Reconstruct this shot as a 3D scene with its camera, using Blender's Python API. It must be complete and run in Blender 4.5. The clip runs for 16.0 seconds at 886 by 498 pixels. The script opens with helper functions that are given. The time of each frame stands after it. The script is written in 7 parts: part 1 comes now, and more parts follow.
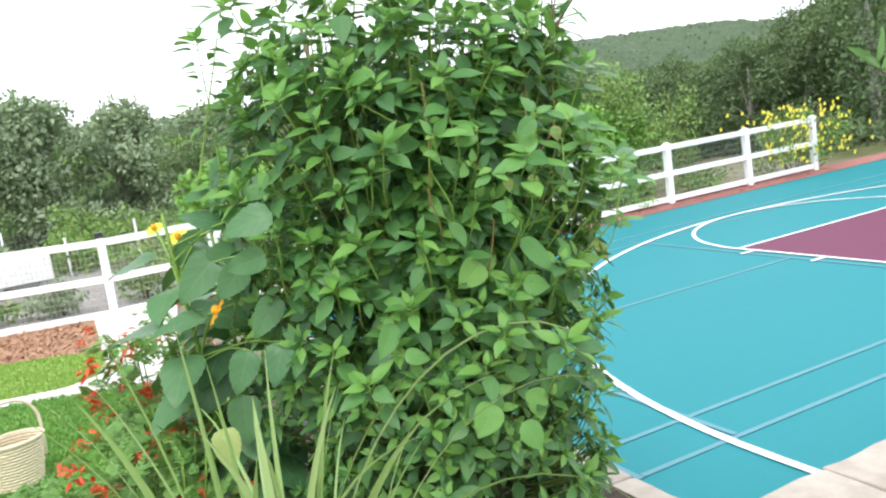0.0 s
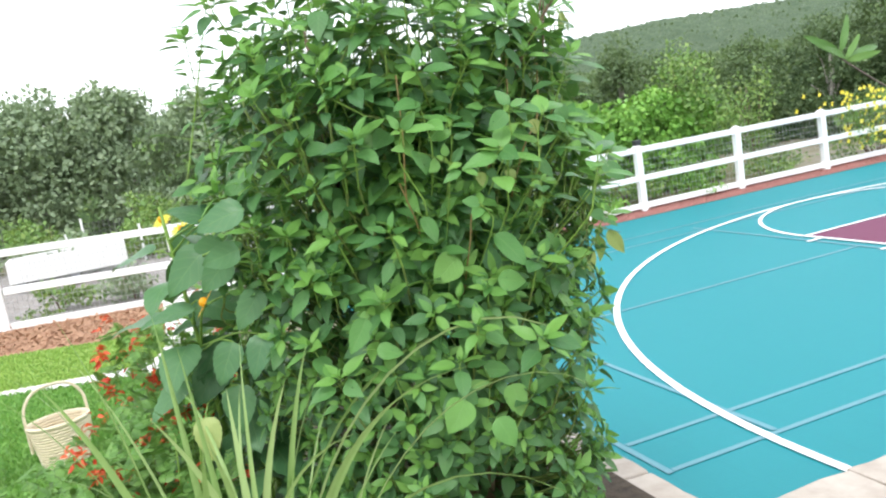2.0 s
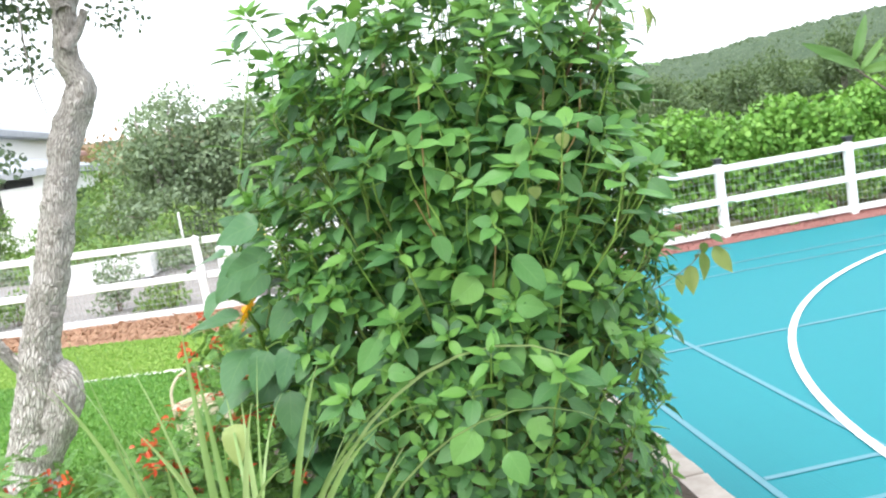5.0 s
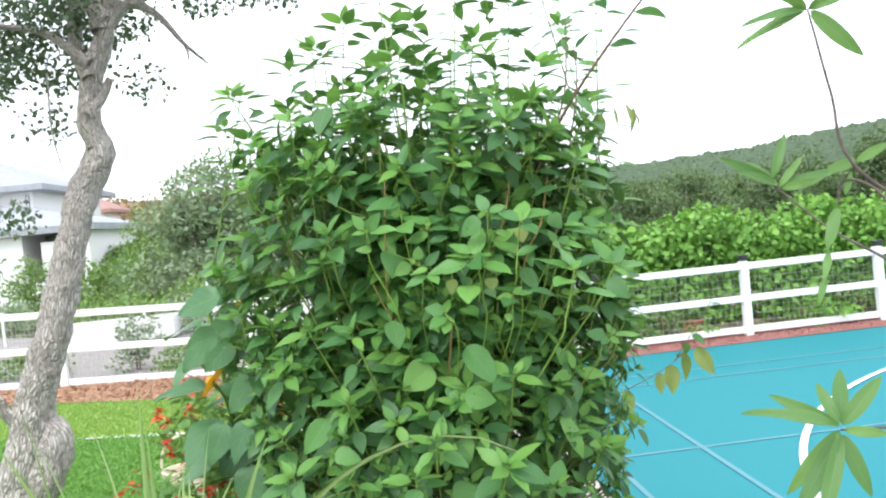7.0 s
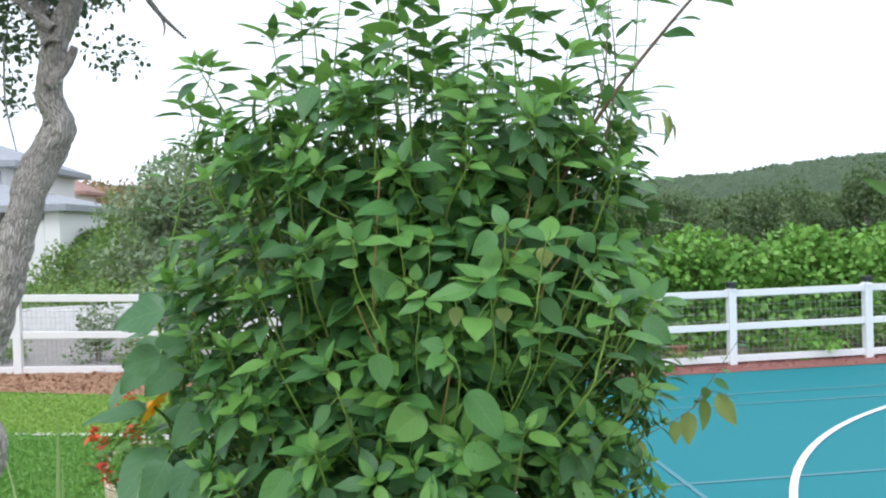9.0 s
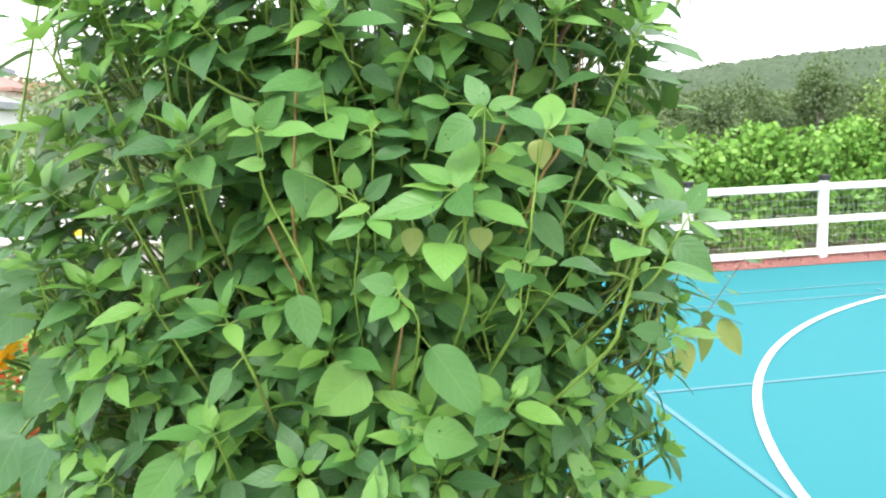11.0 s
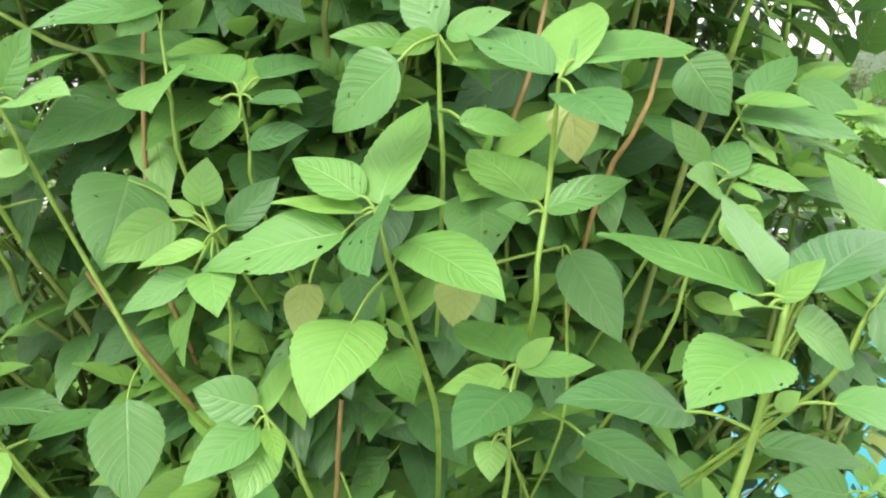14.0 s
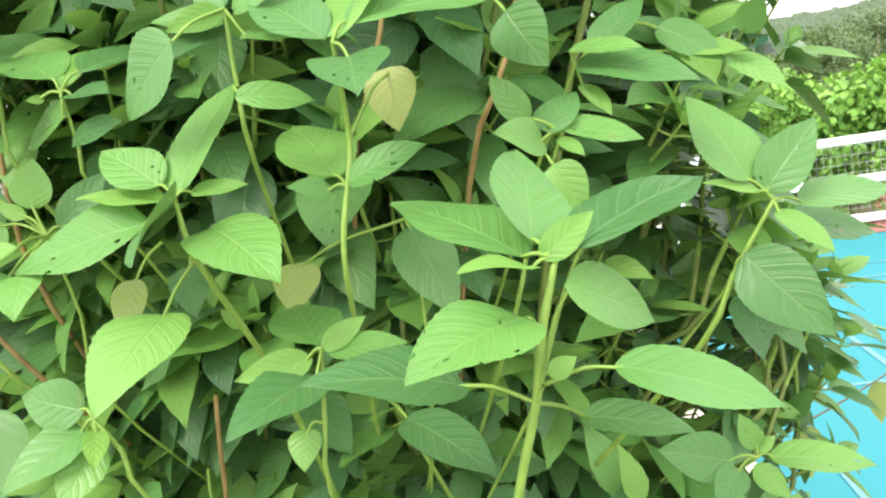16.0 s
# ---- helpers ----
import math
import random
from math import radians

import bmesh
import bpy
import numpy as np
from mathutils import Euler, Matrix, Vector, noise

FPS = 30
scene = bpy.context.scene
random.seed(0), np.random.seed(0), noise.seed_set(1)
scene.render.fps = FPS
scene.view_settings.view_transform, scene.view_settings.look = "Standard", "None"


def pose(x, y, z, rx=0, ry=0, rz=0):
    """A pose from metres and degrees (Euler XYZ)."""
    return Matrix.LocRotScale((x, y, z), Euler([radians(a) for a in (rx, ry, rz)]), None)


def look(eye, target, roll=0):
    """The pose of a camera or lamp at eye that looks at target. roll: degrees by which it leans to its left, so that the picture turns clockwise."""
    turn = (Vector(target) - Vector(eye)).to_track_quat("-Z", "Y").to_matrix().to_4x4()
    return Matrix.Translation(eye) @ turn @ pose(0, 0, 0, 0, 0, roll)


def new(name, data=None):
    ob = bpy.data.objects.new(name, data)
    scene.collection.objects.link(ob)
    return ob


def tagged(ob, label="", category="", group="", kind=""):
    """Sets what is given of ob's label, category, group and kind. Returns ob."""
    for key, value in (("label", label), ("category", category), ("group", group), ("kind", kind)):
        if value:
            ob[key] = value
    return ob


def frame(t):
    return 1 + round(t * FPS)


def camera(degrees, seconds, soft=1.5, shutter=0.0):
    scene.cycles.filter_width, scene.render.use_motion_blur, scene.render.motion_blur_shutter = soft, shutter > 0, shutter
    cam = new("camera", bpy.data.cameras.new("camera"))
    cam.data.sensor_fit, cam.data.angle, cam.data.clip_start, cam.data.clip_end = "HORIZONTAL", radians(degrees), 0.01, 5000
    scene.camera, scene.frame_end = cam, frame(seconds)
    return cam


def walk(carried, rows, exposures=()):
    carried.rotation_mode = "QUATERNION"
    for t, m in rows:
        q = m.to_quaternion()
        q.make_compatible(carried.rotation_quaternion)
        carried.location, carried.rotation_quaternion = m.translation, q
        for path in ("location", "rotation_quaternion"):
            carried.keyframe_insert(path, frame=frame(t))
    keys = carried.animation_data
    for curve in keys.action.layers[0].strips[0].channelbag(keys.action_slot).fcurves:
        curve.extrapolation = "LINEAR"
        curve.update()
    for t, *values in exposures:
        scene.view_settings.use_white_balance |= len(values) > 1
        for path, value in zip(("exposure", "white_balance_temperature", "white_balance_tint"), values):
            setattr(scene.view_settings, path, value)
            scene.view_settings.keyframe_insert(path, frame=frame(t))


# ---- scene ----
cam = camera(55.4, 16.0, soft=2.2)
PATH = [
    (0, (-9.419, -3.132, 2.105), (-8.536, -1.365, 1.792), -8.4),
    (0.5, (-9.368, -3.196, 2.107), (-8.586, -1.383, 1.79), -8.7),
    (1, (-9.346, -3.217, 2.11), (-8.608, -1.384, 1.798), -9.5),
    (1.5, (-9.277, -3.228, 2.098), (-8.519, -1.404, 1.784), -9.6),
    (2, (-9.163, -3.243, 2.091), (-8.453, -1.401, 1.769), -9.1),
    (2.5, (-9.079, -3.263, 2.084), (-8.472, -1.385, 1.763), -8.9),
    (3, (-8.948, -3.267, 2.074), (-8.472, -1.35, 1.76), -9.2),
    (3.2, (-8.889, -3.279, 2.072), (-8.459, -1.351, 1.758), -8.8),
    (5.3, (-8.593, -3.262, 2.065), (-8.371, -1.289, 1.825), -9.2),
    (5.5, (-8.554, -3.277, 2.059), (-8.338, -1.302, 1.837), -9.0),
    (6, (-8.489, -3.304, 2.051), (-8.311, -1.324, 1.835), -7.4),
    (6.5, (-8.438, -3.305, 2.042), (-8.314, -1.318, 1.856), -6.3),
    (7, (-8.446, -3.303, 2.068), (-8.271, -1.312, 1.996), -5.8),
    (7.5, (-8.453, -3.273, 2.091), (-8.276, -1.282, 2.164), -4.4),
    (8, (-8.439, -3.217, 2.107), (-8.313, -1.225, 2.238), -3.9),
    (8.5, (-8.437, -3.074, 2.111), (-8.301, -1.08, 2.177), -3.7),
    (9, (-8.463, -2.889, 2.086), (-8.234, -0.904, 2.023), -2.0),
    (9.5, (-8.459, -2.791, 2.062), (-8.139, -0.827, 1.856), -1.0),
    (9.7, (-8.469, -2.743, 2.105), (-8.107, -0.803, 1.778), -0.9),
    (11.8, (-8.299, -2.051, 2.033), (-7.978, -0.102, 1.742), -2.6),
    (12, (-8.265, -1.97, 2.031), (-7.95, -0.024, 1.717), -2.6),
    (12.5, (-8.193, -1.857, 2.026), (-8.011, 0.105, 1.701), -1.7),
    (13, (-8.169, -1.807, 2.032), (-8.144, 0.159, 1.69), -2.8),
    (13.5, (-8.154, -1.798, 2.023), (-8.241, 0.175, 1.729), -3.9),
    (14, (-8.124, -1.791, 2.022), (-8.227, 0.18, 1.719), -3.7),
    (14.5, (-8.076, -1.779, 2.019), (-8.233, 0.186, 1.699), -5.2),
    (15, (-8.052, -1.778, 2.014), (-8.184, 0.187, 1.691), -6.9),
    (15.5, (-8.013, -1.767, 2.006), (-8.185, 0.195, 1.681), -7.5),
    (16, (-7.978, -1.755, 1.996), (-8.206, 0.202, 1.673), -8.8),
]
walk(cam, [(t, look(eye, target, roll)) for t, eye, target, roll in PATH],
     [(0, 0.47, 6400, 10), (3, 0.56, 6350, 10), (5.5, 0.72, 6300, 10), (6.5, 0.72, 6300, 10), (7.5, 0.16, 6100, 10), (8.5, -0.2, 6000, 10), (9, -0.1, 6000, 10), (9.5, 0.28, 6150, 10), (12, 0.92, 6700, 12), (16, 1.12, 6900, 12)])

# ------------------------------------------------------------------ light
world = bpy.data.worlds.new("overcast_sky")
scene.world = world
world.use_nodes = True
wn, wl = world.node_tree.nodes, world.node_tree.links
wn.clear()
w_out = wn.new("ShaderNodeOutputWorld")
w_bg = wn.new("ShaderNodeBackground")
w_sky = wn.new("ShaderNodeTexSky")
w_sky.sky_type, w_sky.sun_disc = "NISHITA", False
w_sky.sun_elevation, w_sky.sun_rotation = radians(52), radians(215)
w_sky.air_density, w_sky.dust_density = 1.0, 2.5
w_coord = wn.new("ShaderNodeTexCoord")
w_noise = wn.new("ShaderNodeTexNoise")
w_noise.inputs["Scale"].default_value, w_noise.inputs["Detail"].default_value = 1.6, 5
w_ramp = wn.new("ShaderNodeValToRGB")
w_ramp.color_ramp.elements[0].color = (8.4, 8.8, 9.6, 1)
w_ramp.color_ramp.elements[1].color = (10.5, 10.5, 10.6, 1)
w_mix = wn.new("ShaderNodeMix")
w_mix.data_type = "RGBA"
w_mix.inputs["Factor"].default_value = 0.85
wl.new(w_coord.outputs["Generated"], w_noise.inputs["Vector"])
wl.new(w_noise.outputs["Fac"], w_ramp.inputs["Fac"])
wl.new(w_sky.outputs["Color"], w_mix.inputs["A"])
wl.new(w_ramp.outputs["Color"], w_mix.inputs["B"])
wl.new(w_mix.outputs["Result"], w_bg.inputs["Color"])
w_bg.inputs["Strength"].default_value = 0.165
wl.new(w_bg.outputs["Background"], w_out.inputs["Surface"])

sun = new("sun", bpy.data.lights.new("sun", "SUN"))
sun.data.energy, sun.data.angle, sun.data.color = 1.5, radians(20), (1.0, 0.97, 0.92)
sun.matrix_world = look((-14, -10, 16), (-7, 0, 0))

# ------------------------------------------------------------------ materials


class Mat:
    """A small wrapper that builds one procedural material."""

    def __init__(self, name, rough=0.6, metal=0.0, spec=0.5):
        self.m = bpy.data.materials.new(name)
        self.m.use_nodes = True
        self.t = self.m.node_tree
        self.b = self.t.nodes["Principled BSDF"]
        self.b.inputs["Roughness"].default_value = rough
        self.b.inputs["Metallic"].default_value = metal
        self.b.inputs["Specular IOR Level"].default_value = spec

    def node(self, kind, **inputs):
        n = self.t.nodes.new(kind)
        for k, v in inputs.items():
            n.inputs[k.replace("_", " ")].default_value = v
        return n

    def link(self, a, b):
        self.t.links.new(a, b)

    def coords(self):
        return self.node("ShaderNodeNewGeometry").outputs["Position"]

    def noise(self, scale, detail=4.0, rough=0.55, vec=None):
        n = self.node("ShaderNodeTexNoise", Scale=scale, Detail=detail, Roughness=rough)
        self.link(vec if vec else self.coords(), n.inputs["Vector"])
        return n.outputs["Fac"]

    def ramp(self, fac, stops):
        n = self.node("ShaderNodeValToRGB")
        el = n.color_ramp.elements
        while len(el) < len(stops):
            el.new(0.5)
        for e, (p, c) in zip(el, stops):
            e.position, e.color = p, (*c, 1)
        self.link(fac, n.inputs["Fac"])
        return n.outputs["Color"]

    def mix(self, fac, a, b, blend="MIX"):
        n = self.node("ShaderNodeMix")
        n.data_type, n.blend_type = "RGBA", blend
        for sock, val in (("Factor", fac), ("A", a), ("B", b)):
            if isinstance(val, (int, float)):
                n.inputs[sock].default_value = val
            elif isinstance(val, tuple):
                n.inputs[sock].default_value = (*val, 1)
            else:
                self.link(val, n.inputs[sock])
        return n.outputs["Result"]

    def math(self, op, a, b=0.0, c=0.0):
        n = self.node("ShaderNodeMath")
        n.operation = op
        for i, v in enumerate((a, b, c)):
            if isinstance(v, (int, float)):
                n.inputs[i].default_value = v
            else:
                self.link(v, n.inputs[i])
        return n.outputs["Value"]

    def color(self, c):
        if isinstance(c, tuple):
            self.b.inputs["Base Color"].default_value = (*c, 1)
        else:
            self.link(c, self.b.inputs["Base Color"])
        return self

    def bump(self, height, strength=0.3, distance=0.01):
        n = self.node("ShaderNodeBump", Strength=strength, Distance=distance)
        self.link(height, n.inputs["Height"])
        self.link(n.outputs["Normal"], self.b.inputs["Normal"])
        return self

    def rough(self, fac, lo, hi):
        n = self.node("ShaderNodeMapRange")
        n.inputs["To Min"].default_value, n.inputs["To Max"].default_value = lo, hi
        self.link(fac, n.inputs["Value"])
        self.link(n.outputs["Result"], self.b.inputs["Roughness"])
        return self

    def rand(self):
        """A random number for each object and for each island of a joined mesh."""
        o = self.node("ShaderNodeObjectInfo").outputs["Random"]
        g = self.node("ShaderNodeNewGeometry").outputs["Random Per Island"]
        return self.math("FRACT", self.math("ADD", o, g))

    def thin(self, amount, tint):
        """Lets some light through a thin leaf or petal."""
        tr = self.node("ShaderNodeBsdfTranslucent")
        if isinstance(tint, tuple):
            tr.inputs["Color"].default_value = (*tint, 1)
        else:
            self.link(tint, tr.inputs["Color"])
        mx = self.node("ShaderNodeMixShader", Fac=amount)
        out = self.t.nodes["Material Output"]
        self.link(self.b.outputs["BSDF"], mx.inputs[1])
        self.link(tr.outputs["BSDF"], mx.inputs[2])
        self.link(mx.outputs["Shader"], out.inputs["Surface"])
        return self


def leaf_material(name, stops, vein=(0.27, 0.46, 0.15), veins=6.5, rough=0.40, through_amount=0.17, strength=0.26, holes=False):
    """Leaf with midrib and side veins along its own UV; u runs to the tip, v from edge to edge."""
    k = Mat(name, rough, spec=0.36)
    r = k.rand()
    col = k.ramp(r, stops)
    uv = k.node("ShaderNodeUVMap")
    sep = k.node("ShaderNodeSeparateXYZ")
    k.link(uv.outputs["UV"], sep.inputs["Vector"])
    u, v = sep.outputs["X"], sep.outputs["Y"]
    av = k.math("ABSOLUTE", k.math("SUBTRACT", v, 0.5))
    side = k.math("FRACT", k.math("MULTIPLY", k.math("SUBTRACT", u, k.math("MULTIPLY", av, 0.62)), veins))
    tri = k.math("ABSOLUTE", k.math("SUBTRACT", side, 0.5))
    line = k.math("SUBTRACT", 1.0, k.math("SMOOTH_MIN", k.math("MULTIPLY", k.math("SUBTRACT", 0.5, tri), 9.0), 1.0, 0.2))
    mid = k.math("SUBTRACT", 1.0, k.math("MINIMUM", k.math("MULTIPLY", av, 34.0), 1.0))
    both = k.math("MAXIMUM", k.math("MULTIPLY", line, 0.55), mid)
    col = k.mix(k.math("MULTIPLY", both, 0.26), col, vein)
    blotch = k.noise(26.0, 3.0)
    col = k.mix(k.math("MULTIPLY", blotch, 0.42), col, (0.075, 0.18, 0.06))
    fleck = k.math("GREATER_THAN", k.noise(150.0, 2.0), 0.70)
    col = k.mix(k.math("MULTIPLY", fleck, 0.35), col, (0.20, 0.19, 0.07))
    k.color(col)
    bulge = k.math("SUBTRACT", k.math("MULTIPLY", k.math("SUBTRACT", 0.5, tri), -1.1), both)
    k.bump(k.math("ADD", bulge, k.math("MULTIPLY", k.noise(240.0, 2.0), 0.25)), strength, 0.003)
    k.thin(through_amount, k.mix(0.5, col, (0.26, 0.48, 0.08)))
    if holes:
        mp = k.node("ShaderNodeMapping")
        k.link(uv.outputs["UV"], mp.inputs["Vector"])
        mp.inputs["Scale"].default_value = (1.0, 0.62, 1.0)
        off = k.node("ShaderNodeCombineXYZ")
        k.link(k.math("MULTIPLY", r, 37.0), off.inputs["X"])
        k.link(off.outputs["Vector"], mp.inputs["Location"])
        gap = k.math("GREATER_THAN", k.noise(9.0, 1.5, 0.6, mp.outputs["Vector"]), 0.69)
        gap = k.math("MULTIPLY", gap, k.math("GREATER_THAN", k.math("FRACT", k.math("MULTIPLY", r, 7.3)), 0.55))
        mx = k.node("ShaderNodeMixShader")
        out = k.t.nodes["Material Output"]
        shader = out.inputs["Surface"].links[0].from_socket
        k.link(gap, mx.inputs["Fac"])
        k.link(shader, mx.inputs[1])
        k.link(k.node("ShaderNodeBsdfTransparent").outputs["BSDF"], mx.inputs[2])
        k.link(mx.outputs["Shader"], out.inputs["Surface"])
    return k.m


M_LEAF = leaf_material("shrub_leaf", [(0.0, (0.050, 0.150, 0.046)), (0.35, (0.092, 0.245, 0.058)), (0.75, (0.136, 0.312, 0.066)), (1.0, (0.172, 0.362, 0.074))], holes=True)
M_YOUNG = leaf_material("young_shrub_leaf", [(0.0, (0.175, 0.39, 0.078)), (1.0, (0.245, 0.48, 0.10))], vein=(0.40, 0.62, 0.18), through_amount=0.36)
# Darker copy of the shrub leaf: age, plus the inner foliage's shade painted in.
M_OLD_SHADED = leaf_material("old_shaded_shrub_leaf", [(0.0, (0.038, 0.110, 0.040)), (0.5, (0.058, 0.160, 0.048)), (1.0, (0.092, 0.225, 0.060))], holes=True)
M_YELLOWING = leaf_material("yellowing_leaf", [(0.0, (0.40, 0.46, 0.15)), (1.0, (0.30, 0.38, 0.10))], vein=(0.5, 0.54, 0.22))
M_PEACH = leaf_material("long_leaf", [(0.0, (0.075, 0.175, 0.04)), (1.0, (0.15, 0.29, 0.065))], veins=14.0, rough=0.38)
M_BROAD = leaf_material("broad_leaf", [(0.0, (0.052, 0.145, 0.062)), (1.0, (0.092, 0.215, 0.088))], veins=5.0)


def stem_material(name, lo, hi, scale=60.0):
    k = Mat(name, 0.55)
    k.color(k.ramp(k.noise(scale, 4.0), [(0.3, lo), (0.7, hi)]))
    k.bump(k.noise(scale * 3, 3.0), 0.25, 0.002)
    return k.m


M_STEM = stem_material("green_stem", (0.14, 0.26, 0.036), (0.22, 0.365, 0.066))
M_BRANCHLET = stem_material("olive_stem", (0.105, 0.155, 0.032), (0.175, 0.245, 0.06))
M_STALK = stem_material("brown_stalk", (0.17, 0.115, 0.04), (0.30, 0.22, 0.075))
M_DARKTWIG = stem_material("dark_twig", (0.045, 0.032, 0.028), (0.11, 0.08, 0.065))
M_TWIG = stem_material("brown_twig", (0.09, 0.06, 0.035), (0.20, 0.14, 0.08))


def small_leaf_material(name, stops, rough=0.5, through_amount=0.25):
    k = Mat(name, rough, spec=0.4)
    col = k.ramp(k.rand(), stops)
    big = k.noise(0.6, 3.0)
    col = k.mix(k.math("MULTIPLY", big, 0.45), col, stops[0][1])
    k.color(col)
    k.thin(through_amount, k.mix(0.5, col, (0.25, 0.36, 0.05)))
    return k.m


M_OAK = small_leaf_material("oak_leaf", [(0.0, (0.050, 0.085, 0.060)), (0.6, (0.092, 0.142, 0.088)), (1.0, (0.17, 0.225, 0.14))])
M_VINE = small_leaf_material("vine_leaf", [(0.0, (0.13, 0.30, 0.05)), (0.5, (0.21, 0.44, 0.075)), (1.0, (0.33, 0.57, 0.12))])
# pale and bluish: distance haze mixed into the leaf colour
M_HAZE_WOODS = small_leaf_material("hazed_woodland_leaf", [(0.0, (0.18, 0.25, 0.15)), (0.6, (0.28, 0.37, 0.22)), (1.0, (0.38, 0.47, 0.29))])
M_DARKWOOD = small_leaf_material("dark_woodland_leaf", [(0.0, (0.070, 0.120, 0.052)), (0.6, (0.125, 0.195, 0.085)), (1.0, (0.20, 0.275, 0.125))])
M_HAZY = small_leaf_material("hillside_leaf", [(0.0, (0.105, 0.155, 0.092)), (0.6, (0.128, 0.185, 0.108)), (1.0, (0.165, 0.225, 0.135))])
M_DRY = small_leaf_material("dry_leaf", [(0.0, (0.34, 0.21, 0.13)), (0.6, (0.42, 0.27, 0.18)), (1.0, (0.48, 0.34, 0.23))])
M_LIGHTSHRUB = small_leaf_material("garden_leaf", [(0.0, (0.12, 0.23, 0.06)), (0.6, (0.20, 0.34, 0.09)), (1.0, (0.34, 0.45, 0.13))])
M_GRASS = small_leaf_material("grass_blade", [(0.0, (0.11, 0.28, 0.055)), (0.6, (0.18, 0.38, 0.08)), (1.0, (0.28, 0.48, 0.13))])
M_STRIPGRASS = small_leaf_material("dry_grass_blade", [(0.0, (0.22, 0.38, 0.07)), (0.6, (0.34, 0.50, 0.11)), (1.0, (0.46, 0.60, 0.18))])
M_CHIP = small_leaf_material("bark_chip", [(0.0, (0.22, 0.11, 0.06)), (0.6, (0.44, 0.25, 0.15)), (1.0, (0.60, 0.40, 0.26))], 0.9, 0.02)
M_REDCHIP = small_leaf_material("red_chip", [(0.0, (0.20, 0.075, 0.06)), (0.6, (0.36, 0.16, 0.13)), (1.0, (0.52, 0.30, 0.25))], 0.9, 0.02)
M_REDPLANT = small_leaf_material("feathery_leaf", [(0.0, (0.10, 0.23, 0.05)), (0.6, (0.16, 0.33, 0.075)), (1.0, (0.24, 0.42, 0.11))])


def petal_material(name, a, b):
    k = Mat(name, 0.5)
    col = k.ramp(k.rand(), [(0.0, a), (1.0, b)])
    k.color(col)
    k.thin(0.3, col)
    return k.m


M_RED = petal_material("red_petal", (0.55, 0.05, 0.02), (0.80, 0.16, 0.05))
M_ORANGE = petal_material("orange_petal", (0.80, 0.36, 0.01), (0.90, 0.52, 0.02))
M_YELLOW = petal_material("yellow_petal", (0.78, 0.68, 0.05), (0.87, 0.79, 0.13))
M_GRASSBLADE = small_leaf_material("long_grass_blade", [(0.0, (0.24, 0.38, 0.12)), (0.6, (0.34, 0.49, 0.18)), (1.0, (0.45, 0.58, 0.26))], 0.4)


def bark_material():
    k = Mat("grey_bark", 0.9, spec=0.2)
    tc = k.node("ShaderNodeUVMap").outputs["UV"]
    mp = k.node("ShaderNodeMapping")
    k.link(tc, mp.inputs["Vector"])
    mp.inputs["Scale"].default_value = (9.0, 7.0, 1.0)
    n1 = k.noise(2.6, 6.0, 0.65, mp.outputs["Vector"])
    n2 = k.noise(14.0, 5.0)
    warp = k.node("ShaderNodeVectorMath")
    warp.operation = "ADD"
    k.link(mp.outputs["Vector"], warp.inputs[0])
    k.link(k.math("MULTIPLY", k.noise(9.0, 4.0), 1.1), warp.inputs[1])
    vor = k.node("ShaderNodeTexVoronoi", Scale=2.6)
    vor.feature = "DISTANCE_TO_EDGE"
    k.link(warp.outputs["Vector"], vor.inputs["Vector"])
    crack = k.math("MINIMUM", k.math("MULTIPLY", vor.outputs["Distance"], 4.0), 1.0)
    h = k.math("ADD", k.math("MULTIPLY", crack, 0.55), k.math("MULTIPLY", n1, 0.75))
    col = k.ramp(h, [(0.30, (0.20, 0.165, 0.14)), (0.55, (0.54, 0.48, 0.43)), (0.90, (0.80, 0.75, 0.70))])
    k.color(k.mix(k.math("MULTIPLY", n2, 0.4), col, (0.52, 0.49, 0.44)))
    k.bump(h, 0.9, 0.03)
    return k.m


M_BARK = bark_material()


def white_vinyl():
    k = Mat("white_vinyl", 0.35)
    k.color(k.mix(k.math("MULTIPLY", k.noise(3.0, 6.0, 0.7), 0.30), (0.86, 0.86, 0.87), (0.62, 0.60, 0.56)))
    k.bump(k.noise(40.0, 3.0), 0.06, 0.002)
    return k.m


M_VINYL = white_vinyl()


def plain(name, a, b, scale, rough=0.8, strength=0.3, dist=0.01, metal=0.0):
    k = Mat(name, rough, metal)
    n = k.noise(scale, 6.0, 0.6)
    n2 = k.noise(scale * 0.13, 3.0)
    k.color(k.mix(k.math("MULTIPLY", n2, 0.5), k.ramp(n, [(0.3, a), (0.7, b)]), a))
    k.bump(n, strength, dist)
    return k.m


M_WIRE = plain("galvanised_wire", (0.42, 0.43, 0.43), (0.6, 0.6, 0.6), 20.0, 0.45, 0.1, 0.001, 0.8)
M_DARKWIRE = plain("dark_wire", (0.06, 0.065, 0.06), (0.12, 0.12, 0.115), 20.0, 0.5, 0.1, 0.001, 0.6)
M_MULCH = plain("brown_mulch_ground", (0.30, 0.16, 0.09), (0.52, 0.31, 0.19), 22.0, 0.95, 0.8, 0.03)
M_REDMULCH = plain("red_gravel_ground", (0.26, 0.10, 0.085), (0.42, 0.20, 0.17), 30.0, 0.95, 0.7, 0.02)
M_CONCRETE = plain("pale_concrete", (0.56, 0.53, 0.49), (0.72, 0.70, 0.67), 9.0, 0.9, 0.25, 0.01)
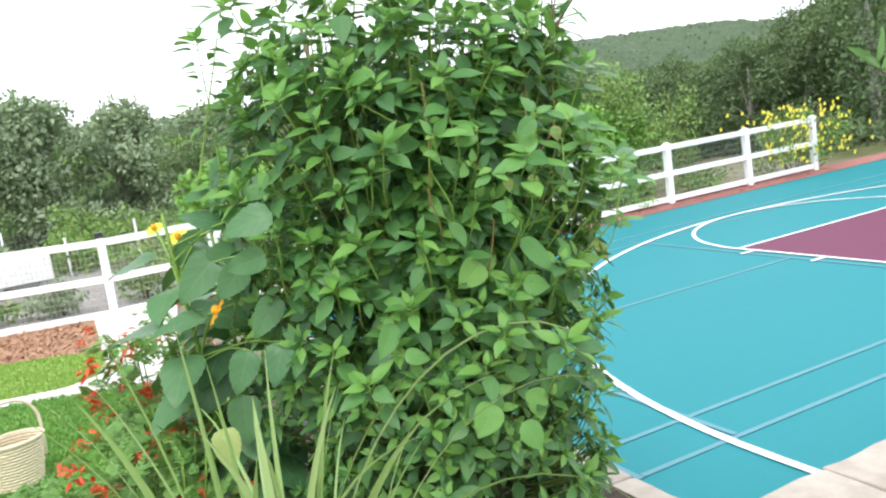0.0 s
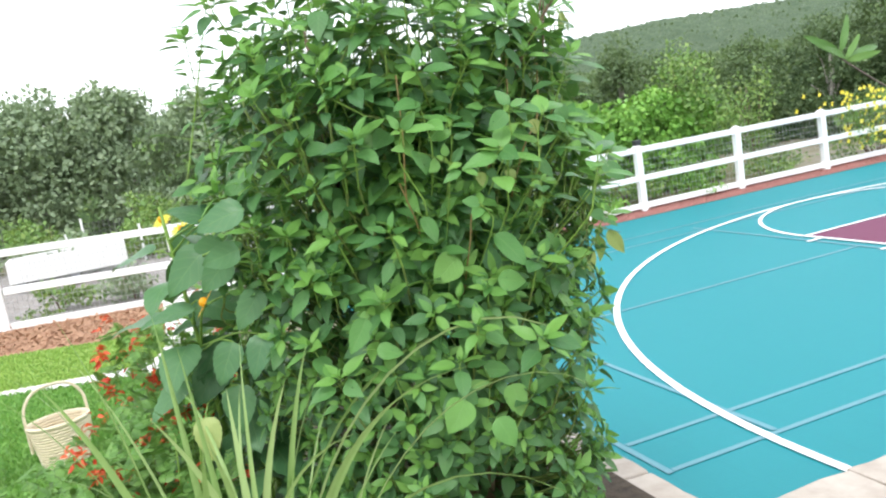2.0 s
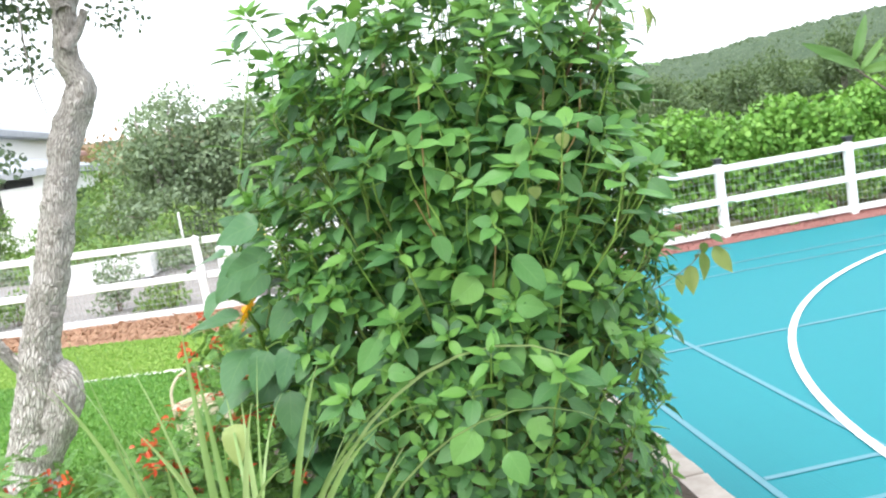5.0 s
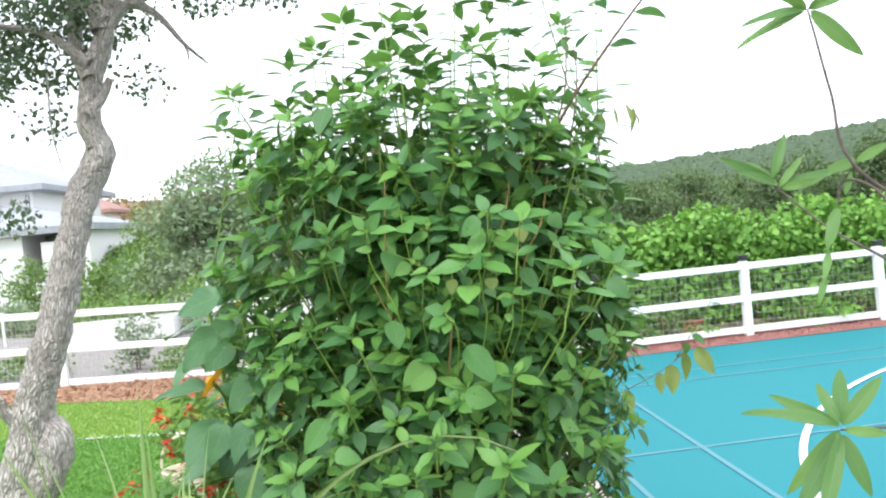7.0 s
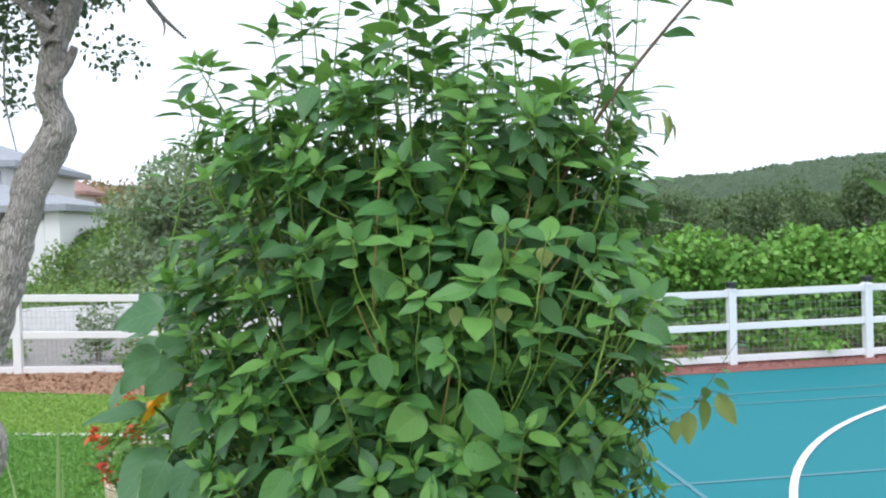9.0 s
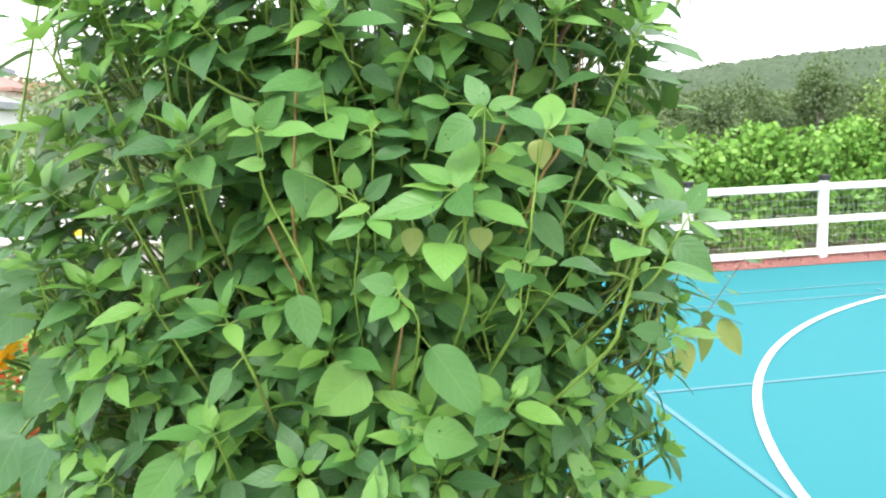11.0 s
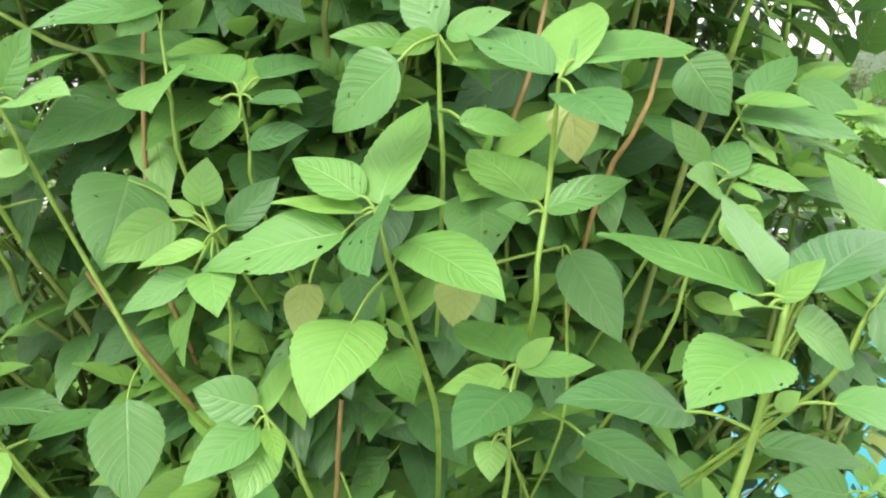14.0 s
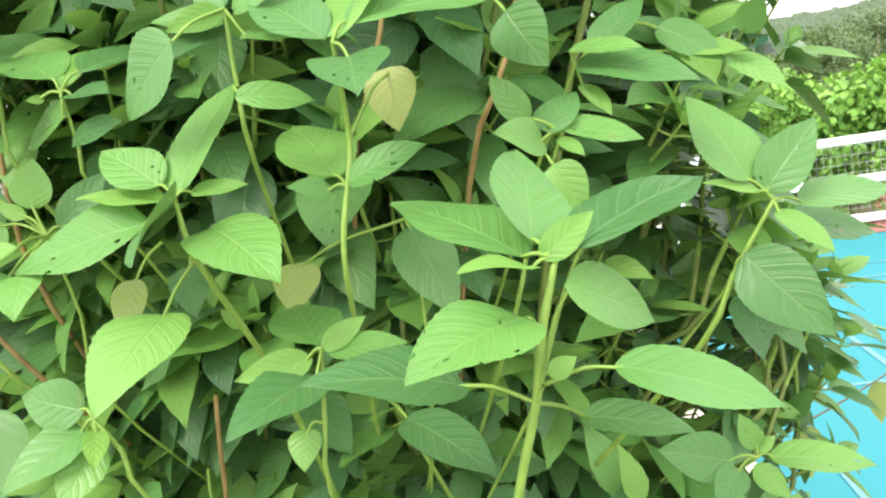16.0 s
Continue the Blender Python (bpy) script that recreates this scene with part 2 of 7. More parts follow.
M_PATIO = plain("beige_patio_paving", (0.30, 0.27, 0.23), (0.44, 0.40, 0.35), 5.0, 0.9, 0.3, 0.01)
M_STONE = plain("pale_flagstone", (0.34, 0.29, 0.24), (0.54, 0.485, 0.425), 7.0, 0.85, 0.5, 0.012)
M_SOIL = plain("dark_soil", (0.035, 0.026, 0.018), (0.10, 0.075, 0.05), 25.0, 0.95, 0.8, 0.02)
M_GREYSOIL = plain("grey_gravel_ground", (0.22, 0.20, 0.185), (0.38, 0.36, 0.34), 14.0, 0.95, 0.6, 0.03)
M_STUCCO = plain("white_stucco", (0.84, 0.83, 0.82), (0.90, 0.89, 0.88), 30.0, 0.85, 0.2, 0.005)
M_ROOF = plain("grey_shingle", (0.30, 0.32, 0.35), (0.42, 0.43, 0.46), 4.0, 0.8, 0.3, 0.02)
M_REDROOF = plain("red_tile_roof", (0.33, 0.19, 0.16), (0.42, 0.26, 0.22), 4.0, 0.8, 0.3, 0.02)
# own grey of the planter feet; on the porch wall it paints shade
M_GREY_FOOT_SHADE = plain("grey_foot_porch_shade", (0.22, 0.23, 0.25), (0.30, 0.31, 0.33), 6.0, 0.6, 0.1, 0.005)
M_TERRACOTTA = plain("terracotta", (0.36, 0.15, 0.09), (0.50, 0.25, 0.16), 14.0, 0.85, 0.2, 0.004)
M_BLOCK = plain("white_stucco_block", (0.70, 0.69, 0.68), (0.86, 0.86, 0.86), 12.0, 0.9, 0.3, 0.008)
M_WICKER = plain("pale_wicker", (0.70, 0.60, 0.42), (0.82, 0.73, 0.55), 60.0, 0.6, 0.4, 0.003)
M_DARKCAP = plain("black_lamp_plastic", (0.03, 0.03, 0.032), (0.06, 0.06, 0.06), 20.0, 0.4, 0.1, 0.002)


def glass_pane():
    k = Mat("window_glass", 0.06, spec=0.6)
    k.color((0.05, 0.06, 0.075))
    return k.m


M_GLASS = glass_pane()


def court_material(name, base, dark):
    """Interlocking plastic court tiles: fine ribs and a faint joint every 0.305 m."""
    k = Mat(name, 0.6, spec=0.15)
    pos = k.coords()
    sep = k.node("ShaderNodeSeparateXYZ")
    k.link(pos, sep.inputs["Vector"])
    x, y = sep.outputs["X"], sep.outputs["Y"]

    def groove(c, pitch, width):
        f = k.math("ABSOLUTE", k.math("SUBTRACT", k.math("FRACT", k.math("DIVIDE", c, pitch)), 0.5))
        return k.math("GREATER_THAN", f, 0.5 - width / pitch / 2)

    joint = k.math("MAXIMUM", groove(x, 0.305, 0.005), groove(y, 0.305, 0.005))
    rib = k.math("MAXIMUM", groove(x, 0.0254, 0.008), groove(y, 0.0254, 0.008))
    col = k.mix(k.math("MULTIPLY", k.noise(0.7, 5.0, 0.6), 0.28), base, dark)
    col = k.mix(k.math("MULTIPLY", rib, 0.28), col, dark)
    col = k.mix(k.math("MULTIPLY", joint, 0.35), col, dark)
    dust = k.math("MULTIPLY", k.math("GREATER_THAN", k.noise(9.0, 8.0, 0.75), 0.70), 0.18)
    k.color(k.mix(dust, col, (0.5, 0.52, 0.5)))
    k.bump(k.math("SUBTRACT", 1.0, k.math("MAXIMUM", rib, joint)), 0.35, 0.004)
    return k.m


M_COURT = court_material("turquoise_court_tile", (0.026, 0.236, 0.266), (0.016, 0.166, 0.196))
M_KEY = court_material("maroon_court_tile", (0.165, 0.048, 0.095), (0.12, 0.034, 0.068))
M_LINE = plain("white_court_paint", (0.78, 0.80, 0.80), (0.88, 0.88, 0.88), 15.0, 0.5, 0.1, 0.002)
M_PALELINE = plain("lavender_court_paint", (0.075, 0.235, 0.28), (0.10, 0.26, 0.31), 18.0, 0.5, 0.1, 0.002)


def lawn_material():
    k = Mat("lawn", 0.8, spec=0.25)
    a = k.noise(1.1, 4.0)
    b = k.noise(60.0, 4.0)
    c = k.ramp(a, [(0.25, (0.12, 0.27, 0.05)), (0.55, (0.18, 0.36, 0.065)), (0.8, (0.30, 0.45, 0.12))])
    k.color(k.mix(k.math("MULTIPLY", b, 0.5), c, (0.12, 0.27, 0.04)))
    k.bump(b, 0.8, 0.03)
    return k.m


M_LAWN = lawn_material()


def ground_material():
    k = Mat("open_ground", 0.95, spec=0.1)
    a = k.noise(0.35, 6.0, 0.6)
    b = k.noise(18.0, 5.0)
    c = k.ramp(a, [(0.35, (0.16, 0.19, 0.07)), (0.55, (0.26, 0.23, 0.17)), (0.7, (0.33, 0.30, 0.26))])
    k.color(k.mix(k.math("MULTIPLY", b, 0.5), c, (0.12, 0.12, 0.06)))
    k.bump(b, 0.6, 0.04)
    return k.m


M_GROUND = ground_material()

# ------------------------------------------------------------------ mesh helpers


def mesh_object(name, verts, faces, material, parent=None, uvs=None, smooth=False):
    me = bpy.data.meshes.new(name)
    me.from_pydata(verts, [], faces)
    if uvs is not None:
        lay = me.uv_layers.new(name="UVMap")
        idx = np.empty(len(me.loops), dtype=np.int32)
        me.loops.foreach_get("vertex_index", idx)
        lay.data.foreach_set("uv", np.asarray(uvs, dtype=np.float32)[idx].ravel())
    me.materials.append(material)
    if smooth:
        me.polygons.foreach_set("use_smooth", [True] * len(me.polygons))
    me.update()
    ob = new(name, me)
    if parent:
        ob.parent = parent
    return ob


def part(name, bm, material, parent=None, label="", smooth=False):
    me = bpy.data.meshes.new(name)
    bm.normal_update()
    bm.to_mesh(me)
    bm.free()
    me.materials.append(material)
    if smooth:
        me.polygons.foreach_set("use_smooth", [True] * len(me.polygons))
    ob = new(name, me)
    if parent:
        ob.parent = parent
    if label:
        ob["label"] = label
    return ob


def thing(name, at, label, category, group="", kind=""):
    ob = new(name)
    ob.empty_display_size = 0.1
    ob.location = at
    return tagged(ob, label, category, group, kind)


def box(bm, lo, hi, bevel=0.0):
    m = Matrix.Translation([(a + b) / 2 for a, b in zip(lo, hi)]) @ Matrix.Diagonal((*[b - a for a, b in zip(lo, hi)], 1))
    made = bmesh.ops.create_cube(bm, size=1, matrix=m)["verts"]
    if bevel:
        edges = list({e for v in made for e in v.link_edges})
        bmesh.ops.bevel(bm, geom=edges, offset=bevel, segments=2, affect="EDGES", profile=0.5)
    return bm


def tube_data(points, radii, sides=8, cap=True):
    """Vertices, faces and UV of a tube along points; u goes round, v along in metres."""
    pts = [Vector(p) for p in points]
    verts, faces, uvs = [], [], []
    along = 0.0
    ref = Vector((0.3, 0.9, 0.2)).normalized()
    for i, p in enumerate(pts):
        t = (pts[min(i + 1, len(pts) - 1)] - pts[max(i - 1, 0)]).normalized()
        a = t.cross(ref)
        if a.length < 1e-3:
            a = t.cross(Vector((1, 0, 0)))
        a.normalize()
        b = t.cross(a)
        if i:
            along += (p - pts[i - 1]).length
        for s in range(sides):
            w = 2 * math.pi * s / sides
            verts.append(p + (a * math.cos(w) + b * math.sin(w)) * radii[i])
            uvs.append((abs(2 * s / sides - 1), along))
    for i in range(len(pts) - 1):
        for s in range(sides):
            n = (s + 1) % sides
            faces.append((i * sides + s, i * sides + n, (i + 1) * sides + n, (i + 1) * sides + s))
    if cap:
        faces.append(tuple(range((len(pts) - 1) * sides, len(pts) * sides)))
    return verts, faces, uvs


def smooth_line(points, steps=6):
    """Catmull-Rom through the points."""
    p = [Vector(q) for q in points]
    p = [p[0] * 2 - p[1]] + p + [p[-1] * 2 - p[-2]]
    out = []
    for i in range(1, len(p) - 2):
        for s in range(steps):
            t = s / steps
            out.append(0.5 * (2 * p[i] + (p[i + 1] - p[i - 1]) * t + (2 * p[i - 1] - 5 * p[i] + 4 * p[i + 1] - p[i + 2]) * t * t
                              + (3 * p[i] - p[i - 1] - 3 * p[i + 1] + p[i + 2]) * t ** 3))
    out.append(p[-2])
    return out


def tube(name, points, radii, material, parent=None, sides=8, steps=6, label=""):
    line = smooth_line(points, steps)
    n = len(points) - 1
    rad = [float(np.interp(i / (len(line) - 1) * n, range(n + 1), radii)) for i in range(len(line))]
    v, f, uv = tube_data(line, rad, sides)
    ob = mesh_object(name, v, f, material, parent, uv, True)
    if label:
        ob["label"] = label
    return ob


def leaf_shape(width, stations, base=0.5, tip=1.0, fold=0.25, droop=0.25, serrate=0.0, wave=0.0):
    """A leaf blade of length 1 along x, its face to +z: vertices, faces, UV."""
    verts, faces, uvs = [], [], []
    peak = max(((i / 200) ** base) * ((1 - i / 200) ** tip) for i in range(201))
    for i in range(stations):
        u = i / (stations - 1)
        w = width * ((u ** base) * ((1 - u) ** tip) / peak)
        if i in (0, stations - 1):
            w = 0.004
        w *= 1 + serrate * (1 if i % 2 else -1)
        cross = (-1, -0.5, 0, 0.5, 1) if stations > 12 else (-1, 0, 1)
        m = len(cross)
        for v in cross:
            z = fold * w * (abs(v) - 0.55 * v * v * (m > 3)) - droop * u * u + wave * math.sin(u * 9 + v) * abs(v)
            verts.append((u, v * w, z))
            uvs.append((u, 0.5 + 0.5 * v))
    for i in range(stations - 1):
        for j in range(m - 1):
            a = i * m + j
            faces.append((a, a + m, a + m + 1, a + 1))
    return np.array(verts), faces, np.array(uvs)


def leaf_frames(d, n):
    """Rotation matrices whose x axis is d and whose z axis lies towards n (arrays of vectors)."""
    d = d / np.linalg.norm(d, axis=1, keepdims=True)
    n = n - d * np.sum(d * n, axis=1, keepdims=True)
    n = n / np.maximum(np.linalg.norm(n, axis=1, keepdims=True), 1e-6)
    return np.stack([d, np.cross(n, d), n], axis=2)


def scatter(name, shape, at, rot, size, material, parent=None, smooth=True):
    """One joined mesh with a copy of shape at every place."""
    sv, sf, su = shape
    size = np.asarray(size)
    if size.ndim == 1:
        size = np.repeat(size[:, None], 3, axis=1)
    v = np.einsum("nij,nkj->nki", rot, sv[None] * size[:, None, :]) + at[:, None, :]
    count, k = len(at), len(sv)
    quad = np.array(sf)
    f = (quad[None] + (np.arange(count) * k)[:, None, None]).reshape(-1, quad.shape[1])
    me = bpy.data.meshes.new(name)
    me.vertices.add(count * k)
    me.vertices.foreach_set("co", v.astype(np.float32).ravel())
    me.loops.add(f.size)
    me.loops.foreach_set("vertex_index", f.astype(np.int32).ravel())
    me.polygons.add(len(f))
    me.polygons.foreach_set("loop_start", (np.arange(len(f)) * quad.shape[1]).astype(np.int32))
    me.polygons.foreach_set("use_smooth", np.ones(len(f), dtype=bool) if smooth else np.zeros(len(f), dtype=bool))
    lay = me.uv_layers.new(name="UVMap")
    lay.data.foreach_set("uv", np.tile(su, (count, 1))[f.ravel()].astype(np.float32).ravel())
    me.materials.append(material)
    me.update(calc_edges=True)
    ob = new(name, me)
    if parent:
        ob.parent = parent
    return ob


def rnd_dirs(rng, n):
    d = rng.normal(size=(n, 3))
    return d / np.linalg.norm(d, axis=1, keepdims=True)


SPRIG = leaf_shape(0.30, 4, 0.6, 0.8, 0.3, 0.2)
TINY = (np.array([(0, 0, 0), (0.5, -0.3, 0.06), (1, 0, -0.1), (0.5, 0.3, 0.06)], dtype=float), [(0, 1, 2, 3)], np.array([(0, .5), (.5, 0), (1, .5), (.5, 1)]))


def crown(name, rng, lumps, count, size, material, parent=None, shape=TINY, up=0.5, shell=0.5):
    """Leaves in uneven lumps: rows of (x, y, z, rx, ry, rz)."""
    lumps = np.array(lumps, dtype=float)
    vol = lumps[:, 3] * lumps[:, 4] + lumps[:, 5] * lumps[:, 4]
    pick = rng.choice(len(lumps), count, p=vol / vol.sum())
    d = rnd_dirs(rng, count)
    r = shell + (1 - shell) * rng.random(count) ** 0.6
    r *= 1 + 0.18 * np.sin(d[:, 0] * 7 + pick) * np.cos(d[:, 2] * 6 + pick * 2)
    at = lumps[pick, :3] + d * lumps[pick, 3:6] * r[:, None]
    n = d * 0.7 + rnd_dirs(rng, count) * 0.9 + np.array([0, 0, up])
    lie = rnd_dirs(rng, count) + d * 0.6
    grain = lumps[pick, 6] if lumps.shape[1] > 6 else size
    return scatter(name, shape, at, leaf_frames(lie, n), grain * (0.6 + 0.8 * rng.random(count)), material, parent)


def canopy_material(name, a, b, scale):
    k = Mat(name, 0.9, spec=0.1)
    n = k.noise(scale, 8.0, 0.7)
    big = k.noise(scale * 0.12, 3.0)
    k.color(k.mix(k.math("MULTIPLY", big, 0.6), k.ramp(n, [(0.32, a), (0.68, b)]), a))
    k.bump(n, 1.0, 0.6 / scale)
    return k.m


M_CANOPY = canopy_material("woodland_canopy", (0.075, 0.13, 0.055), (0.21, 0.31, 0.135), 2.2)
M_DARKCANOPY = canopy_material("dark_woodland_canopy", (0.045, 0.08, 0.035), (0.13, 0.195, 0.085), 2.2)
M_FARCANOPY = canopy_material("hillside_canopy", (0.070, 0.112, 0.066), (0.155, 0.205, 0.120), 0.8)


def canopy(name, us, vs, place, height, material, label, leaf_mat, leaf, count, rng, category="woods"):
    """A closed canopy of treetops over a stretch of land, roughened with leaves; place(u, v) gives x, y."""
    verts = []
    for v in vs:
        for u in us:
            x, y = place(u, v)
            verts.append((x, y, height(x, y, u, v)))
    n = len(us)
    faces = [(j * n + i, j * n + i + 1, (j + 1) * n + i + 1, (j + 1) * n + i) for j in range(len(vs) - 1) for i in range(n - 1)]
    ob = tagged(mesh_object(name, verts, faces, material, None, None, True), label, category, kind="stuff")
    P = np.array(verts).reshape(len(vs), n, 3)
    j = rng.integers(0, len(vs) - 1, count)
    i = rng.integers(0, n - 1, count)
    a, b = rng.random(count)[:, None], rng.random(count)[:, None]
    at = (P[j, i] * (1 - a) + P[j, i + 1] * a) * (1 - b) + (P[j + 1, i] * (1 - a) + P[j + 1, i + 1] * a) * b
    nn = np.cross(P[j, i + 1] - P[j, i], P[j + 1, i] - P[j, i])
    nn /= np.linalg.norm(nn, axis=1, keepdims=True)
    far = np.linalg.norm(at - np.array((-8.3, -2.5, 2.0)), axis=1)
    size = leaf * far * (0.6 + 0.8 * rng.random(count))
    at = at + nn * (size * 0.6 * rng.random(count))[:, None]
    rot = leaf_frames(rnd_dirs(rng, count) + nn * 0.5, nn + rnd_dirs(rng, count) * 0.8)
    scatter("leaves", TINY, at, rot, size, leaf_mat, ob)["kind"] = "stuff"
    return ob

# ------------------------------------------------------------------ ground and court
TERRACE = 0.40
EDGE_X, EDGE_Y = -7.27, -0.86


def smoothstep(a, b, x):
    t = min(1.0, max(0.0, (x - a) / (b - a)))
    return t * t * (3 - 2 * t)


def garden_z(x, y):
    """Height of the garden on the terrace side and behind the fences."""
    low = 0.06 + 0.042 * max(0.0, min(8.0, -8.4 - x))
    z = TERRACE + 0.03 + (low - TERRACE - 0.03) * smoothstep(2.0, 8.0, y)
    far = math.hypot(x + 8, y + 2)
    z += 5.0 * smoothstep(55, 170, far) + 4.0 * smoothstep(150, 420, far)
    return z


def ground_z(x, y):
    if x > EDGE_X - 0.10 and y > EDGE_Y - 0.10 and y < 9.0:
        return -0.08 if y < 7.5 else -0.08 + 0.06 * smoothstep(7.5, 8.0, y)
    return garden_z(x, y)


def spaced(lo, hi, fine_lo, fine_hi, step):
    out = list(np.arange(fine_lo, fine_hi + 1e-6, step))
    s, a = step, fine_lo
    while a > lo:
        s *= 1.35
        a -= s
        out.insert(0, a)
    s, a = step, fine_hi
    while a < hi:
        s *= 1.35
        a += s
        out.append(a)
    return out


def build_ground():
    xs = spaced(-700, 700, -20, 16, 0.45)
    ys = spaced(-500, 800, -6, 22, 0.45)
    xs = sorted(xs + [EDGE_X - 0.101, EDGE_X - 0.099])
    ys = sorted(ys + [EDGE_Y - 0.101, EDGE_Y - 0.099, 9.001])
    verts = [(x, y, ground_z(x, y) + (0.02 * noise.noise((x * 0.6, y * 0.6, 0)) if abs(x) < 30 and y > 9.2 else 0)) for y in ys for x in xs]
    n = len(xs)
    faces = [(j * n + i, j * n + i + 1, (j + 1) * n + i + 1, (j + 1) * n + i) for j in range(len(ys) - 1) for i in range(n - 1)]
    tagged(mesh_object("ground", verts, faces, M_GROUND, smooth=True), "open dry ground with sparse grass", "ground", kind="structure")


build_ground()


def draped(name, outline, material, label, category, lift=0.008, step=0.22, kind="structure", rough_edge=0.0):
    """A sheet that lies on the garden ground inside an outline (list of x, y)."""
    bm = bmesh.new()
    vs = [bm.verts.new((x, y, 0)) for x, y in outline]
    bm.faces.new(vs)
    lo = [min(p[i] for p in outline) for i in (0, 1)]
    hi = [max(p[i] for p in outline) for i in (0, 1)]
    for axis in (0, 1):
        c = lo[axis] + step
        while c < hi[axis]:
            co, no = Vector((0, 0, 0)), Vector((0, 0, 0))
            co[axis], no[axis] = c, 1
            bmesh.ops.bisect_plane(bm, geom=bm.verts[:] + bm.edges[:] + bm.faces[:], plane_co=co, plane_no=no)
            c += step
    for v in bm.verts:
        v.co.z = ground_z(v.co.x, v.co.y) + lift
    return tagged(part(name, bm, material, smooth=True), label, category, kind=kind)


def flat(name, outline, z, material, parent=None):
    return mesh_object(name, [(x, y, z) for x, y in outline], [tuple(range(len(outline)))], material, parent)


court = mesh_object("court", [(x, y, z) for z in (-0.07, 0.0) for x, y in ((-7.17, -1.75), (14.0, -1.75), (14.0, 7.56), (-7.17, 7.56))],
                    [(4, 5, 6, 7), (0, 1, 5, 4), (1, 2, 6, 5), (2, 3, 7, 6), (3, 0, 4, 7)], M_COURT)
tagged(court, "turquoise interlocking-tile sports court with white and lavender lines", "court", kind="structure")
flat("key_area", [(-1.83, -1.58), (1.83, -1.58), (1.83, 4.19), (-1.83, 4.19)], 0.004, M_KEY, court)


def strip(name, points, width, z, material, parent):
    """A painted line of even width along points."""
    p = [Vector((x, y, 0)) for x, y in points]
    verts = []
    for i, q in enumerate(p):
        t = (p[min(i + 1, len(p) - 1)] - p[max(i - 1, 0)]).normalized()
        s = Vector((-t.y, t.x, 0)) * width / 2
        verts += [(q.x + s.x, q.y + s.y, z), (q.x - s.x, q.y - s.y, z)]
    faces = [(2 * i, 2 * i + 1, 2 * i + 3, 2 * i + 2) for i in range(len(p) - 1)]
    return mesh_object(name, verts, faces, material, parent)


def arc_points(cx, cy, r, a0, a1, n):
    return [(cx + r * math.cos(radians(a0 + (a1 - a0) * i / n)), cy + r * math.sin(radians(a0 + (a1 - a0) * i / n))) for i in range(n + 1)]


PALE, WHITE = 0.005, 0.010
for pts in ([(-6.69, 0.34), (-6.69, 7.2)], [(-6.66, 0.37), (12, 0.37)], [(-6.66, 0.80), (12, 0.80)], [(-5.92, 0.40), (-5.92, 5.75)], [(-6.66, 3.31), (-2.0, 3.31)],
            [(-6.66, 5.78), (12, 5.78)], [(-6.66, 6.28), (12, 6.28)], [(-1.98, 6.0), (-1.98, -1.5)]):
    level = PALE + (0.0015 if pts[0][0] == pts[1][0] else 0)
    strip("lavender_line", pts, 0.042, level, M_PALELINE, court)
strip("three_point_line", [(-6.02, -1.58)] + arc_points(0, 0, 6.02, 180, 0, 72) + [(6.02, -1.58)], 0.06, WHITE, M_LINE, court)
strip("free_throw_circle", arc_points(0, 4.19, 1.83, 180, 0, 40), 0.05, WHITE + 0.001, M_LINE, court)
strip("free_throw_line", [(-1.86, 4.19), (1.86, 4.19)], 0.05, WHITE + 0.002, M_LINE, court)
for s in (-1, 1):
    strip("lane_line", [(1.83 * s, -1.58), (1.83 * s, 4.19)], 0.05, WHITE + 0.003, M_LINE, court)
    for y in (3.93, 2.97, 2.05, 1.1):
        strip("lane_mark", [(1.85 * s, y), (2.06 * s, y)], 0.05, WHITE + 0.004, M_LINE, court)

# lawn, mulch, paths
draped("lawn", [(-8.62, 3.6), (-9.0, 3.88), (-9.35, 4.05), (-9.9, 4.30), (-10.4, 4.62), (-11.1, 4.86), (-12.0, 5.14), (-17.0, 6.95), (-22.0, 7.0), (-22.0, 0.2), (-15.0, -1.0), (-9.2, -0.2), (-8.3, 1.0), (-8.4, 3.2)],
       M_LAWN, "bright green mown lawn", "lawn", 0.012)
draped("lawn_strip", [(-8.82, 6.35), (-8.88, 5.4), (-9.0, 4.70), (-9.3, 4.42), (-9.85, 4.58), (-10.4, 4.76), (-11.1, 4.95), (-12.0, 5.18), (-17.0, 7.0), (-17.0, 8.6), (-12.9, 7.7), (-10.8, 7.2), (-9.3, 6.75)],
       M_LAWN, "strip of mown lawn along the path", "lawn", 0.012)
draped("path", [(-7.6, 9.0), (-8.1, 6.2), (-8.3, 4.4), (-8.45, 3.5), (-8.62, 3.58), (-9.0, 3.86), (-9.35, 4.03), (-9.9, 4.28), (-10.4, 4.60), (-11.1, 4.84), (-12.0, 5.12), (-12.0, 5.20), (-11.1, 4.97), (-10.4, 4.78), (-9.85, 4.60), (-9.3, 4.44),
                (-9.02, 4.71), (-8.90, 5.4), (-8.84, 6.4), (-8.7, 9.0)], M_CONCRETE, "pale concrete garden path curving round the lawn", "path", 0.022)
draped("mulch_bed", [(-8.7, 8.8), (-8.84, 6.42), (-9.3, 6.77), (-10.8, 7.22), (-12.9, 7.72), (-17.0, 8.6), (-19.0, 9.3), (-8.7, 9.3)], M_MULCH, "reddish brown bark mulch under the fence", "mulch", 0.018)
draped("gravel_plot", [(-7.0, 9.3), (-19.0, 9.3), (-26, 12), (-24, 15.5), (-14, 14.6), (-9.5, 13.2), (-7.0, 11.8)], M_GREYSOIL, "grey gravel plot behind the fence", "gravel", 0.03)
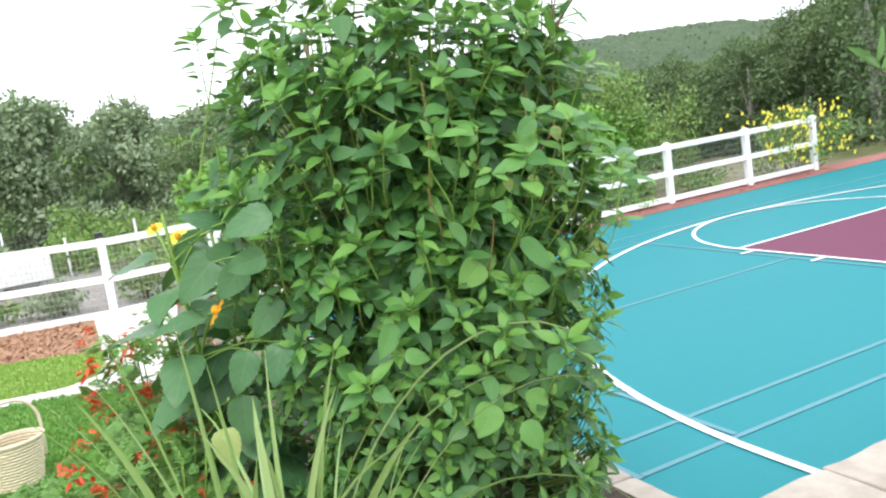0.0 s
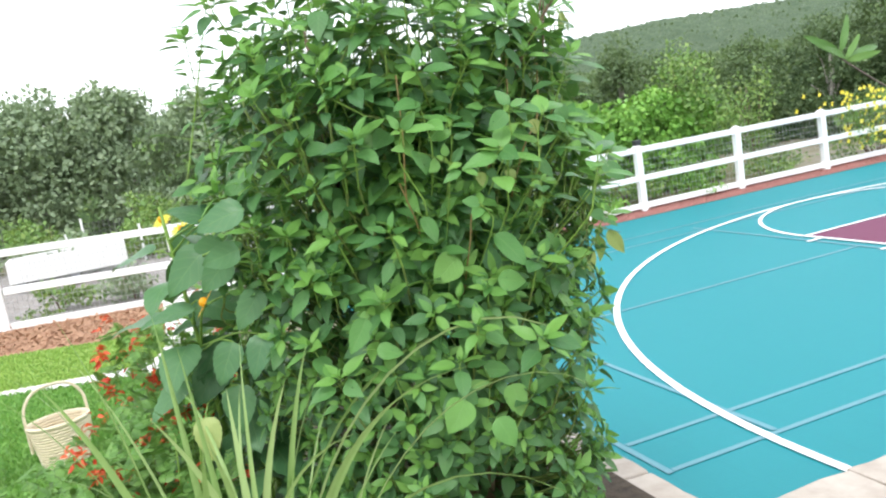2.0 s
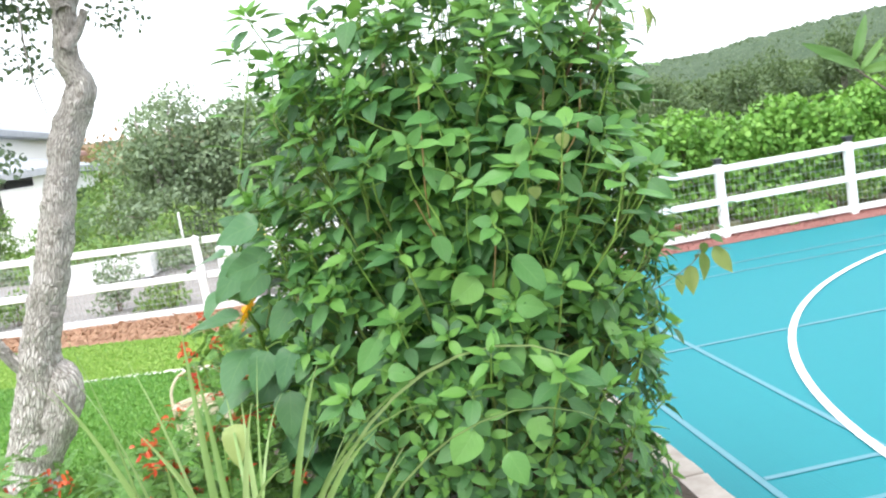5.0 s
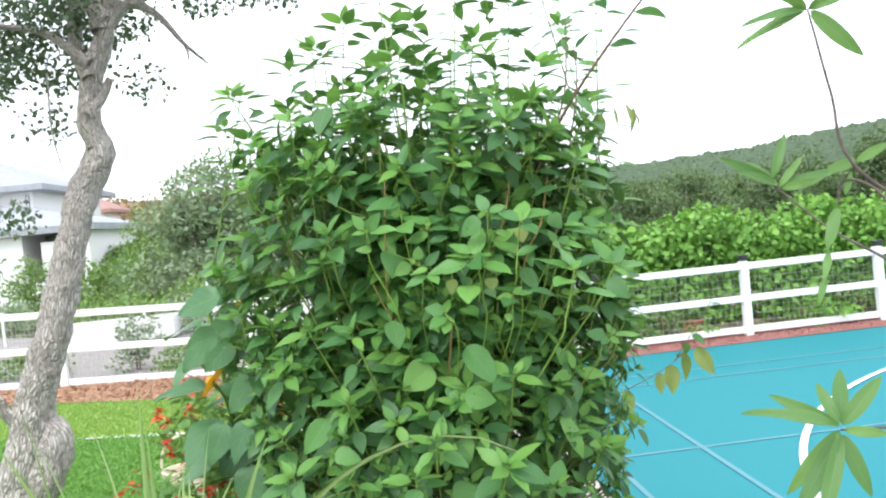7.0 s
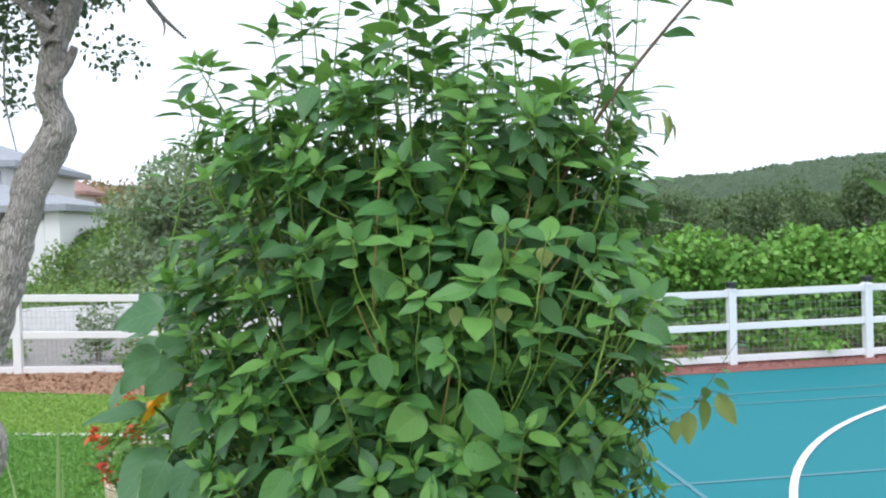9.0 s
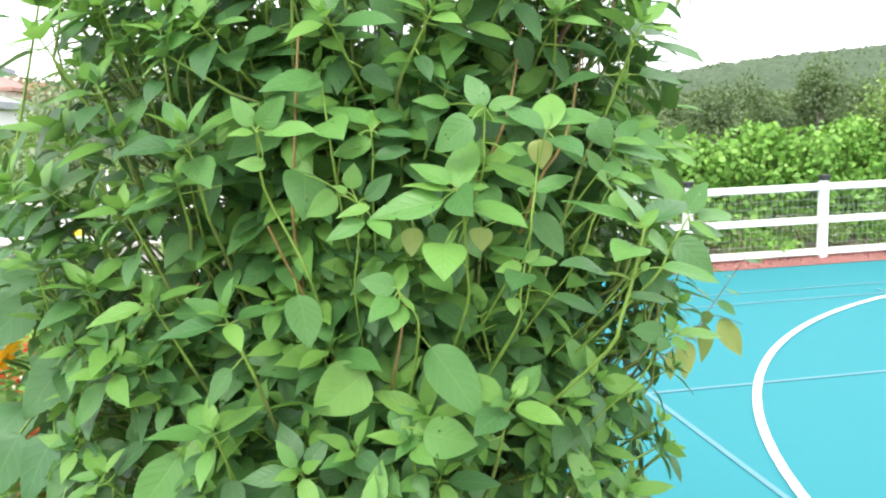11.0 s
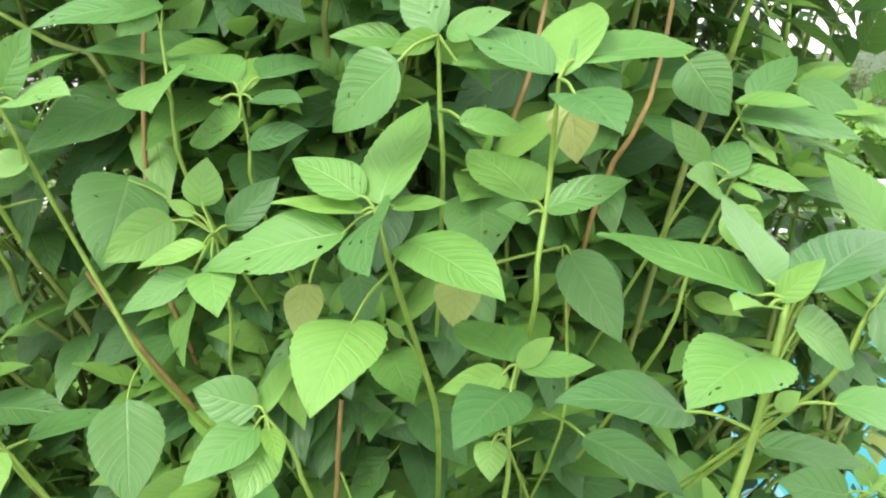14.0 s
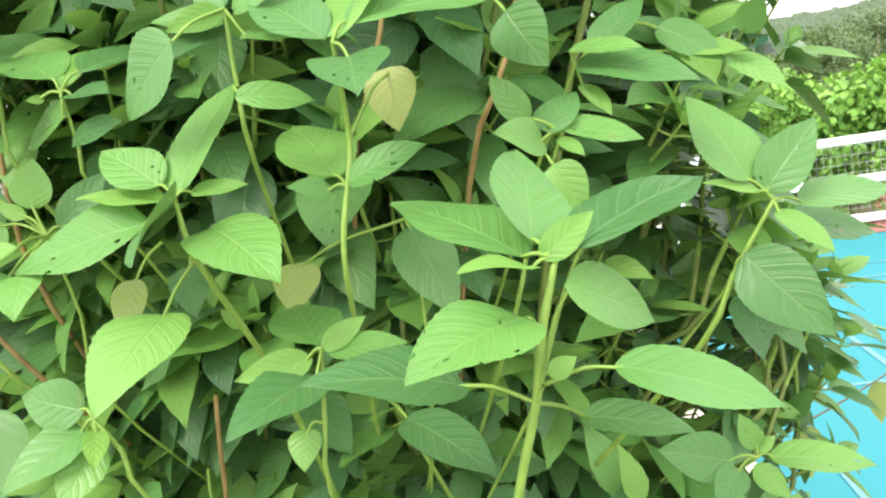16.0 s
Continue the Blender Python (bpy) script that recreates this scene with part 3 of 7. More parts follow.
draped("red_mulch_strip", [(-7.1, 7.56), (9.0, 7.56), (9.0, 7.9), (4.5, 7.95), (2.0, 8.02), (-1.5, 8.15), (-4.0, 8.5), (-7.1, 8.5)], M_REDMULCH, "red gravel strip between the court and the fence", "mulch", 0.085)
draped("planting_bed", [(-7.40, -2.2), (-7.40, 1.8), (-8.25, 2.4), (-9.6, 1.2), (-10.6, -0.2), (-9.7, -1.9), (-8.7, -2.1), (-8.0, -2.25)], M_SOIL, "dark soil of the planting bed", "soil", 0.022)
draped("patio", [(-7.40, -1.21), (-7.42, -2.2), (-8.0, -2.26), (-8.7, -2.12), (-9.7, -1.92), (-12, -2.5), (-12, -6), (-3, -6), (-3, -1.21)], M_PATIO, "pale concrete patio", "patio", 0.015)


# ------------------------------------------------------------------ retaining wall with its coping stones
def coping_stone(length, depth, thick, rng, seed):
    """A pale flagstone with an uneven split front edge, along x."""
    bm = bmesh.new()
    box(bm, (0, 0, -thick), (length, depth, 0), 0.012)
    for e in range(3):
        x = length * (e + 1) / 4
        bmesh.ops.bisect_plane(bm, geom=bm.verts[:] + bm.edges[:] + bm.faces[:], plane_co=(x, 0, 0), plane_no=(1, 0, 0))
    for v in bm.verts:
        v.co += Vector(noise.noise_vector((v.co.x * 7 + seed, v.co.y * 6, v.co.z * 9))) * 0.014
    return bm


wall = thing("retaining_wall", (EDGE_X, EDGE_Y, 0), "low stone retaining wall with pale flagstone coping", "wall", kind="structure")
bm = bmesh.new()
box(bm, (-0.12, -0.12, -0.08), (-0.02, 5.0, TERRACE - 0.06))
box(bm, (-0.02, -0.12, -0.08), (9.5, -0.02, TERRACE - 0.06))
part("wall_body", bm, M_STONE, wall)
rng = np.random.default_rng(3)
a, i = -0.30, 0
while a < 3.6:
    ln = 0.36 + 0.2 * rng.random()
    st = part("coping_stone", coping_stone(ln - 0.012, 0.34, 0.065, rng, i * 3.1), M_STONE, wall)
    st.matrix_basis = pose(0.025 - 0.02 * rng.random(), a, TERRACE + 0.03 + 0.008 * rng.random(), 0, 0, 90)
    a += ln
    i += 1
a = 0.06
while a < 5.0:
    ln = 0.36 + 0.22 * rng.random()
    st = part("coping_stone", coping_stone(ln - 0.012, 0.36, 0.065, rng, i * 2.7), M_STONE, wall)
    st.matrix_basis = pose(a, -0.34 + 0.02 * rng.random(), TERRACE + 0.045 + 0.008 * rng.random(), 0, 0, 0)
    a += ln
    i += 1


# ------------------------------------------------------------------ fences
def post_mesh(height):
    bm = bmesh.new()
    box(bm, (-0.052, -0.052, -0.15), (0.052, 0.052, height - 0.03), 0.006)
    box(bm, (-0.062, -0.062, height - 0.045), (0.062, 0.062, height - 0.025), 0.004)
    top = bmesh.ops.create_cone(bm, segments=4, radius1=0.082, radius2=0.01, depth=0.035, cap_ends=True,
                                matrix=Matrix.Translation((0, 0, height - 0.008)) @ Matrix.Rotation(radians(45), 4, "Z"))
    return bm


def lamp_cap(bm, height):
    box(bm, (-0.05, -0.05, height + 0.002), (0.05, 0.05, height + 0.055), 0.006)
    box(bm, (-0.064, -0.064, height + 0.055), (0.064, 0.064, height + 0.075), 0.005)
    return bm


def build_fence(label, posts, y, zf, height, rails, lamps, wire, cell):
    fence = thing("fence", (posts[0], y, zf(posts[0])), label, "fence")
    base = Vector(fence.location)
    shared = None
    for i, x in enumerate(posts):
        at = Vector((x, y, zf(x))) - base
        if shared is None:
            p = part("post", post_mesh(height), M_VINYL, fence)
            shared = p.data
        else:
            p = new("post", shared)
            p.parent = fence
        p.matrix_basis = pose(*at, 0.6 * math.sin(i * 2.3), 0.5 * math.cos(i * 3.1), 0)
        if i in lamps:
            c = part("lamp_cap", lamp_cap(bmesh.new(), height), M_DARKCAP, fence, "black solar lamp cap")
            c.location = at
    for i in range(len(posts) - 1):
        p0, p1 = (Vector((posts[k], y, zf(posts[k]))) - base for k in (i, i + 1))
        for lo, hi in rails:
            bm = bmesh.new()
            box(bm, (0.045, -0.02, lo), ((p1 - p0).length - 0.045, 0.02, hi), 0.005)
            r = part("rail", bm, M_VINYL, fence)
            d = p1 - p0
            r.matrix_basis = pose(*p0, 0, -math.degrees(math.atan2(d.z, d.x)), 0)
    verts, faces = [], []

    def bar(a, b, r):
        t = (b - a).normalized()
        s = t.cross(Vector((0, 1, 0))) * r
        w = Vector((0, r, 0))
        k = len(verts)
        verts.extend([a + s, a + w, a - s, a - w, b + s, b + w, b - s, b - w])
        faces.extend([(k + j, k + (j + 1) % 4, k + 4 + (j + 1) % 4, k + 4 + j) for j in range(4)])

    x0, x1 = posts[0], posts[-1]
    n = int((x1 - x0) / cell[0])
    for j in range(n + 1):
        x = x0 + (x1 - x0) * j / n
        bar(Vector((x, y + 0.045, zf(x) + 0.05)) - base, Vector((x, y + 0.045, zf(x) + rails[-1][1])) - base, 0.0022)
    for j in range(int((rails[-1][1] - 0.05) / cell[1]) + 1):
        z = 0.05 + j * cell[1]
        for i in range(len(posts) - 1):
            bar(Vector((posts[i], y + 0.048, zf(posts[i]) + z)) - base, Vector((posts[i + 1], y + 0.048, zf(posts[i + 1]) + z)) - base, 0.0022)
    mesh_object("wire_netting", verts, faces, wire, fence)["kind"] = "stuff"
    return fence


def right_base(x):
    return -0.02


def left_base(x):
    return 0.05 + 0.043 * max(0.0, -8.4 - x)


build_fence("white vinyl three-rail fence with wire netting behind the court", [-7.2, -5.3, -3.37, -1.42, 0.52, 2.40, 4.12], 7.86, right_base, 1.10,
            [(0.10, 0.19), (0.53, 0.62), (0.975, 1.065)], (2, 3), M_WIRE, (0.075, 0.10))
build_fence("white vinyl three-rail fence with wire netting along the mulch", [-17.3, -15.07, -12.86, -10.66, -8.44, -6.2], 8.92, left_base, 1.10,
            [(0.02, 0.115), (0.49, 0.585), (0.985, 1.08)], (4,), M_WIRE, (0.06, 0.08))

# ------------------------------------------------------------------ the big shrub
CX, CY, BASE = -8.24, -0.60, TERRACE + 0.03
shrub = thing("shrub", (CX, CY, BASE), "tall dense leafy green shrub growing at the corner of the court", "shrub")
HERO = leaf_shape(0.250, 28, 0.70, 1.08, 0.36, 0.16, 0.019, 0.014)
WIDE = leaf_shape(0.30, 28, 0.60, 1.02, 0.32, 0.20, 0.019, 0.014)
HEART = leaf_shape(0.36, 28, 0.48, 0.95, 0.26, 0.22, 0.019, 0.014)
LITE = leaf_shape(0.225, 10, 0.74, 1.18, 0.24, 0.18, 0.03, 0.01)
LITE_WIDE = leaf_shape(0.285, 10, 0.60, 1.08, 0.2, 0.22, 0.03, 0.01)


def shrub_radius(z, a):
    """Radius of the leafy body at height z above its base, towards angle a."""
    prof = np.interp(z, [0.0, 0.25, 0.7, 1.2, 1.65, 1.9, 2.08, 2.25, 2.45], [0.48, 0.54, 0.58, 0.61, 0.63, 0.58, 0.47, 0.34, 0.15])
    return prof * (1 + 0.06 * math.sin(3 * a + 1.0 + z) + 0.04 * math.sin(5 * a - 2.2 * z)) * (1 - 0.17 * max(0.0, math.cos(a - 0.5)) ** 3) * (1 - 0.04 * smoothstep(1.2, 1.5, z) * max(0.0, math.cos(a + 0.25)) ** 4) * (1 + 0.12 * smoothstep(0.6, 0.9, z) * (1 - smoothstep(1.5, 1.8, z)) * max(0.0, math.cos(a - 3.0)) ** 4)


leaf_rows = []      # (place, direction, normal, size, kind) kind 0 narrow, 1 wide, 2 heart, 3 young
stem_rows = []      # (points, radii) of the green shoots
branch_rows = []    # (points, radii) of the older branchlets that bear them
NODES = [  # length, tilt from the shoot, gap below, all for one grown shoot
    (0.034, 16, 0.004), (0.064, 44, 0.006), (0.090, 62, 0.010), (0.100, 74, 0.014), (0.094, 84, 0.060), (0.090, 94, 0.065), (0.084, 100, 0.065), (0.076, 104, 0.06)]


def add_shoot(tip, axis, rng, nodes=6, scale=1.0, root=None, thick=1.0, droop=0.5, skip=0.12, wide=0.2, flat_at=110):
    """A leafy shoot: its tip, the way it grows, pairs of leaves that turn by a right angle from node to node."""
    tip, axis = Vector(tip), Vector(axis).normalized()
    side = axis.cross(Vector((rng.normal(), rng.normal(), rng.normal()))).normalized()
    other = axis.cross(side)
    spin = rng.random() * math.pi
    lean = Vector((rng.normal(), rng.normal(), 0)) * 0.10
    down = 0.0
    for k in range(nodes):
        ln, tilt, gap = NODES[min(k, 7)]
        where = tip - axis * down + lean * down
        for s in (0, 1):
            if k > 3 and rng.random() < skip:
                continue
            tl = radians(min(flat_at, tilt) + 9 * rng.normal())
            w = spin + k * math.pi / 2 + s * math.pi + 0.22 * rng.normal()
            rad = side * math.cos(w) + other * math.sin(w)
            d = axis * math.cos(tl) + rad * math.sin(tl)
            d = (d + Vector((0, 0, -0.05 * k * droop)) + Vector((rng.normal(), rng.normal(), rng.normal())) * 0.09).normalized()
            n = axis * math.sin(tl) - rad * math.cos(tl) + Vector((rng.normal(), rng.normal(), rng.normal())) * 0.2
            kind = 3 if k < 3 and rng.random() < 0.75 else (0 if (k < 4 or wide == 0.0) and rng.random() >= wide else (1 if rng.random() < 0.65 else 2))
            pet = scale * (0.003 + 0.006 * k)
            leaf_rows.append((where + d * pet, d, n, max(0.014, scale * ln * (0.78 + 0.42 * rng.random())), kind))
            if k > 2:
                stem_rows.append(([where, where + d * pet * 1.05], [0.0016, 0.0010]))
        down += scale * gap * (0.8 + 0.4 * rng.random())
    foot = tip - axis * down + lean * down
    pts = [foot, tip - axis * down * 0.5 + lean * down * 0.5, tip]
    root = Vector(root)
    near = foot - axis * 0.10 * scale
    mid = near.lerp(root, 0.5)
    stem_rows.append((pts, [0.0042 * thick, 0.0034 * thick, 0.0018 * thick]))
    branch_rows.append(([root, mid, near, foot], [0.0052 * thick, 0.0047 * thick, 0.0044 * thick, 0.0042 * thick]))


rng = np.random.default_rng(11)


def inner_root(tip, f=0.0, g=0.0):
    f, g = f or 0.40 + 0.25 * rng.random(), g or 0.72 + 0.14 * rng.random()
    return (CX + f * (tip[0] - CX), CY + f * (tip[1] - CY), BASE + max(0.04, g * (tip[2] - BASE)))


HERO_DROOP = {0: 0.16, 1: 0.20, 2: 0.22, 3: 0.16, 4: 0.22, 5: 0.20, 6: 0.22}
HERO_WIDTH = {0: 0.50, 1: 0.60, 2: 0.72, 3: 0.50, 4: 0.72, 5: 0.60, 6: 0.72}
hero_nodes = []


def hero_shoot(node, stem, thick, leaves):
    """A shoot on the patio side. Each leaf, in centimetres from the node: foot, tip, upper side, width to length, kind."""
    node = Vector(node)
    hero_nodes.append(node)
    stem_rows.append(([Vector(p) for p in reversed(stem)] + [node], [0.0022 * thick] * len(stem) + [0.0015 * thick]))
    for ax, ay, az, bx, by, bz, nx, ny, nz, ratio, kind in leaves:
        foot, tip = node + Vector((ax, ay, az)) / 100, node + Vector((bx, by, bz)) / 100
        d, n = (tip - foot).normalized(), Vector((nx, ny, nz)).normalized()
        size = (tip - foot).length / math.hypot(1, HERO_DROOP[kind])
        leaf_rows.append((foot, (d + n * HERO_DROOP[kind]).normalized(), n, size, kind, ratio / HERO_WIDTH[kind]))
        joint = min(([node] + [Vector(p) for p in stem]), key=lambda p: (p - foot).length)
        if (joint - foot).length > 0.006:
            if (joint - foot).length > 0.10:
                joint = foot - d * 0.03 + Vector((0, 0.03, -0.01))
            stem_rows.append(([joint, joint.lerp(foot, 0.6) + Vector((0, 0, 0.003)), foot + d * 0.004], [0.0013, 0.0011, 0.0009]))


hero_shoot((-8.193, -1.262, 1.968), [(-8.185, -1.267, 1.930), (-8.173, -1.218, 1.851), (-8.168, -1.186, 1.793), (-8.184, -1.057, 1.653)], 1.0, [
    (-1.8, -0.3, -1.3, -11.8, 0.8, -3.4, -0.22, -0.66, 0.71, 0.48, 0),
    (0.3, 0.1, 0.3, 3.5, 5.7, 6.7, -0.38, -0.59, 0.71, 0.56, 1),
    (-0.8, 0.1, 0.8, -5.7, 3.3, 3.4, 0.04, -0.59, 0.8, 0.56, 1),
    (-0.6, -0.1, -0.2, -7.0, 1.4, 0.7, 0.06, -0.33, 0.94, 0.42, 3),
    (1.0, 0.1, 0.1, 4.7, 0.5, 0.1, 0.06, -0.61, 0.79, 0.42, 3),
    (-0.0, -0.0, -0.2, 0.4, -8.0, -2.8, -0.69, -0.25, 0.68, 0.56, 1),
    (1.9, -0.2, -2.1, 7.8, -7.1, -4.9, 0.04, -0.35, 0.94, 0.56, 1),
    (-1.9, -0.3, -7.0, -3.6, -7.8, -10.7, 0.04, -0.46, 0.89, 0.7, 2),
    (0.7, 4.6, -9.6, -0.5, 4.8, -8.1, 0.1, -0.98, 0.19, 0.43, 3)])
hero_shoot((-8.275, -1.264, 1.836), [(-8.259, -1.267, 1.813), (-8.251, -1.262, 1.777), (-8.249, -1.116, 1.637)], 0.8, [
    (-0.5, 0.1, 0.6, -5.1, 0.9, 1.8, -0.06, -0.91, 0.4, 0.72, 1),
    (-0.1, 0.0, 0.2, 1.4, 4.2, 3.2, -0.26, -0.51, 0.82, 0.42, 3),
    (-0.6, -0.1, -0.6, -4.7, -3.8, -2.9, 0.12, -0.63, 0.77, 0.56, 1),
    (0.1, -0.1, -0.7, 1.4, -3.5, -2.1, 0.37, -0.24, 0.9, 0.42, 3),
    (-0.1, -0.2, -1.5, -1.3, -3.5, -4.5, 0.33, -0.7, 0.63, 0.71, 1)])
hero_shoot((-8.076, -1.285, 2.041), [(-8.081, -1.258, 1.988), (-8.086, -1.263, 1.960), (-8.093, -1.268, 1.928), (-8.098, -1.254, 1.885), (-8.129, -1.110, 1.745)], 0.85, [
    (0.3, 0.0, 0.2, 2.8, 6.9, 5.0, -0.33, -0.47, 0.82, 0.56, 1),
    (-0.4, 0.0, 0.2, -5.7, 4.7, 3.9, 0.06, -0.57, 0.82, 0.48, 0),
    (0.9, 0.2, 1.0, 9.7, 5.8, 1.5, 0.21, -0.4, 0.89, 0.48, 0),
    (0.8, -0.1, -0.9, 2.3, -7.5, -3.3, 0.01, -0.3, 0.95, 0.56, 1),
    (1.6, 8.6, -1.3, 1.7, 8.0, -5.5, -0.16, -0.98, 0.14, 0.86, 4),
    (-1.7, 2.3, -7.5, -5.7, 9.5, -4.2, 0.09, -0.37, 0.92, 0.56, 1),
    (-1.0, 2.2, -7.9, 4.3, 1.1, -6.3, -0.34, -0.69, 0.63, 0.48, 0),
    (-1.9, 2.2, -8.3, -4.1, 0.2, -7.5, 0.68, -0.59, 0.45, 0.48, 0)])
hero_shoot((-8.147, -1.242, 2.075), [(-8.149, -1.239, 2.028), (-8.151, -1.226, 1.979), (-8.171, -1.088, 1.839)], 0.8, [
    (0.0, 0.0, 0.1, -1.8, 3.4, 4.5, -0.27, -0.82, 0.51, 0.57, 1),
    (0.5, 0.0, -0.1, 4.7, -1.9, 0.8, -0.45, -0.79, 0.42, 0.48, 0),
    (-0.2, -0.0, 0.0, -3.1, -2.2, -1.1, 0.58, -0.81, 0.1, 0.43, 3),
    (0.2, -0.1, -0.5, 2.3, 3.3, -2.1, -0.37, 0.58, 0.73, 0.56, 1),
    (-2.9, 9.3, 0.6, -8.5, 9.1, 1.3, 0.09, -0.76, 0.64, 0.48, 0),
    (0.8, -0.2, -1.8, 5.9, -2.2, -2.7, -0.02, -0.46, 0.89, 0.48, 0),
    (-2.4, -3.1, -1.7, -7.1, -0.5, -5.7, -0.58, -0.8, 0.14, 0.7, 2),
    (1.1, -4.4, -5.5, 5.2, -2.3, -6.3, 0.45, -0.66, 0.6, 0.48, 0)])
hero_shoot((-8.295, -1.180, 2.048), [(-8.293, -1.175, 2.010), (-8.295, -1.161, 1.971), (-8.283, -1.038, 1.831)], 0.7, [
    (-0.4, 0.1, 0.9, -6.8, 6.0, 3.5, 0.05, -0.36, 0.93, 0.56, 1),
    (0.1, 0.0, 0.2, 0.6, 3.9, 3.0, 0.27, -0.58, 0.76, 0.42, 3),
    (1.6, 0.2, 1.2, 4.6, 8.3, 2.6, 0.26, -0.26, 0.93, 0.48, 0),
    (0.7, -0.0, -0.4, 5.4, -3.9, -1.0, -0.15, -0.32, 0.94, 0.48, 0),
    (0.1, -0.3, -1.8, -5.3, 3.7, -3.2, -0.58, -0.61, 0.53, 0.56, 1),
    (0.4, -0.5, -3.5, 5.3, -2.4, -2.8, -0.35, -0.69, 0.63, 0.48, 0),
    (-1.2, -0.1, -0.3, -2.0, -1.2, -0.3, 0.78, -0.62, 0.0, 0.48, 3)])
hero_shoot((-8.357, -1.155, 2.100), [(-8.352, -1.162, 2.047), (-8.346, -1.161, 1.987), (-8.323, -1.037, 1.847)], 0.8, [
    (0.1, -1.6, -3.7, 1.9, -8.7, -6.2, -0.31, -0.38, 0.87, 0.7, 2),
    (-0.5, 0.3, 1.9, -2.5, -2.2, -0.4, 0.66, -0.72, 0.21, 0.64, 1),
    (0.0, 1.3, 2.0, -8.6, -2.3, 0.6, 0.11, -0.59, 0.8, 0.56, 1)])
hero_shoot((-8.448, -1.227, 2.052), [(-8.445, -1.174, 1.977), (-8.411, -1.174, 1.899), (-8.389, -1.162, 1.840), (-8.356, -1.038, 1.700)], 0.95, [
    (0.4, 0.1, 0.7, 4.0, -1.6, 4.6, -0.27, -0.95, -0.16, 0.56, 1),
    (1.1, 0.0, -0.0, 7.7, -5.2, -0.2, -0.3, -0.42, 0.86, 0.48, 0),
    (-0.6, 0.1, 0.8, -3.0, 0.6, 4.8, 0.29, -0.91, 0.29, 0.61, 1),
    (-0.4, -0.0, 0.1, -3.6, -2.2, -0.3, 0.29, -0.55, 0.78, 0.42, 3),
    (0.9, 1.4, -4.3, -3.1, 1.3, -4.1, 0.06, -0.87, 0.5, 0.56, 1)])
hero_shoot((-8.319, -1.196, 1.951), [(-8.320, -1.175, 1.887), (-8.327, -1.155, 1.818), (-8.308, -1.033, 1.678)], 0.6, [
    (-0.9, 0.3, 2.0, -0.2, 0.8, 5.5, 0.28, -0.96, 0.1, 0.82, 1),
    (-7.1, 3.3, 4.4, -7.7, -2.0, -1.9, 0.46, -0.7, 0.55, 0.84, 6),
    (-3.0, 0.1, 1.3, -7.2, -2.9, -1.2, 0.48, -0.86, 0.2, 0.62, 1),
    (1.2, -5.5, -0.1, -3.4, -5.9, -1.3, -0.15, -0.62, 0.77, 0.42, 3),
    (0.4, -5.8, -1.9, -4.9, -5.8, -4.3, -0.3, -0.72, 0.62, 0.48, 0),
    (1.4, -5.8, -1.7, 3.0, -10.3, -3.9, 0.04, -0.42, 0.9, 0.59, 1),
    (1.0, 0.1, 0.3, 5.0, 0.8, 3.8, 0.07, -0.99, 0.12, 0.48, 0),
    (-1.3, 0.2, 1.5, -3.3, 0.2, 2.6, 0.08, -0.98, 0.21, 0.51, 3)])
hero_shoot((-8.110, -1.295, 1.872), [(-8.117, -1.292, 1.826), (-8.122, -1.289, 1.782), (-8.148, -1.137, 1.642)], 0.75, [
    (-0.3, 0.0, 0.2, -3.5, 7.3, 1.1, 0.04, -0.11, 0.99, 0.56, 1),
    (-0.0, -0.0, -0.1, 2.5, 1.7, 1.2, 0.29, -0.8, 0.52, 0.44, 3),
    (-0.6, -0.1, -0.5, -4.7, -2.1, -0.7, 0.39, -0.85, 0.36, 0.43, 3),
    (-0.3, -0.2, -1.5, -3.8, -6.9, -2.4, 0.19, -0.23, 0.95, 0.56, 1),
    (0.3, -0.0, -0.3, 5.0, 1.1, -0.6, 0.17, -0.5, 0.85, 0.48, 0),
    (-1.8, 0.2, -4.8, -2.0, -1.1, -6.9, -0.03, -0.85, 0.53, 0.86, 2)])
hero_shoot((-8.070, -1.189, 1.926), [(-8.067, -1.166, 1.870), (-8.074, -1.160, 1.778), (-8.110, -1.037, 1.638)], 0.6, [
    (0.5, -0.0, -0.4, 3.4, -3.8, -6.3, -0.01, -0.84, 0.53, 0.56, 5),
    (-7.6, 0.4, -2.0, -7.9, -2.1, -5.2, 0.03, -0.78, 0.62, 0.86, 4),
    (-17.8, -3.5, -1.0, -18.4, -5.1, -4.8, -0.21, -0.89, 0.41, 0.72, 4),
    (9.0, -1.1, 12.5, 11.2, -2.5, 8.6, -0.37, -0.92, 0.12, 0.86, 2),
    (-33.8, 1.2, -10.2, -32.7, -2.8, -17.2, 0.34, -0.79, 0.5, 0.69, 5),
    (-14.5, -2.3, -0.8, -14.0, -3.8, -4.1, 0.07, -0.91, 0.41, 0.79, 6)])
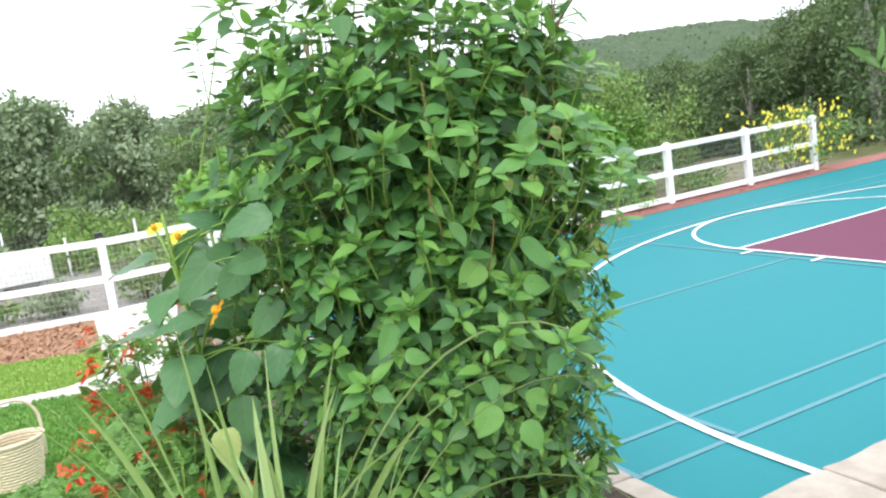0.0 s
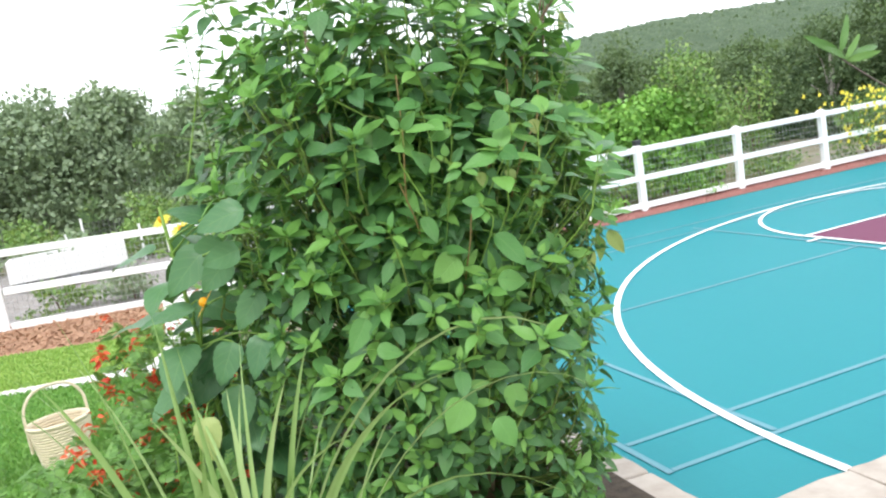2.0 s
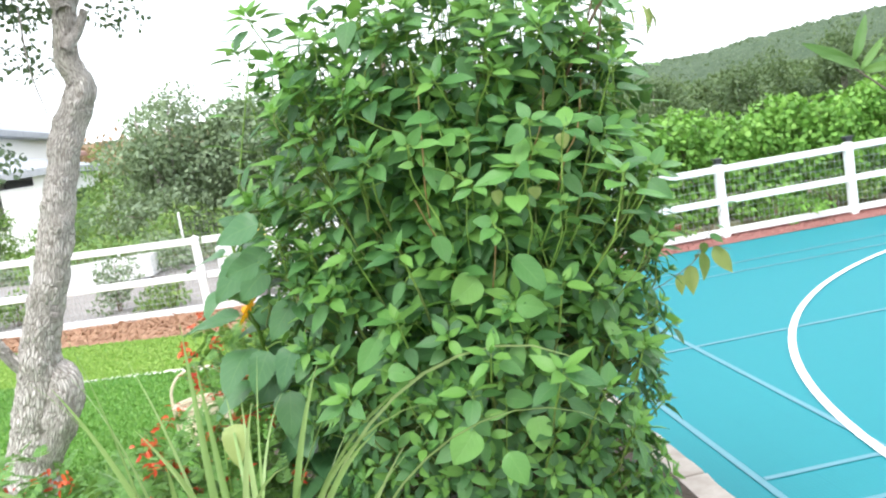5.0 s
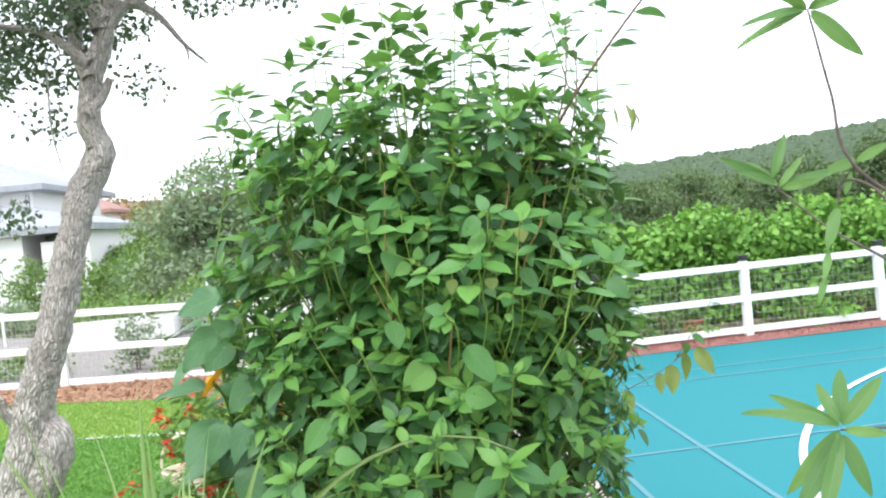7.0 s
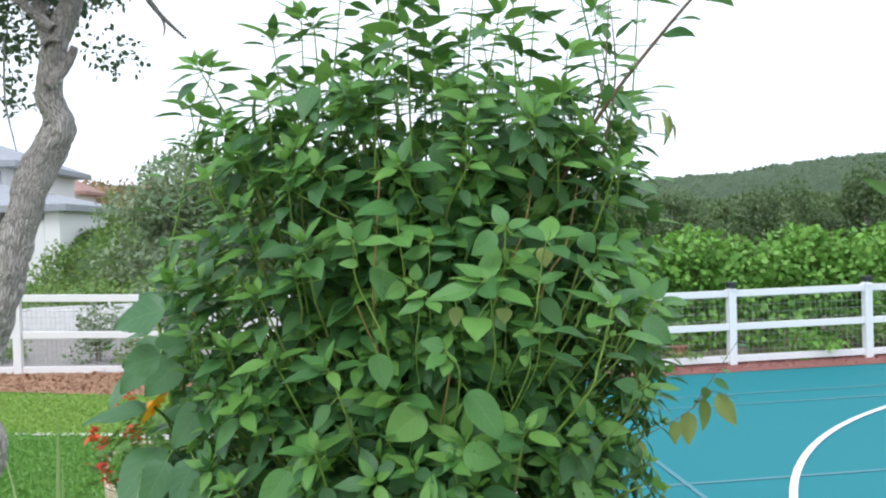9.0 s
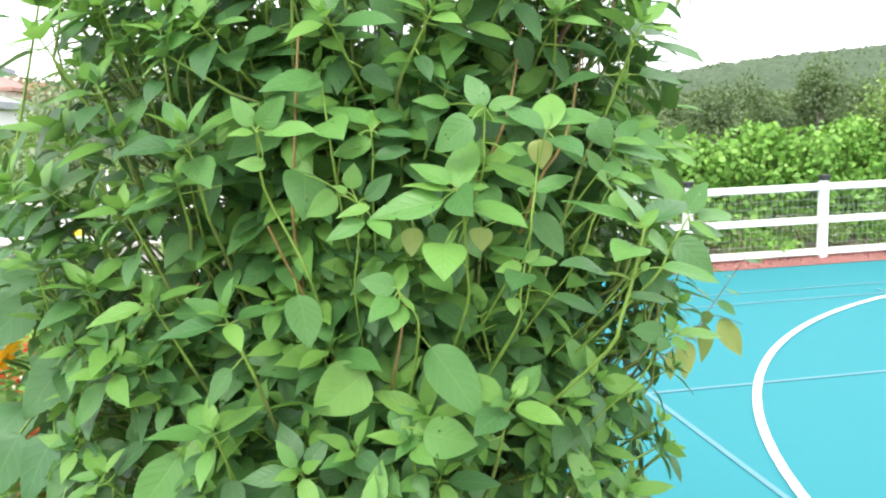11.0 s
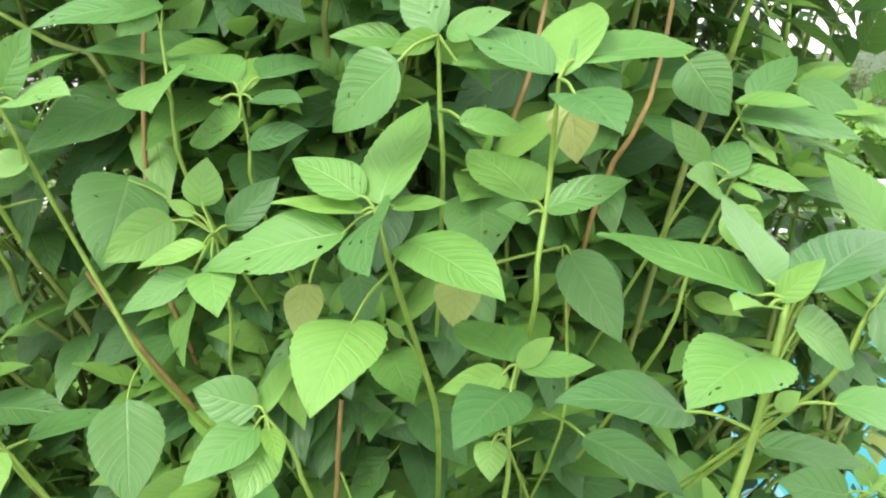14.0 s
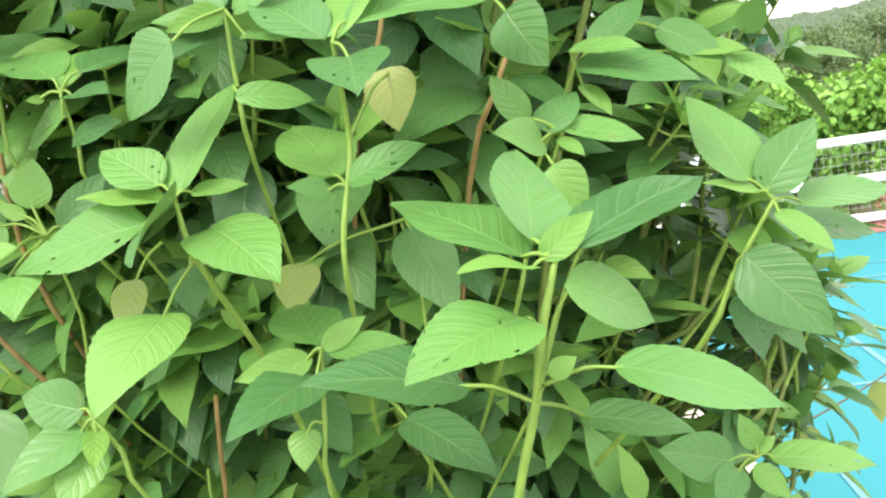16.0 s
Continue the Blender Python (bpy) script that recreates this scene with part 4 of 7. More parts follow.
hero_shoot((-7.972, -1.362, 1.919), [(-7.983, -1.368, 1.885), (-7.990, -1.365, 1.851), (-8.005, -1.364, 1.804), (-8.015, -1.342, 1.755), (-8.065, -1.179, 1.615)], 1.15, [
    (-1.0, 0.1, 0.9, -1.3, 7.3, 4.9, 0.58, -0.37, 0.73, 0.56, 1),
    (-1.3, -0.1, 0.2, -8.6, 7.4, 2.9, 0.15, -0.21, 0.97, 0.48, 0),
    (1.0, 0.2, 0.4, 8.6, 6.9, 2.1, 0.0, -0.25, 0.97, 0.48, 0),
    (-0.7, -0.1, 0.1, 2.1, 0.5, 2.0, 0.04, -0.97, 0.25, 0.47, 3),
    (-1.0, -0.2, -0.3, -4.2, -4.9, 0.9, 0.3, 0.04, 0.95, 0.42, 3),
    (-1.8, -1.6, -2.2, -6.8, -6.8, -3.0, 0.14, -0.29, 0.95, 0.7, 2)])
hero_shoot((-7.987, -1.365, 1.859), [(-7.990, -1.365, 1.851), (-8.045, -1.196, 1.711)], 0.5, [
    (1.8, 0.2, 4.8, 6.1, 3.2, 1.6, 0.71, -0.57, 0.41, 0.56, 1),
    (3.6, -0.3, 0.7, 10.9, -2.0, -1.7, 0.19, -0.43, 0.88, 0.48, 0),
    (-3.6, 0.7, 0.2, -10.8, -2.7, 2.3, 0.38, -0.25, 0.89, 0.56, 1),
    (2.3, 12.8, 9.4, 3.9, 12.5, 6.1, -0.05, -0.99, 0.09, 0.79, 2),
    (3.1, 2.7, 6.7, 8.2, 6.5, 7.9, 0.01, -0.3, 0.95, 0.48, 0),
    (0.5, -0.7, 0.7, 1.9, -0.4, 1.4, 0.01, -0.94, 0.34, 0.68, 3),
    (1.9, 6.8, -4.5, 8.0, 5.2, -5.5, 0.1, -0.24, 0.97, 0.56, 5),
    (-8.3, 7.9, -3.8, -3.0, 3.9, -6.3, 0.2, -0.32, 0.93, 0.56, 5)])
hero_shoot((-7.955, -1.218, 1.971), [(-7.983, -1.201, 1.907), (-8.001, -1.192, 1.852), (-8.053, -1.062, 1.712)], 0.75, [
    (-2.0, -0.1, 0.9, -4.1, 0.5, 4.2, -0.07, -0.99, 0.11, 0.51, 0),
    (-1.0, -0.1, 0.1, 1.3, 2.7, 2.3, -0.09, -0.59, 0.81, 0.7, 2),
    (-0.1, 0.0, 0.3, 5.1, 0.3, -1.3, 0.26, -0.58, 0.77, 0.48, 0),
    (-1.2, -0.2, -0.5, -4.2, -3.6, 0.7, 0.77, -0.53, 0.35, 0.56, 1),
    (-0.3, -0.1, -0.4, 1.1, -2.2, -1.6, -0.01, -0.51, 0.86, 0.42, 3),
    (-1.0, 1.8, -0.9, 3.3, 2.1, -1.9, 0.21, -0.47, 0.86, 0.48, 0)])
hero_shoot((-7.819, -1.172, 1.903), [(-7.851, -1.173, 1.854), (-7.874, -1.163, 1.806), (-7.955, -1.039, 1.666)], 1.0, [
    (-0.6, 0.0, 0.6, 3.5, 1.2, 5.0, -0.1, -0.93, 0.34, 0.58, 1),
    (-1.5, 0.1, 1.4, -4.2, 4.6, 7.5, 0.18, -0.75, 0.64, 0.56, 1),
    (-2.5, -0.8, -3.3, 1.9, -4.3, -8.6, -0.33, -0.89, 0.32, 0.63, 1),
    (1.6, 0.1, -0.5, 8.8, 2.8, -0.7, 0.2, -0.46, 0.87, 0.48, 0),
    (-0.0, -0.1, -0.8, 2.5, -3.8, -3.4, 0.1, -0.52, 0.85, 0.42, 3),
    (-0.8, 0.0, 0.6, -4.6, -0.2, 1.8, 0.28, -0.45, 0.85, 0.42, 3),
    (1.4, 2.8, -2.4, 8.1, 4.2, -4.1, 0.31, -0.5, 0.81, 0.56, 1)])
hero_shoot((-7.848, -1.182, 1.725), [(-7.870, -1.168, 1.702), (-7.887, -1.148, 1.647), (-7.964, -1.028, 1.507)], 0.8, [
    (0.1, 0.1, 0.6, -0.9, 0.4, 3.2, -0.1, -0.99, 0.09, 0.62, 1),
    (0.1, 0.1, 0.4, 1.4, 0.4, 1.3, -0.13, -0.87, 0.48, 0.59, 3),
    (0.8, 0.1, -0.1, 7.6, -1.4, -0.9, 0.04, -0.32, 0.95, 0.48, 0),
    (-1.6, -0.2, 0.0, -6.7, 0.5, 1.1, -0.03, -0.92, 0.39, 0.69, 1),
    (-0.3, -0.1, -0.5, 1.5, -2.2, -2.2, -0.35, -0.75, 0.56, 0.55, 3),
    (-1.3, -0.2, -0.6, -3.6, -2.7, -1.9, 0.2, -0.59, 0.78, 0.65, 1)])
hero_shoot((-7.939, -1.175, 2.011), [(-7.962, -1.155, 1.966), (-7.977, -1.125, 1.933), (-8.035, -1.010, 1.793)], 0.7, [
    (0.0, 0.0, 0.0, 7.6, -2.8, -2.3, 0.08, -0.49, 0.87, 0.56, 1),
    (-0.3, -0.0, 1.0, 4.2, -3.0, 0.3, -0.13, -0.4, 0.91, 0.48, 0),
    (1.6, 2.1, 0.8, 5.6, 4.4, 4.1, -0.22, -0.66, 0.72, 0.56, 1),
    (0.2, 0.1, -1.3, 1.7, -2.8, -3.6, 0.25, -0.51, 0.82, 0.42, 3),
    (6.7, 7.2, 2.0, 10.9, 5.2, -1.2, 0.05, -0.82, 0.57, 0.56, 1),
    (11.3, 6.7, -0.8, 14.2, 2.7, -3.7, 0.04, -0.57, 0.82, 0.48, 0),
    (12.7, 7.1, 0.6, 13.7, 5.0, 2.9, 0.49, 0.74, 0.46, 0.7, 1),
    (7.3, 7.1, 0.2, 12.6, 4.8, -0.7, -0.11, -0.57, 0.82, 0.42, 3)])
hero_shoot((-8.337, -1.119, 1.641), [(-8.352, -1.081, 1.513), (-8.328, -0.975, 1.373)], 0.6, [
    (2.0, -2.7, 5.3, -6.0, -2.4, -0.3, -0.13, -0.98, 0.15, 0.86, 2),
    (10.7, -10.1, 10.4, 17.0, -14.0, 0.5, 0.11, -0.9, 0.42, 0.56, 1),
    (9.1, -11.3, -1.4, 16.7, -12.4, -3.7, -0.08, -0.98, 0.19, 0.76, 1),
    (6.2, -4.0, -12.4, 8.3, -7.3, -21.1, -0.14, -0.94, 0.32, 0.86, 2),
    (-25.9, -1.7, -5.4, -32.4, -3.9, -13.4, 0.04, -0.97, 0.24, 0.58, 1),
    (7.2, -3.8, 0.1, 6.8, -4.4, -5.2, -0.14, -0.98, 0.11, 0.86, 2)])
hero_shoot((-8.307, -1.219, 1.359), [(-8.319, -1.190, 1.245), (-8.302, -1.060, 1.105)], 0.6, [
    (-9.6, -4.2, -1.9, -16.3, -5.3, -9.3, -0.14, -0.95, 0.27, 0.86, 2),
    (-2.3, -5.8, -8.7, 0.9, -8.1, -17.2, -0.06, -0.97, 0.24, 0.74, 1),
    (8.4, 4.7, -4.7, 8.2, 1.7, -13.6, -0.15, -0.94, 0.32, 0.75, 2),
    (1.0, 6.2, 1.2, 8.6, 5.1, -1.0, 0.05, -0.82, 0.57, 0.7, 2),
    (33.5, 17.6, 13.9, 37.9, 13.7, 1.9, 0.56, -0.71, 0.43, 0.48, 0),
    (15.2, -7.0, 9.4, 23.6, -10.5, 4.9, 0.05, -0.74, 0.67, 0.56, 1),
    (-8.3, -1.2, -0.9, -5.5, -2.0, -5.0, 0.02, -0.98, 0.2, 0.86, 2),
    (-27.8, 7.2, 13.9, -21.0, 6.1, 11.3, 0.07, -0.84, 0.54, 0.7, 2)])

brown_rows = [([Vector((x, y, z)) for x, y, z in line], [0.0030, 0.0026, 0.0022, 0.0020]) for line in (
    ((-8.37, -0.93, 1.60), (-8.407, -1.07, 1.88), (-8.400, -1.10, 2.03), (-8.384, -1.08, 2.20)), ((-8.33, -0.92, 1.58), (-8.39, -1.08, 1.78), (-8.422, -1.12, 1.861), (-8.444, -1.14, 1.92)),
    ((-8.18, -0.90, 1.62), (-8.13, -1.05, 1.93), (-8.079, -1.09, 2.059), (-8.04, -1.06, 2.22)), ((-8.10, -0.92, 1.60), (-8.03, -1.05, 1.93), (-7.985, -1.09, 2.027), (-7.94, -1.05, 2.18)),
    ((-8.27, -0.90, 1.35), (-8.275, -1.08, 1.62), (-8.262, -1.12, 1.72), (-8.25, -1.13, 1.80)))]
# further shoots on the same side: place and size
for tip, scale in (((-8.746, -0.968, 2.064), 0.95), ((-8.548, -1.137, 2.053), 0.9), ((-8.626, -1.067, 1.808), 0.8), ((-8.509, -1.188, 1.804), 0.75), ((-8.542, -1.138, 1.622), 0.8),
                   ((-8.553, -1.152, 1.425), 0.75), ((-8.338, -1.156, 1.582), 0.7), ((-8.212, -1.165, 1.53), 0.7), ((-8.33, -1.249, 1.519), 0.75), ((-8.163, -1.288, 1.454), 0.85),
                   ((-8.122, -1.242, 1.664), 0.75), ((-8.39, -1.222, 1.43), 0.75), ((-8.697, -1.148, 1.452), 0.8), ((-8.04, -1.23, 1.37), 0.75), ((-8.172, -1.182, 1.269), 0.8),
                   ((-7.936, -1.095, 1.198), 0.75), ((-8.731, -1.012, 1.521), 0.85), ((-7.881, -1.135, 2.19), 0.9), ((-7.871, -1.063, 1.417), 0.7), ((-8.663, -1.007, 2.049), 0.85),
                   ((-8.797, -0.817, 2.48), 0.9), ((-8.76, -1.0, 2.20), 0.9)):
    hero_nodes.append(Vector(tip))
    out = Vector((tip[0] - CX, tip[1] - CY, 0)).normalized()
    add_shoot(tip, out * 0.5 + Vector((0, 0, 0.85)), rng, 6, scale, inner_root(tip, 0.62, 0.7), 0.7, 0.4, 0.3, 0.3)
count = 0
while count < 1180:
    z = 0.04 + 1.92 * rng.random()
    if z > 1.55 and rng.random() < 0.55:
        continue
    a = 2 * math.pi * rng.random()
    if math.sin(a) > 0.35 and rng.random() < 0.5:
        continue
    deep = rng.random() < 0.25
    r = shrub_radius(z, a) * ((0.62 + 0.2 * rng.random()) if deep else (0.88 + 0.16 * rng.random())) - 0.035
    tip = Vector((CX + r * math.cos(a), CY + r * math.sin(a), BASE + z))
    if -8.55 < tip.x < -7.86 and 1.64 < tip.z < 2.16 and tip.y < -0.85:
        r = shrub_radius(z, a) * (0.62 + 0.12 * rng.random())
        tip = Vector((CX + r * math.cos(a), CY + r * math.sin(a), BASE + z))
    if any((tip - t).length < 0.075 for t in hero_nodes):
        continue
    if noise.noise(tip * 7.0) < -0.20:
        continue
    out = Vector((math.cos(a), math.sin(a), 0))
    low = 1 - smoothstep(0.7, 1.5, z)
    grow = out * (0.45 + 0.45 * low) + Vector((0, 0, 0.85 - 0.35 * low)) + Vector((rng.normal(), rng.normal(), rng.normal())) * 0.22
    size = (0.80 - 0.16 * low) * (0.68 + 0.45 * rng.random())
    add_shoot(tip, grow, rng, 5 if low > 0.5 else 6, size, inner_root(tip), 0.68, 0.4, 0.45, 0.2 + 0.45 * low)
    count += 1
# shoots a hand's width behind the foremost ones
for i in range(190):
    a = -math.pi / 2 + 1.9 * (rng.random() - 0.42)
    z = 1.05 + 0.78 * rng.random()
    r = shrub_radius(z, a) * (0.58 + 0.26 * rng.random())
    tip = Vector((CX + r * math.cos(a), CY + r * math.sin(a), BASE + z))
    grow = Vector((math.cos(a) * 0.5, math.sin(a) * 0.5, 0.85)) + Vector((rng.normal(), rng.normal(), rng.normal())) * 0.2
    add_shoot(tip, grow, rng, 7, 0.62 + 0.35 * rng.random(), inner_root(tip), 0.68, 0.4, 0.25, 0.35)
# tall thin shoots that stand out at the top
for tip in ((-8.341, -0.72, 2.86), (-8.449, -0.72, 2.73), (-8.552, -0.72, 2.66), (-8.104, -0.72, 2.80), (-8.008, -0.72, 2.79), (-7.864, -0.72, 2.89), (-7.665, -0.72, 2.77),
            (-8.628, -0.70, 2.62), (-7.787, -0.70, 2.68), (-7.933, -0.68, 2.77), (-8.24, -0.69, 2.73), (-8.85, -0.62, 2.46), (-8.78, -0.70, 2.54), (-8.39, -0.55, 2.62), (-8.06, -0.52, 2.66)):
    add_shoot((tip[0], tip[1], tip[2] - 0.045), (0.12 * rng.normal(), 0.12 * rng.normal(), 1), rng, 13, 0.86, (tip[0] * 0.75 + CX * 0.25, tip[1], BASE + 1.5), 0.75, 0.0, 0.05, 0.0, 88)
for i in range(84):
    a, q = 2 * math.pi * rng.random(), rng.random() ** 0.5
    r = 0.55 * q
    top = 1.70 + 0.60 * rng.random() ** 1.15 * (1 - 0.3 * q)
    tip = (CX + 0.02 + r * math.cos(a), CY + r * math.sin(a), BASE + top)
    add_shoot(tip, (0.22 * math.cos(a) * q + 0.08 * rng.normal(), 0.22 * math.sin(a) * q + 0.08 * rng.normal(), 1), rng, 8, 0.74 + 0.28 * rng.random(), (CX + 0.8 * r * math.cos(a), CY + 0.8 * r * math.sin(a), BASE + 1.2), 0.75, 0.4, 0.30)
# single older leaves that hang on the outside
for i in range(210):
    z = 0.05 + 1.95 * rng.random()
    a = 2 * math.pi * rng.random()
    r = shrub_radius(z, a) * (0.76 + 0.13 * rng.random())
    if math.sin(a) < -0.5 and 1.2 < z < 1.75:
        r *= 0.85
    out = Vector((math.cos(a), math.sin(a), 0))
    d = out * (0.30 + 0.3 * rng.random()) + Vector((rng.normal() * 0.35, rng.normal() * 0.35, -0.75))
    n = out * 0.9 + Vector((0, 0, 0.35)) + Vector((rng.normal(), rng.normal(), rng.normal())) * 0.25
    where = Vector((CX, CY, BASE + z)) + out * r
    leaf_rows.append((where, d.normalized(), n, 0.060 + 0.045 * rng.random(), 1 if rng.random() < 0.7 else 2))
    stem_rows.append(([where - out * 0.05 + Vector((0, 0, 0.02)), where], [0.002, 0.0012]))
# leaves inside the body that close it
for i in range(2500):
    z = 0.03 + 1.72 * rng.random()
    a = 2 * math.pi * rng.random()
    r = shrub_radius(z, a) * (0.22 + 0.42 * rng.random())
    out = Vector((math.cos(a), math.sin(a), 0))
    d = out * 0.6 + Vector((rng.normal() * 0.6, rng.normal() * 0.6, -0.45 + 0.4 * rng.normal()))
    n = out * 0.8 + Vector((0, 0, 0.7)) + Vector((rng.normal(), rng.normal(), rng.normal())) * 0.35
    leaf_rows.append((Vector((CX, CY, BASE + z)) + out * r, d.normalized(), n, 0.05 + 0.03 * rng.random(), 1 if rng.random() < 0.6 else 2))


def finish_shrub():
    at = np.array([tuple(r[0]) for r in leaf_rows])
    d = np.array([tuple(r[1]) for r in leaf_rows])
    n = np.array([tuple(r[2]) for r in leaf_rows])
    size = np.array([r[3] for r in leaf_rows])
    kind = np.array([r[4] for r in leaf_rows])
    rot = leaf_frames(d, n)
    base = np.array((CX, CY, BASE))
    # the side that faces the patio at head height holds the leaves that are things of their own
    gap = np.abs(at[:, 2] - 1.92) * 0.8 + np.abs(at[:, 0] + 8.12) * 0.7 + (at[:, 1] + 1.35)
    broad = np.array([r[5] if len(r) > 5 else 1.0 for r in leaf_rows])
    gap = np.where([len(r) > 5 for r in leaf_rows], -9.0, gap)
    single = np.argsort(gap)[:300]
    shapes = [leaf_mesh_data("leaf", s, m) for s, m in ((HERO, M_LEAF), (WIDE, M_LEAF), (HEART, M_LEAF), (HERO, M_YOUNG), (HEART, M_YELLOWING), (WIDE, M_OLD_SHADED), (HEART, M_OLD_SHADED))]
    for i in single:
        # wide and heart leaves without a set width take the shade-darkened copy
        to_shaded = 4 if kind[i] in (1, 2) and len(leaf_rows[i]) < 6 else 0
        ob = new("leaf", shapes[kind[i] + to_shaded])
        ob.parent = shrub
        m = Matrix([list(rot[i][r] * size[i] * np.array((1, broad[i], 1))) + [at[i][r] - base[r]] for r in range(3)] + [[0, 0, 0, 1]])
        ob.matrix_basis = m
    rest = np.ones(len(at), dtype=bool)
    rest[single] = False
    for name, pick, shape, mat in (("foliage", rest & (kind == 0), LITE, M_LEAF), ("broad_foliage", rest & ((kind == 1) | (kind == 2)), LITE_WIDE, M_OLD_SHADED),
                                   ("young_foliage", rest & (kind == 3), LITE, M_YOUNG)):
        ob = scatter(name, shape, at[pick] - base, rot[pick], size[pick], mat, shrub)
        ob["kind"] = "stuff"
    for name, rows, mat in (("green_growth", stem_rows, M_STEM), ("woody_growth", branch_rows, M_BRANCHLET), ("brown_growth", brown_rows, M_STALK)):
        verts, faces, uvs = [], [], []
        for pts, rad in rows:
            line = smooth_line([p - Vector(base) for p in pts], 3 if len(pts) > 2 else 1)
            rr = [float(np.interp(i / (len(line) - 1) * (len(pts) - 1), range(len(pts)), rad)) for i in range(len(line))]
            v, f, uv = tube_data(line, rr, 5, False)
            k = len(verts)
            verts += v
            uvs += uv
            faces += [tuple(q + k for q in g) for g in f]
        mesh_object(name, verts, faces, mat, shrub, uvs, True)["kind"] = "stuff"
    rg = np.random.default_rng(5)
    for i in range(11):
        a = 2 * math.pi * i / 11 + 0.3 * rg.normal()
        r = 0.10 + 0.05 * rg.random()
        top = 1.5 + 0.6 * rg.random()
        tube("stem", [(r * 0.4 * math.cos(a), r * 0.4 * math.sin(a), -0.05), (r * math.cos(a) * 1.6, r * math.sin(a) * 1.6, top * 0.4), (r * math.cos(a) * 2.6, r * math.sin(a) * 2.6, top)],
             [0.02, 0.014, 0.007], M_TWIG, shrub, 7)


def leaf_mesh_data(name, shape, material):
    v, f, uv = shape
    me = bpy.data.meshes.new(name)
    me.from_pydata([tuple(p) for p in v], [], f)
    lay = me.uv_layers.new(name="UVMap")
    idx = np.empty(len(me.loops), dtype=np.int32)
    me.loops.foreach_get("vertex_index", idx)
    lay.data.foreach_set("uv", uv[idx].astype(np.float32).ravel())
    me.polygons.foreach_set("use_smooth", [True] * len(me.polygons))
    me.materials.append(material)
    return me


finish_shrub()

# ------------------------------------------------------------------ hedge behind the court fence
rng = np.random.default_rng(21)
hedge = thing("hedge", (-2.2, 9.3, 0), "bright green vine-covered hedge behind the white fence", "hedge")
lumps = []
for i in range(34):
    x = -7.0 + 7.9 * i / 33
    top = 1.75 + 0.10 * math.sin(i * 0.9) + 0.05 * rng.normal()
    for z in (0.35, 0.8, 1.2, top - 0.28):
        lumps.append((x - hedge.location.x, 0.12 * rng.normal(), z, 0.30, 0.42, 0.30))
VINE = leaf_shape(0.44, 5, 0.35, 0.7, 0.15, 0.25)
crown("foliage", rng, lumps, 27000, 0.082, M_VINE, hedge, VINE, 0.6, 0.75)["kind"] = "stuff"
for i in range(12):
    x = -4.8 + 0.63 * i
    tube("stem", [(x, 0.1, 0), (x + 0.1, 0.0, 0.7), (x - 0.05, 0.05, 1.4)], [0.02, 0.015, 0.008], M_TWIG, hedge, 6, 3)


def bushy(name, x, y, z, h, w, material, label, category, rng, leaves=700, size=0.08, shape=TINY, stems=4, group=""):
    """A garden bush: thin stems and uneven lumps of leaves."""
    ob = thing(name, (x, y, z), label, category, group)
    lumps = []
    for i in range(max(5, int(6 * h / w) + 3)):
        f = (i + 0.5) / (max(5, int(6 * h / w) + 3))
        k = w * 0.5 * (0.45 + 0.75 * math.sin(math.pi * min(1, 0.25 + 0.7 * f)))
        lumps.append((k * 0.7 * rng.normal() * 0.7, k * 0.7 * rng.normal() * 0.7, h * (0.16 + 0.78 * f), k * 0.75, k * 0.75, h * 0.16))
    crown("foliage", rng, lumps, leaves, size, material, ob, shape, 0.5, 0.4)["kind"] = "stuff"
    for i in range(stems):
        a = 2 * math.pi * rng.random()
        tube("stem", [(0.03 * math.cos(a), 0.03 * math.sin(a), -0.05), (0.1 * w * math.cos(a), 0.1 * w * math.sin(a), h * 0.4), (0.25 * w * math.cos(a), 0.25 * w * math.sin(a), h * 0.85)],
             [0.012 + 0.006 * h, 0.010 + 0.004 * h, 0.004], M_TWIG, ob, 6, 3)
    return ob


def tree(name, x, y, z, h, w, material, label, rng, leaves, size, trunk_h=0.3, shape=TINY):
    ob = thing(name, (x, y, z), label, "tree")
    tube("trunk", [(0, 0, -0.2), (0.05 * h * rng.normal() * 0.4, 0, h * trunk_h), (0.08 * w * rng.normal(), 0.05 * w * rng.normal(), h * 0.8)], [0.035 * h, 0.026 * h, 0.008 * h], M_BARK, ob, 8, 4)
    lumps = []
    for i in range(36):
        a, q = 2 * math.pi * rng.random(), rng.random() ** 0.6
        f = rng.random()
        rr = w * 0.5 * math.sqrt(max(0.05, 1 - (2 * f - 0.85) ** 2 * 0.8))
        c = (rr * q * 0.75 * math.cos(a), rr * q * 0.75 * math.sin(a), h * (trunk_h + (0.92 - trunk_h) * f))
        lumps.append((*c, w * 0.19, w * 0.19, h * 0.11))
        if i < 7:
            tube("limb", [(0, 0, h * (trunk_h * 0.8 + 0.05 * i)), (c[0] * 0.5, c[1] * 0.5, c[2] * 0.85), c], [0.014 * h, 0.009 * h, 0.003 * h], M_BARK, ob, 6, 3)
    crown("crown", rng, lumps, leaves, size, material, ob, shape, 0.5, 0.35)
    return ob


rng = np.random.default_rng(31)
bushy("garden_bush", 0.72, 9.4, 0.0, 2.55, 1.2, M_LIGHTSHRUB, "upright light green bush at the end of the hedge", "bush", rng, 3600, 0.08)
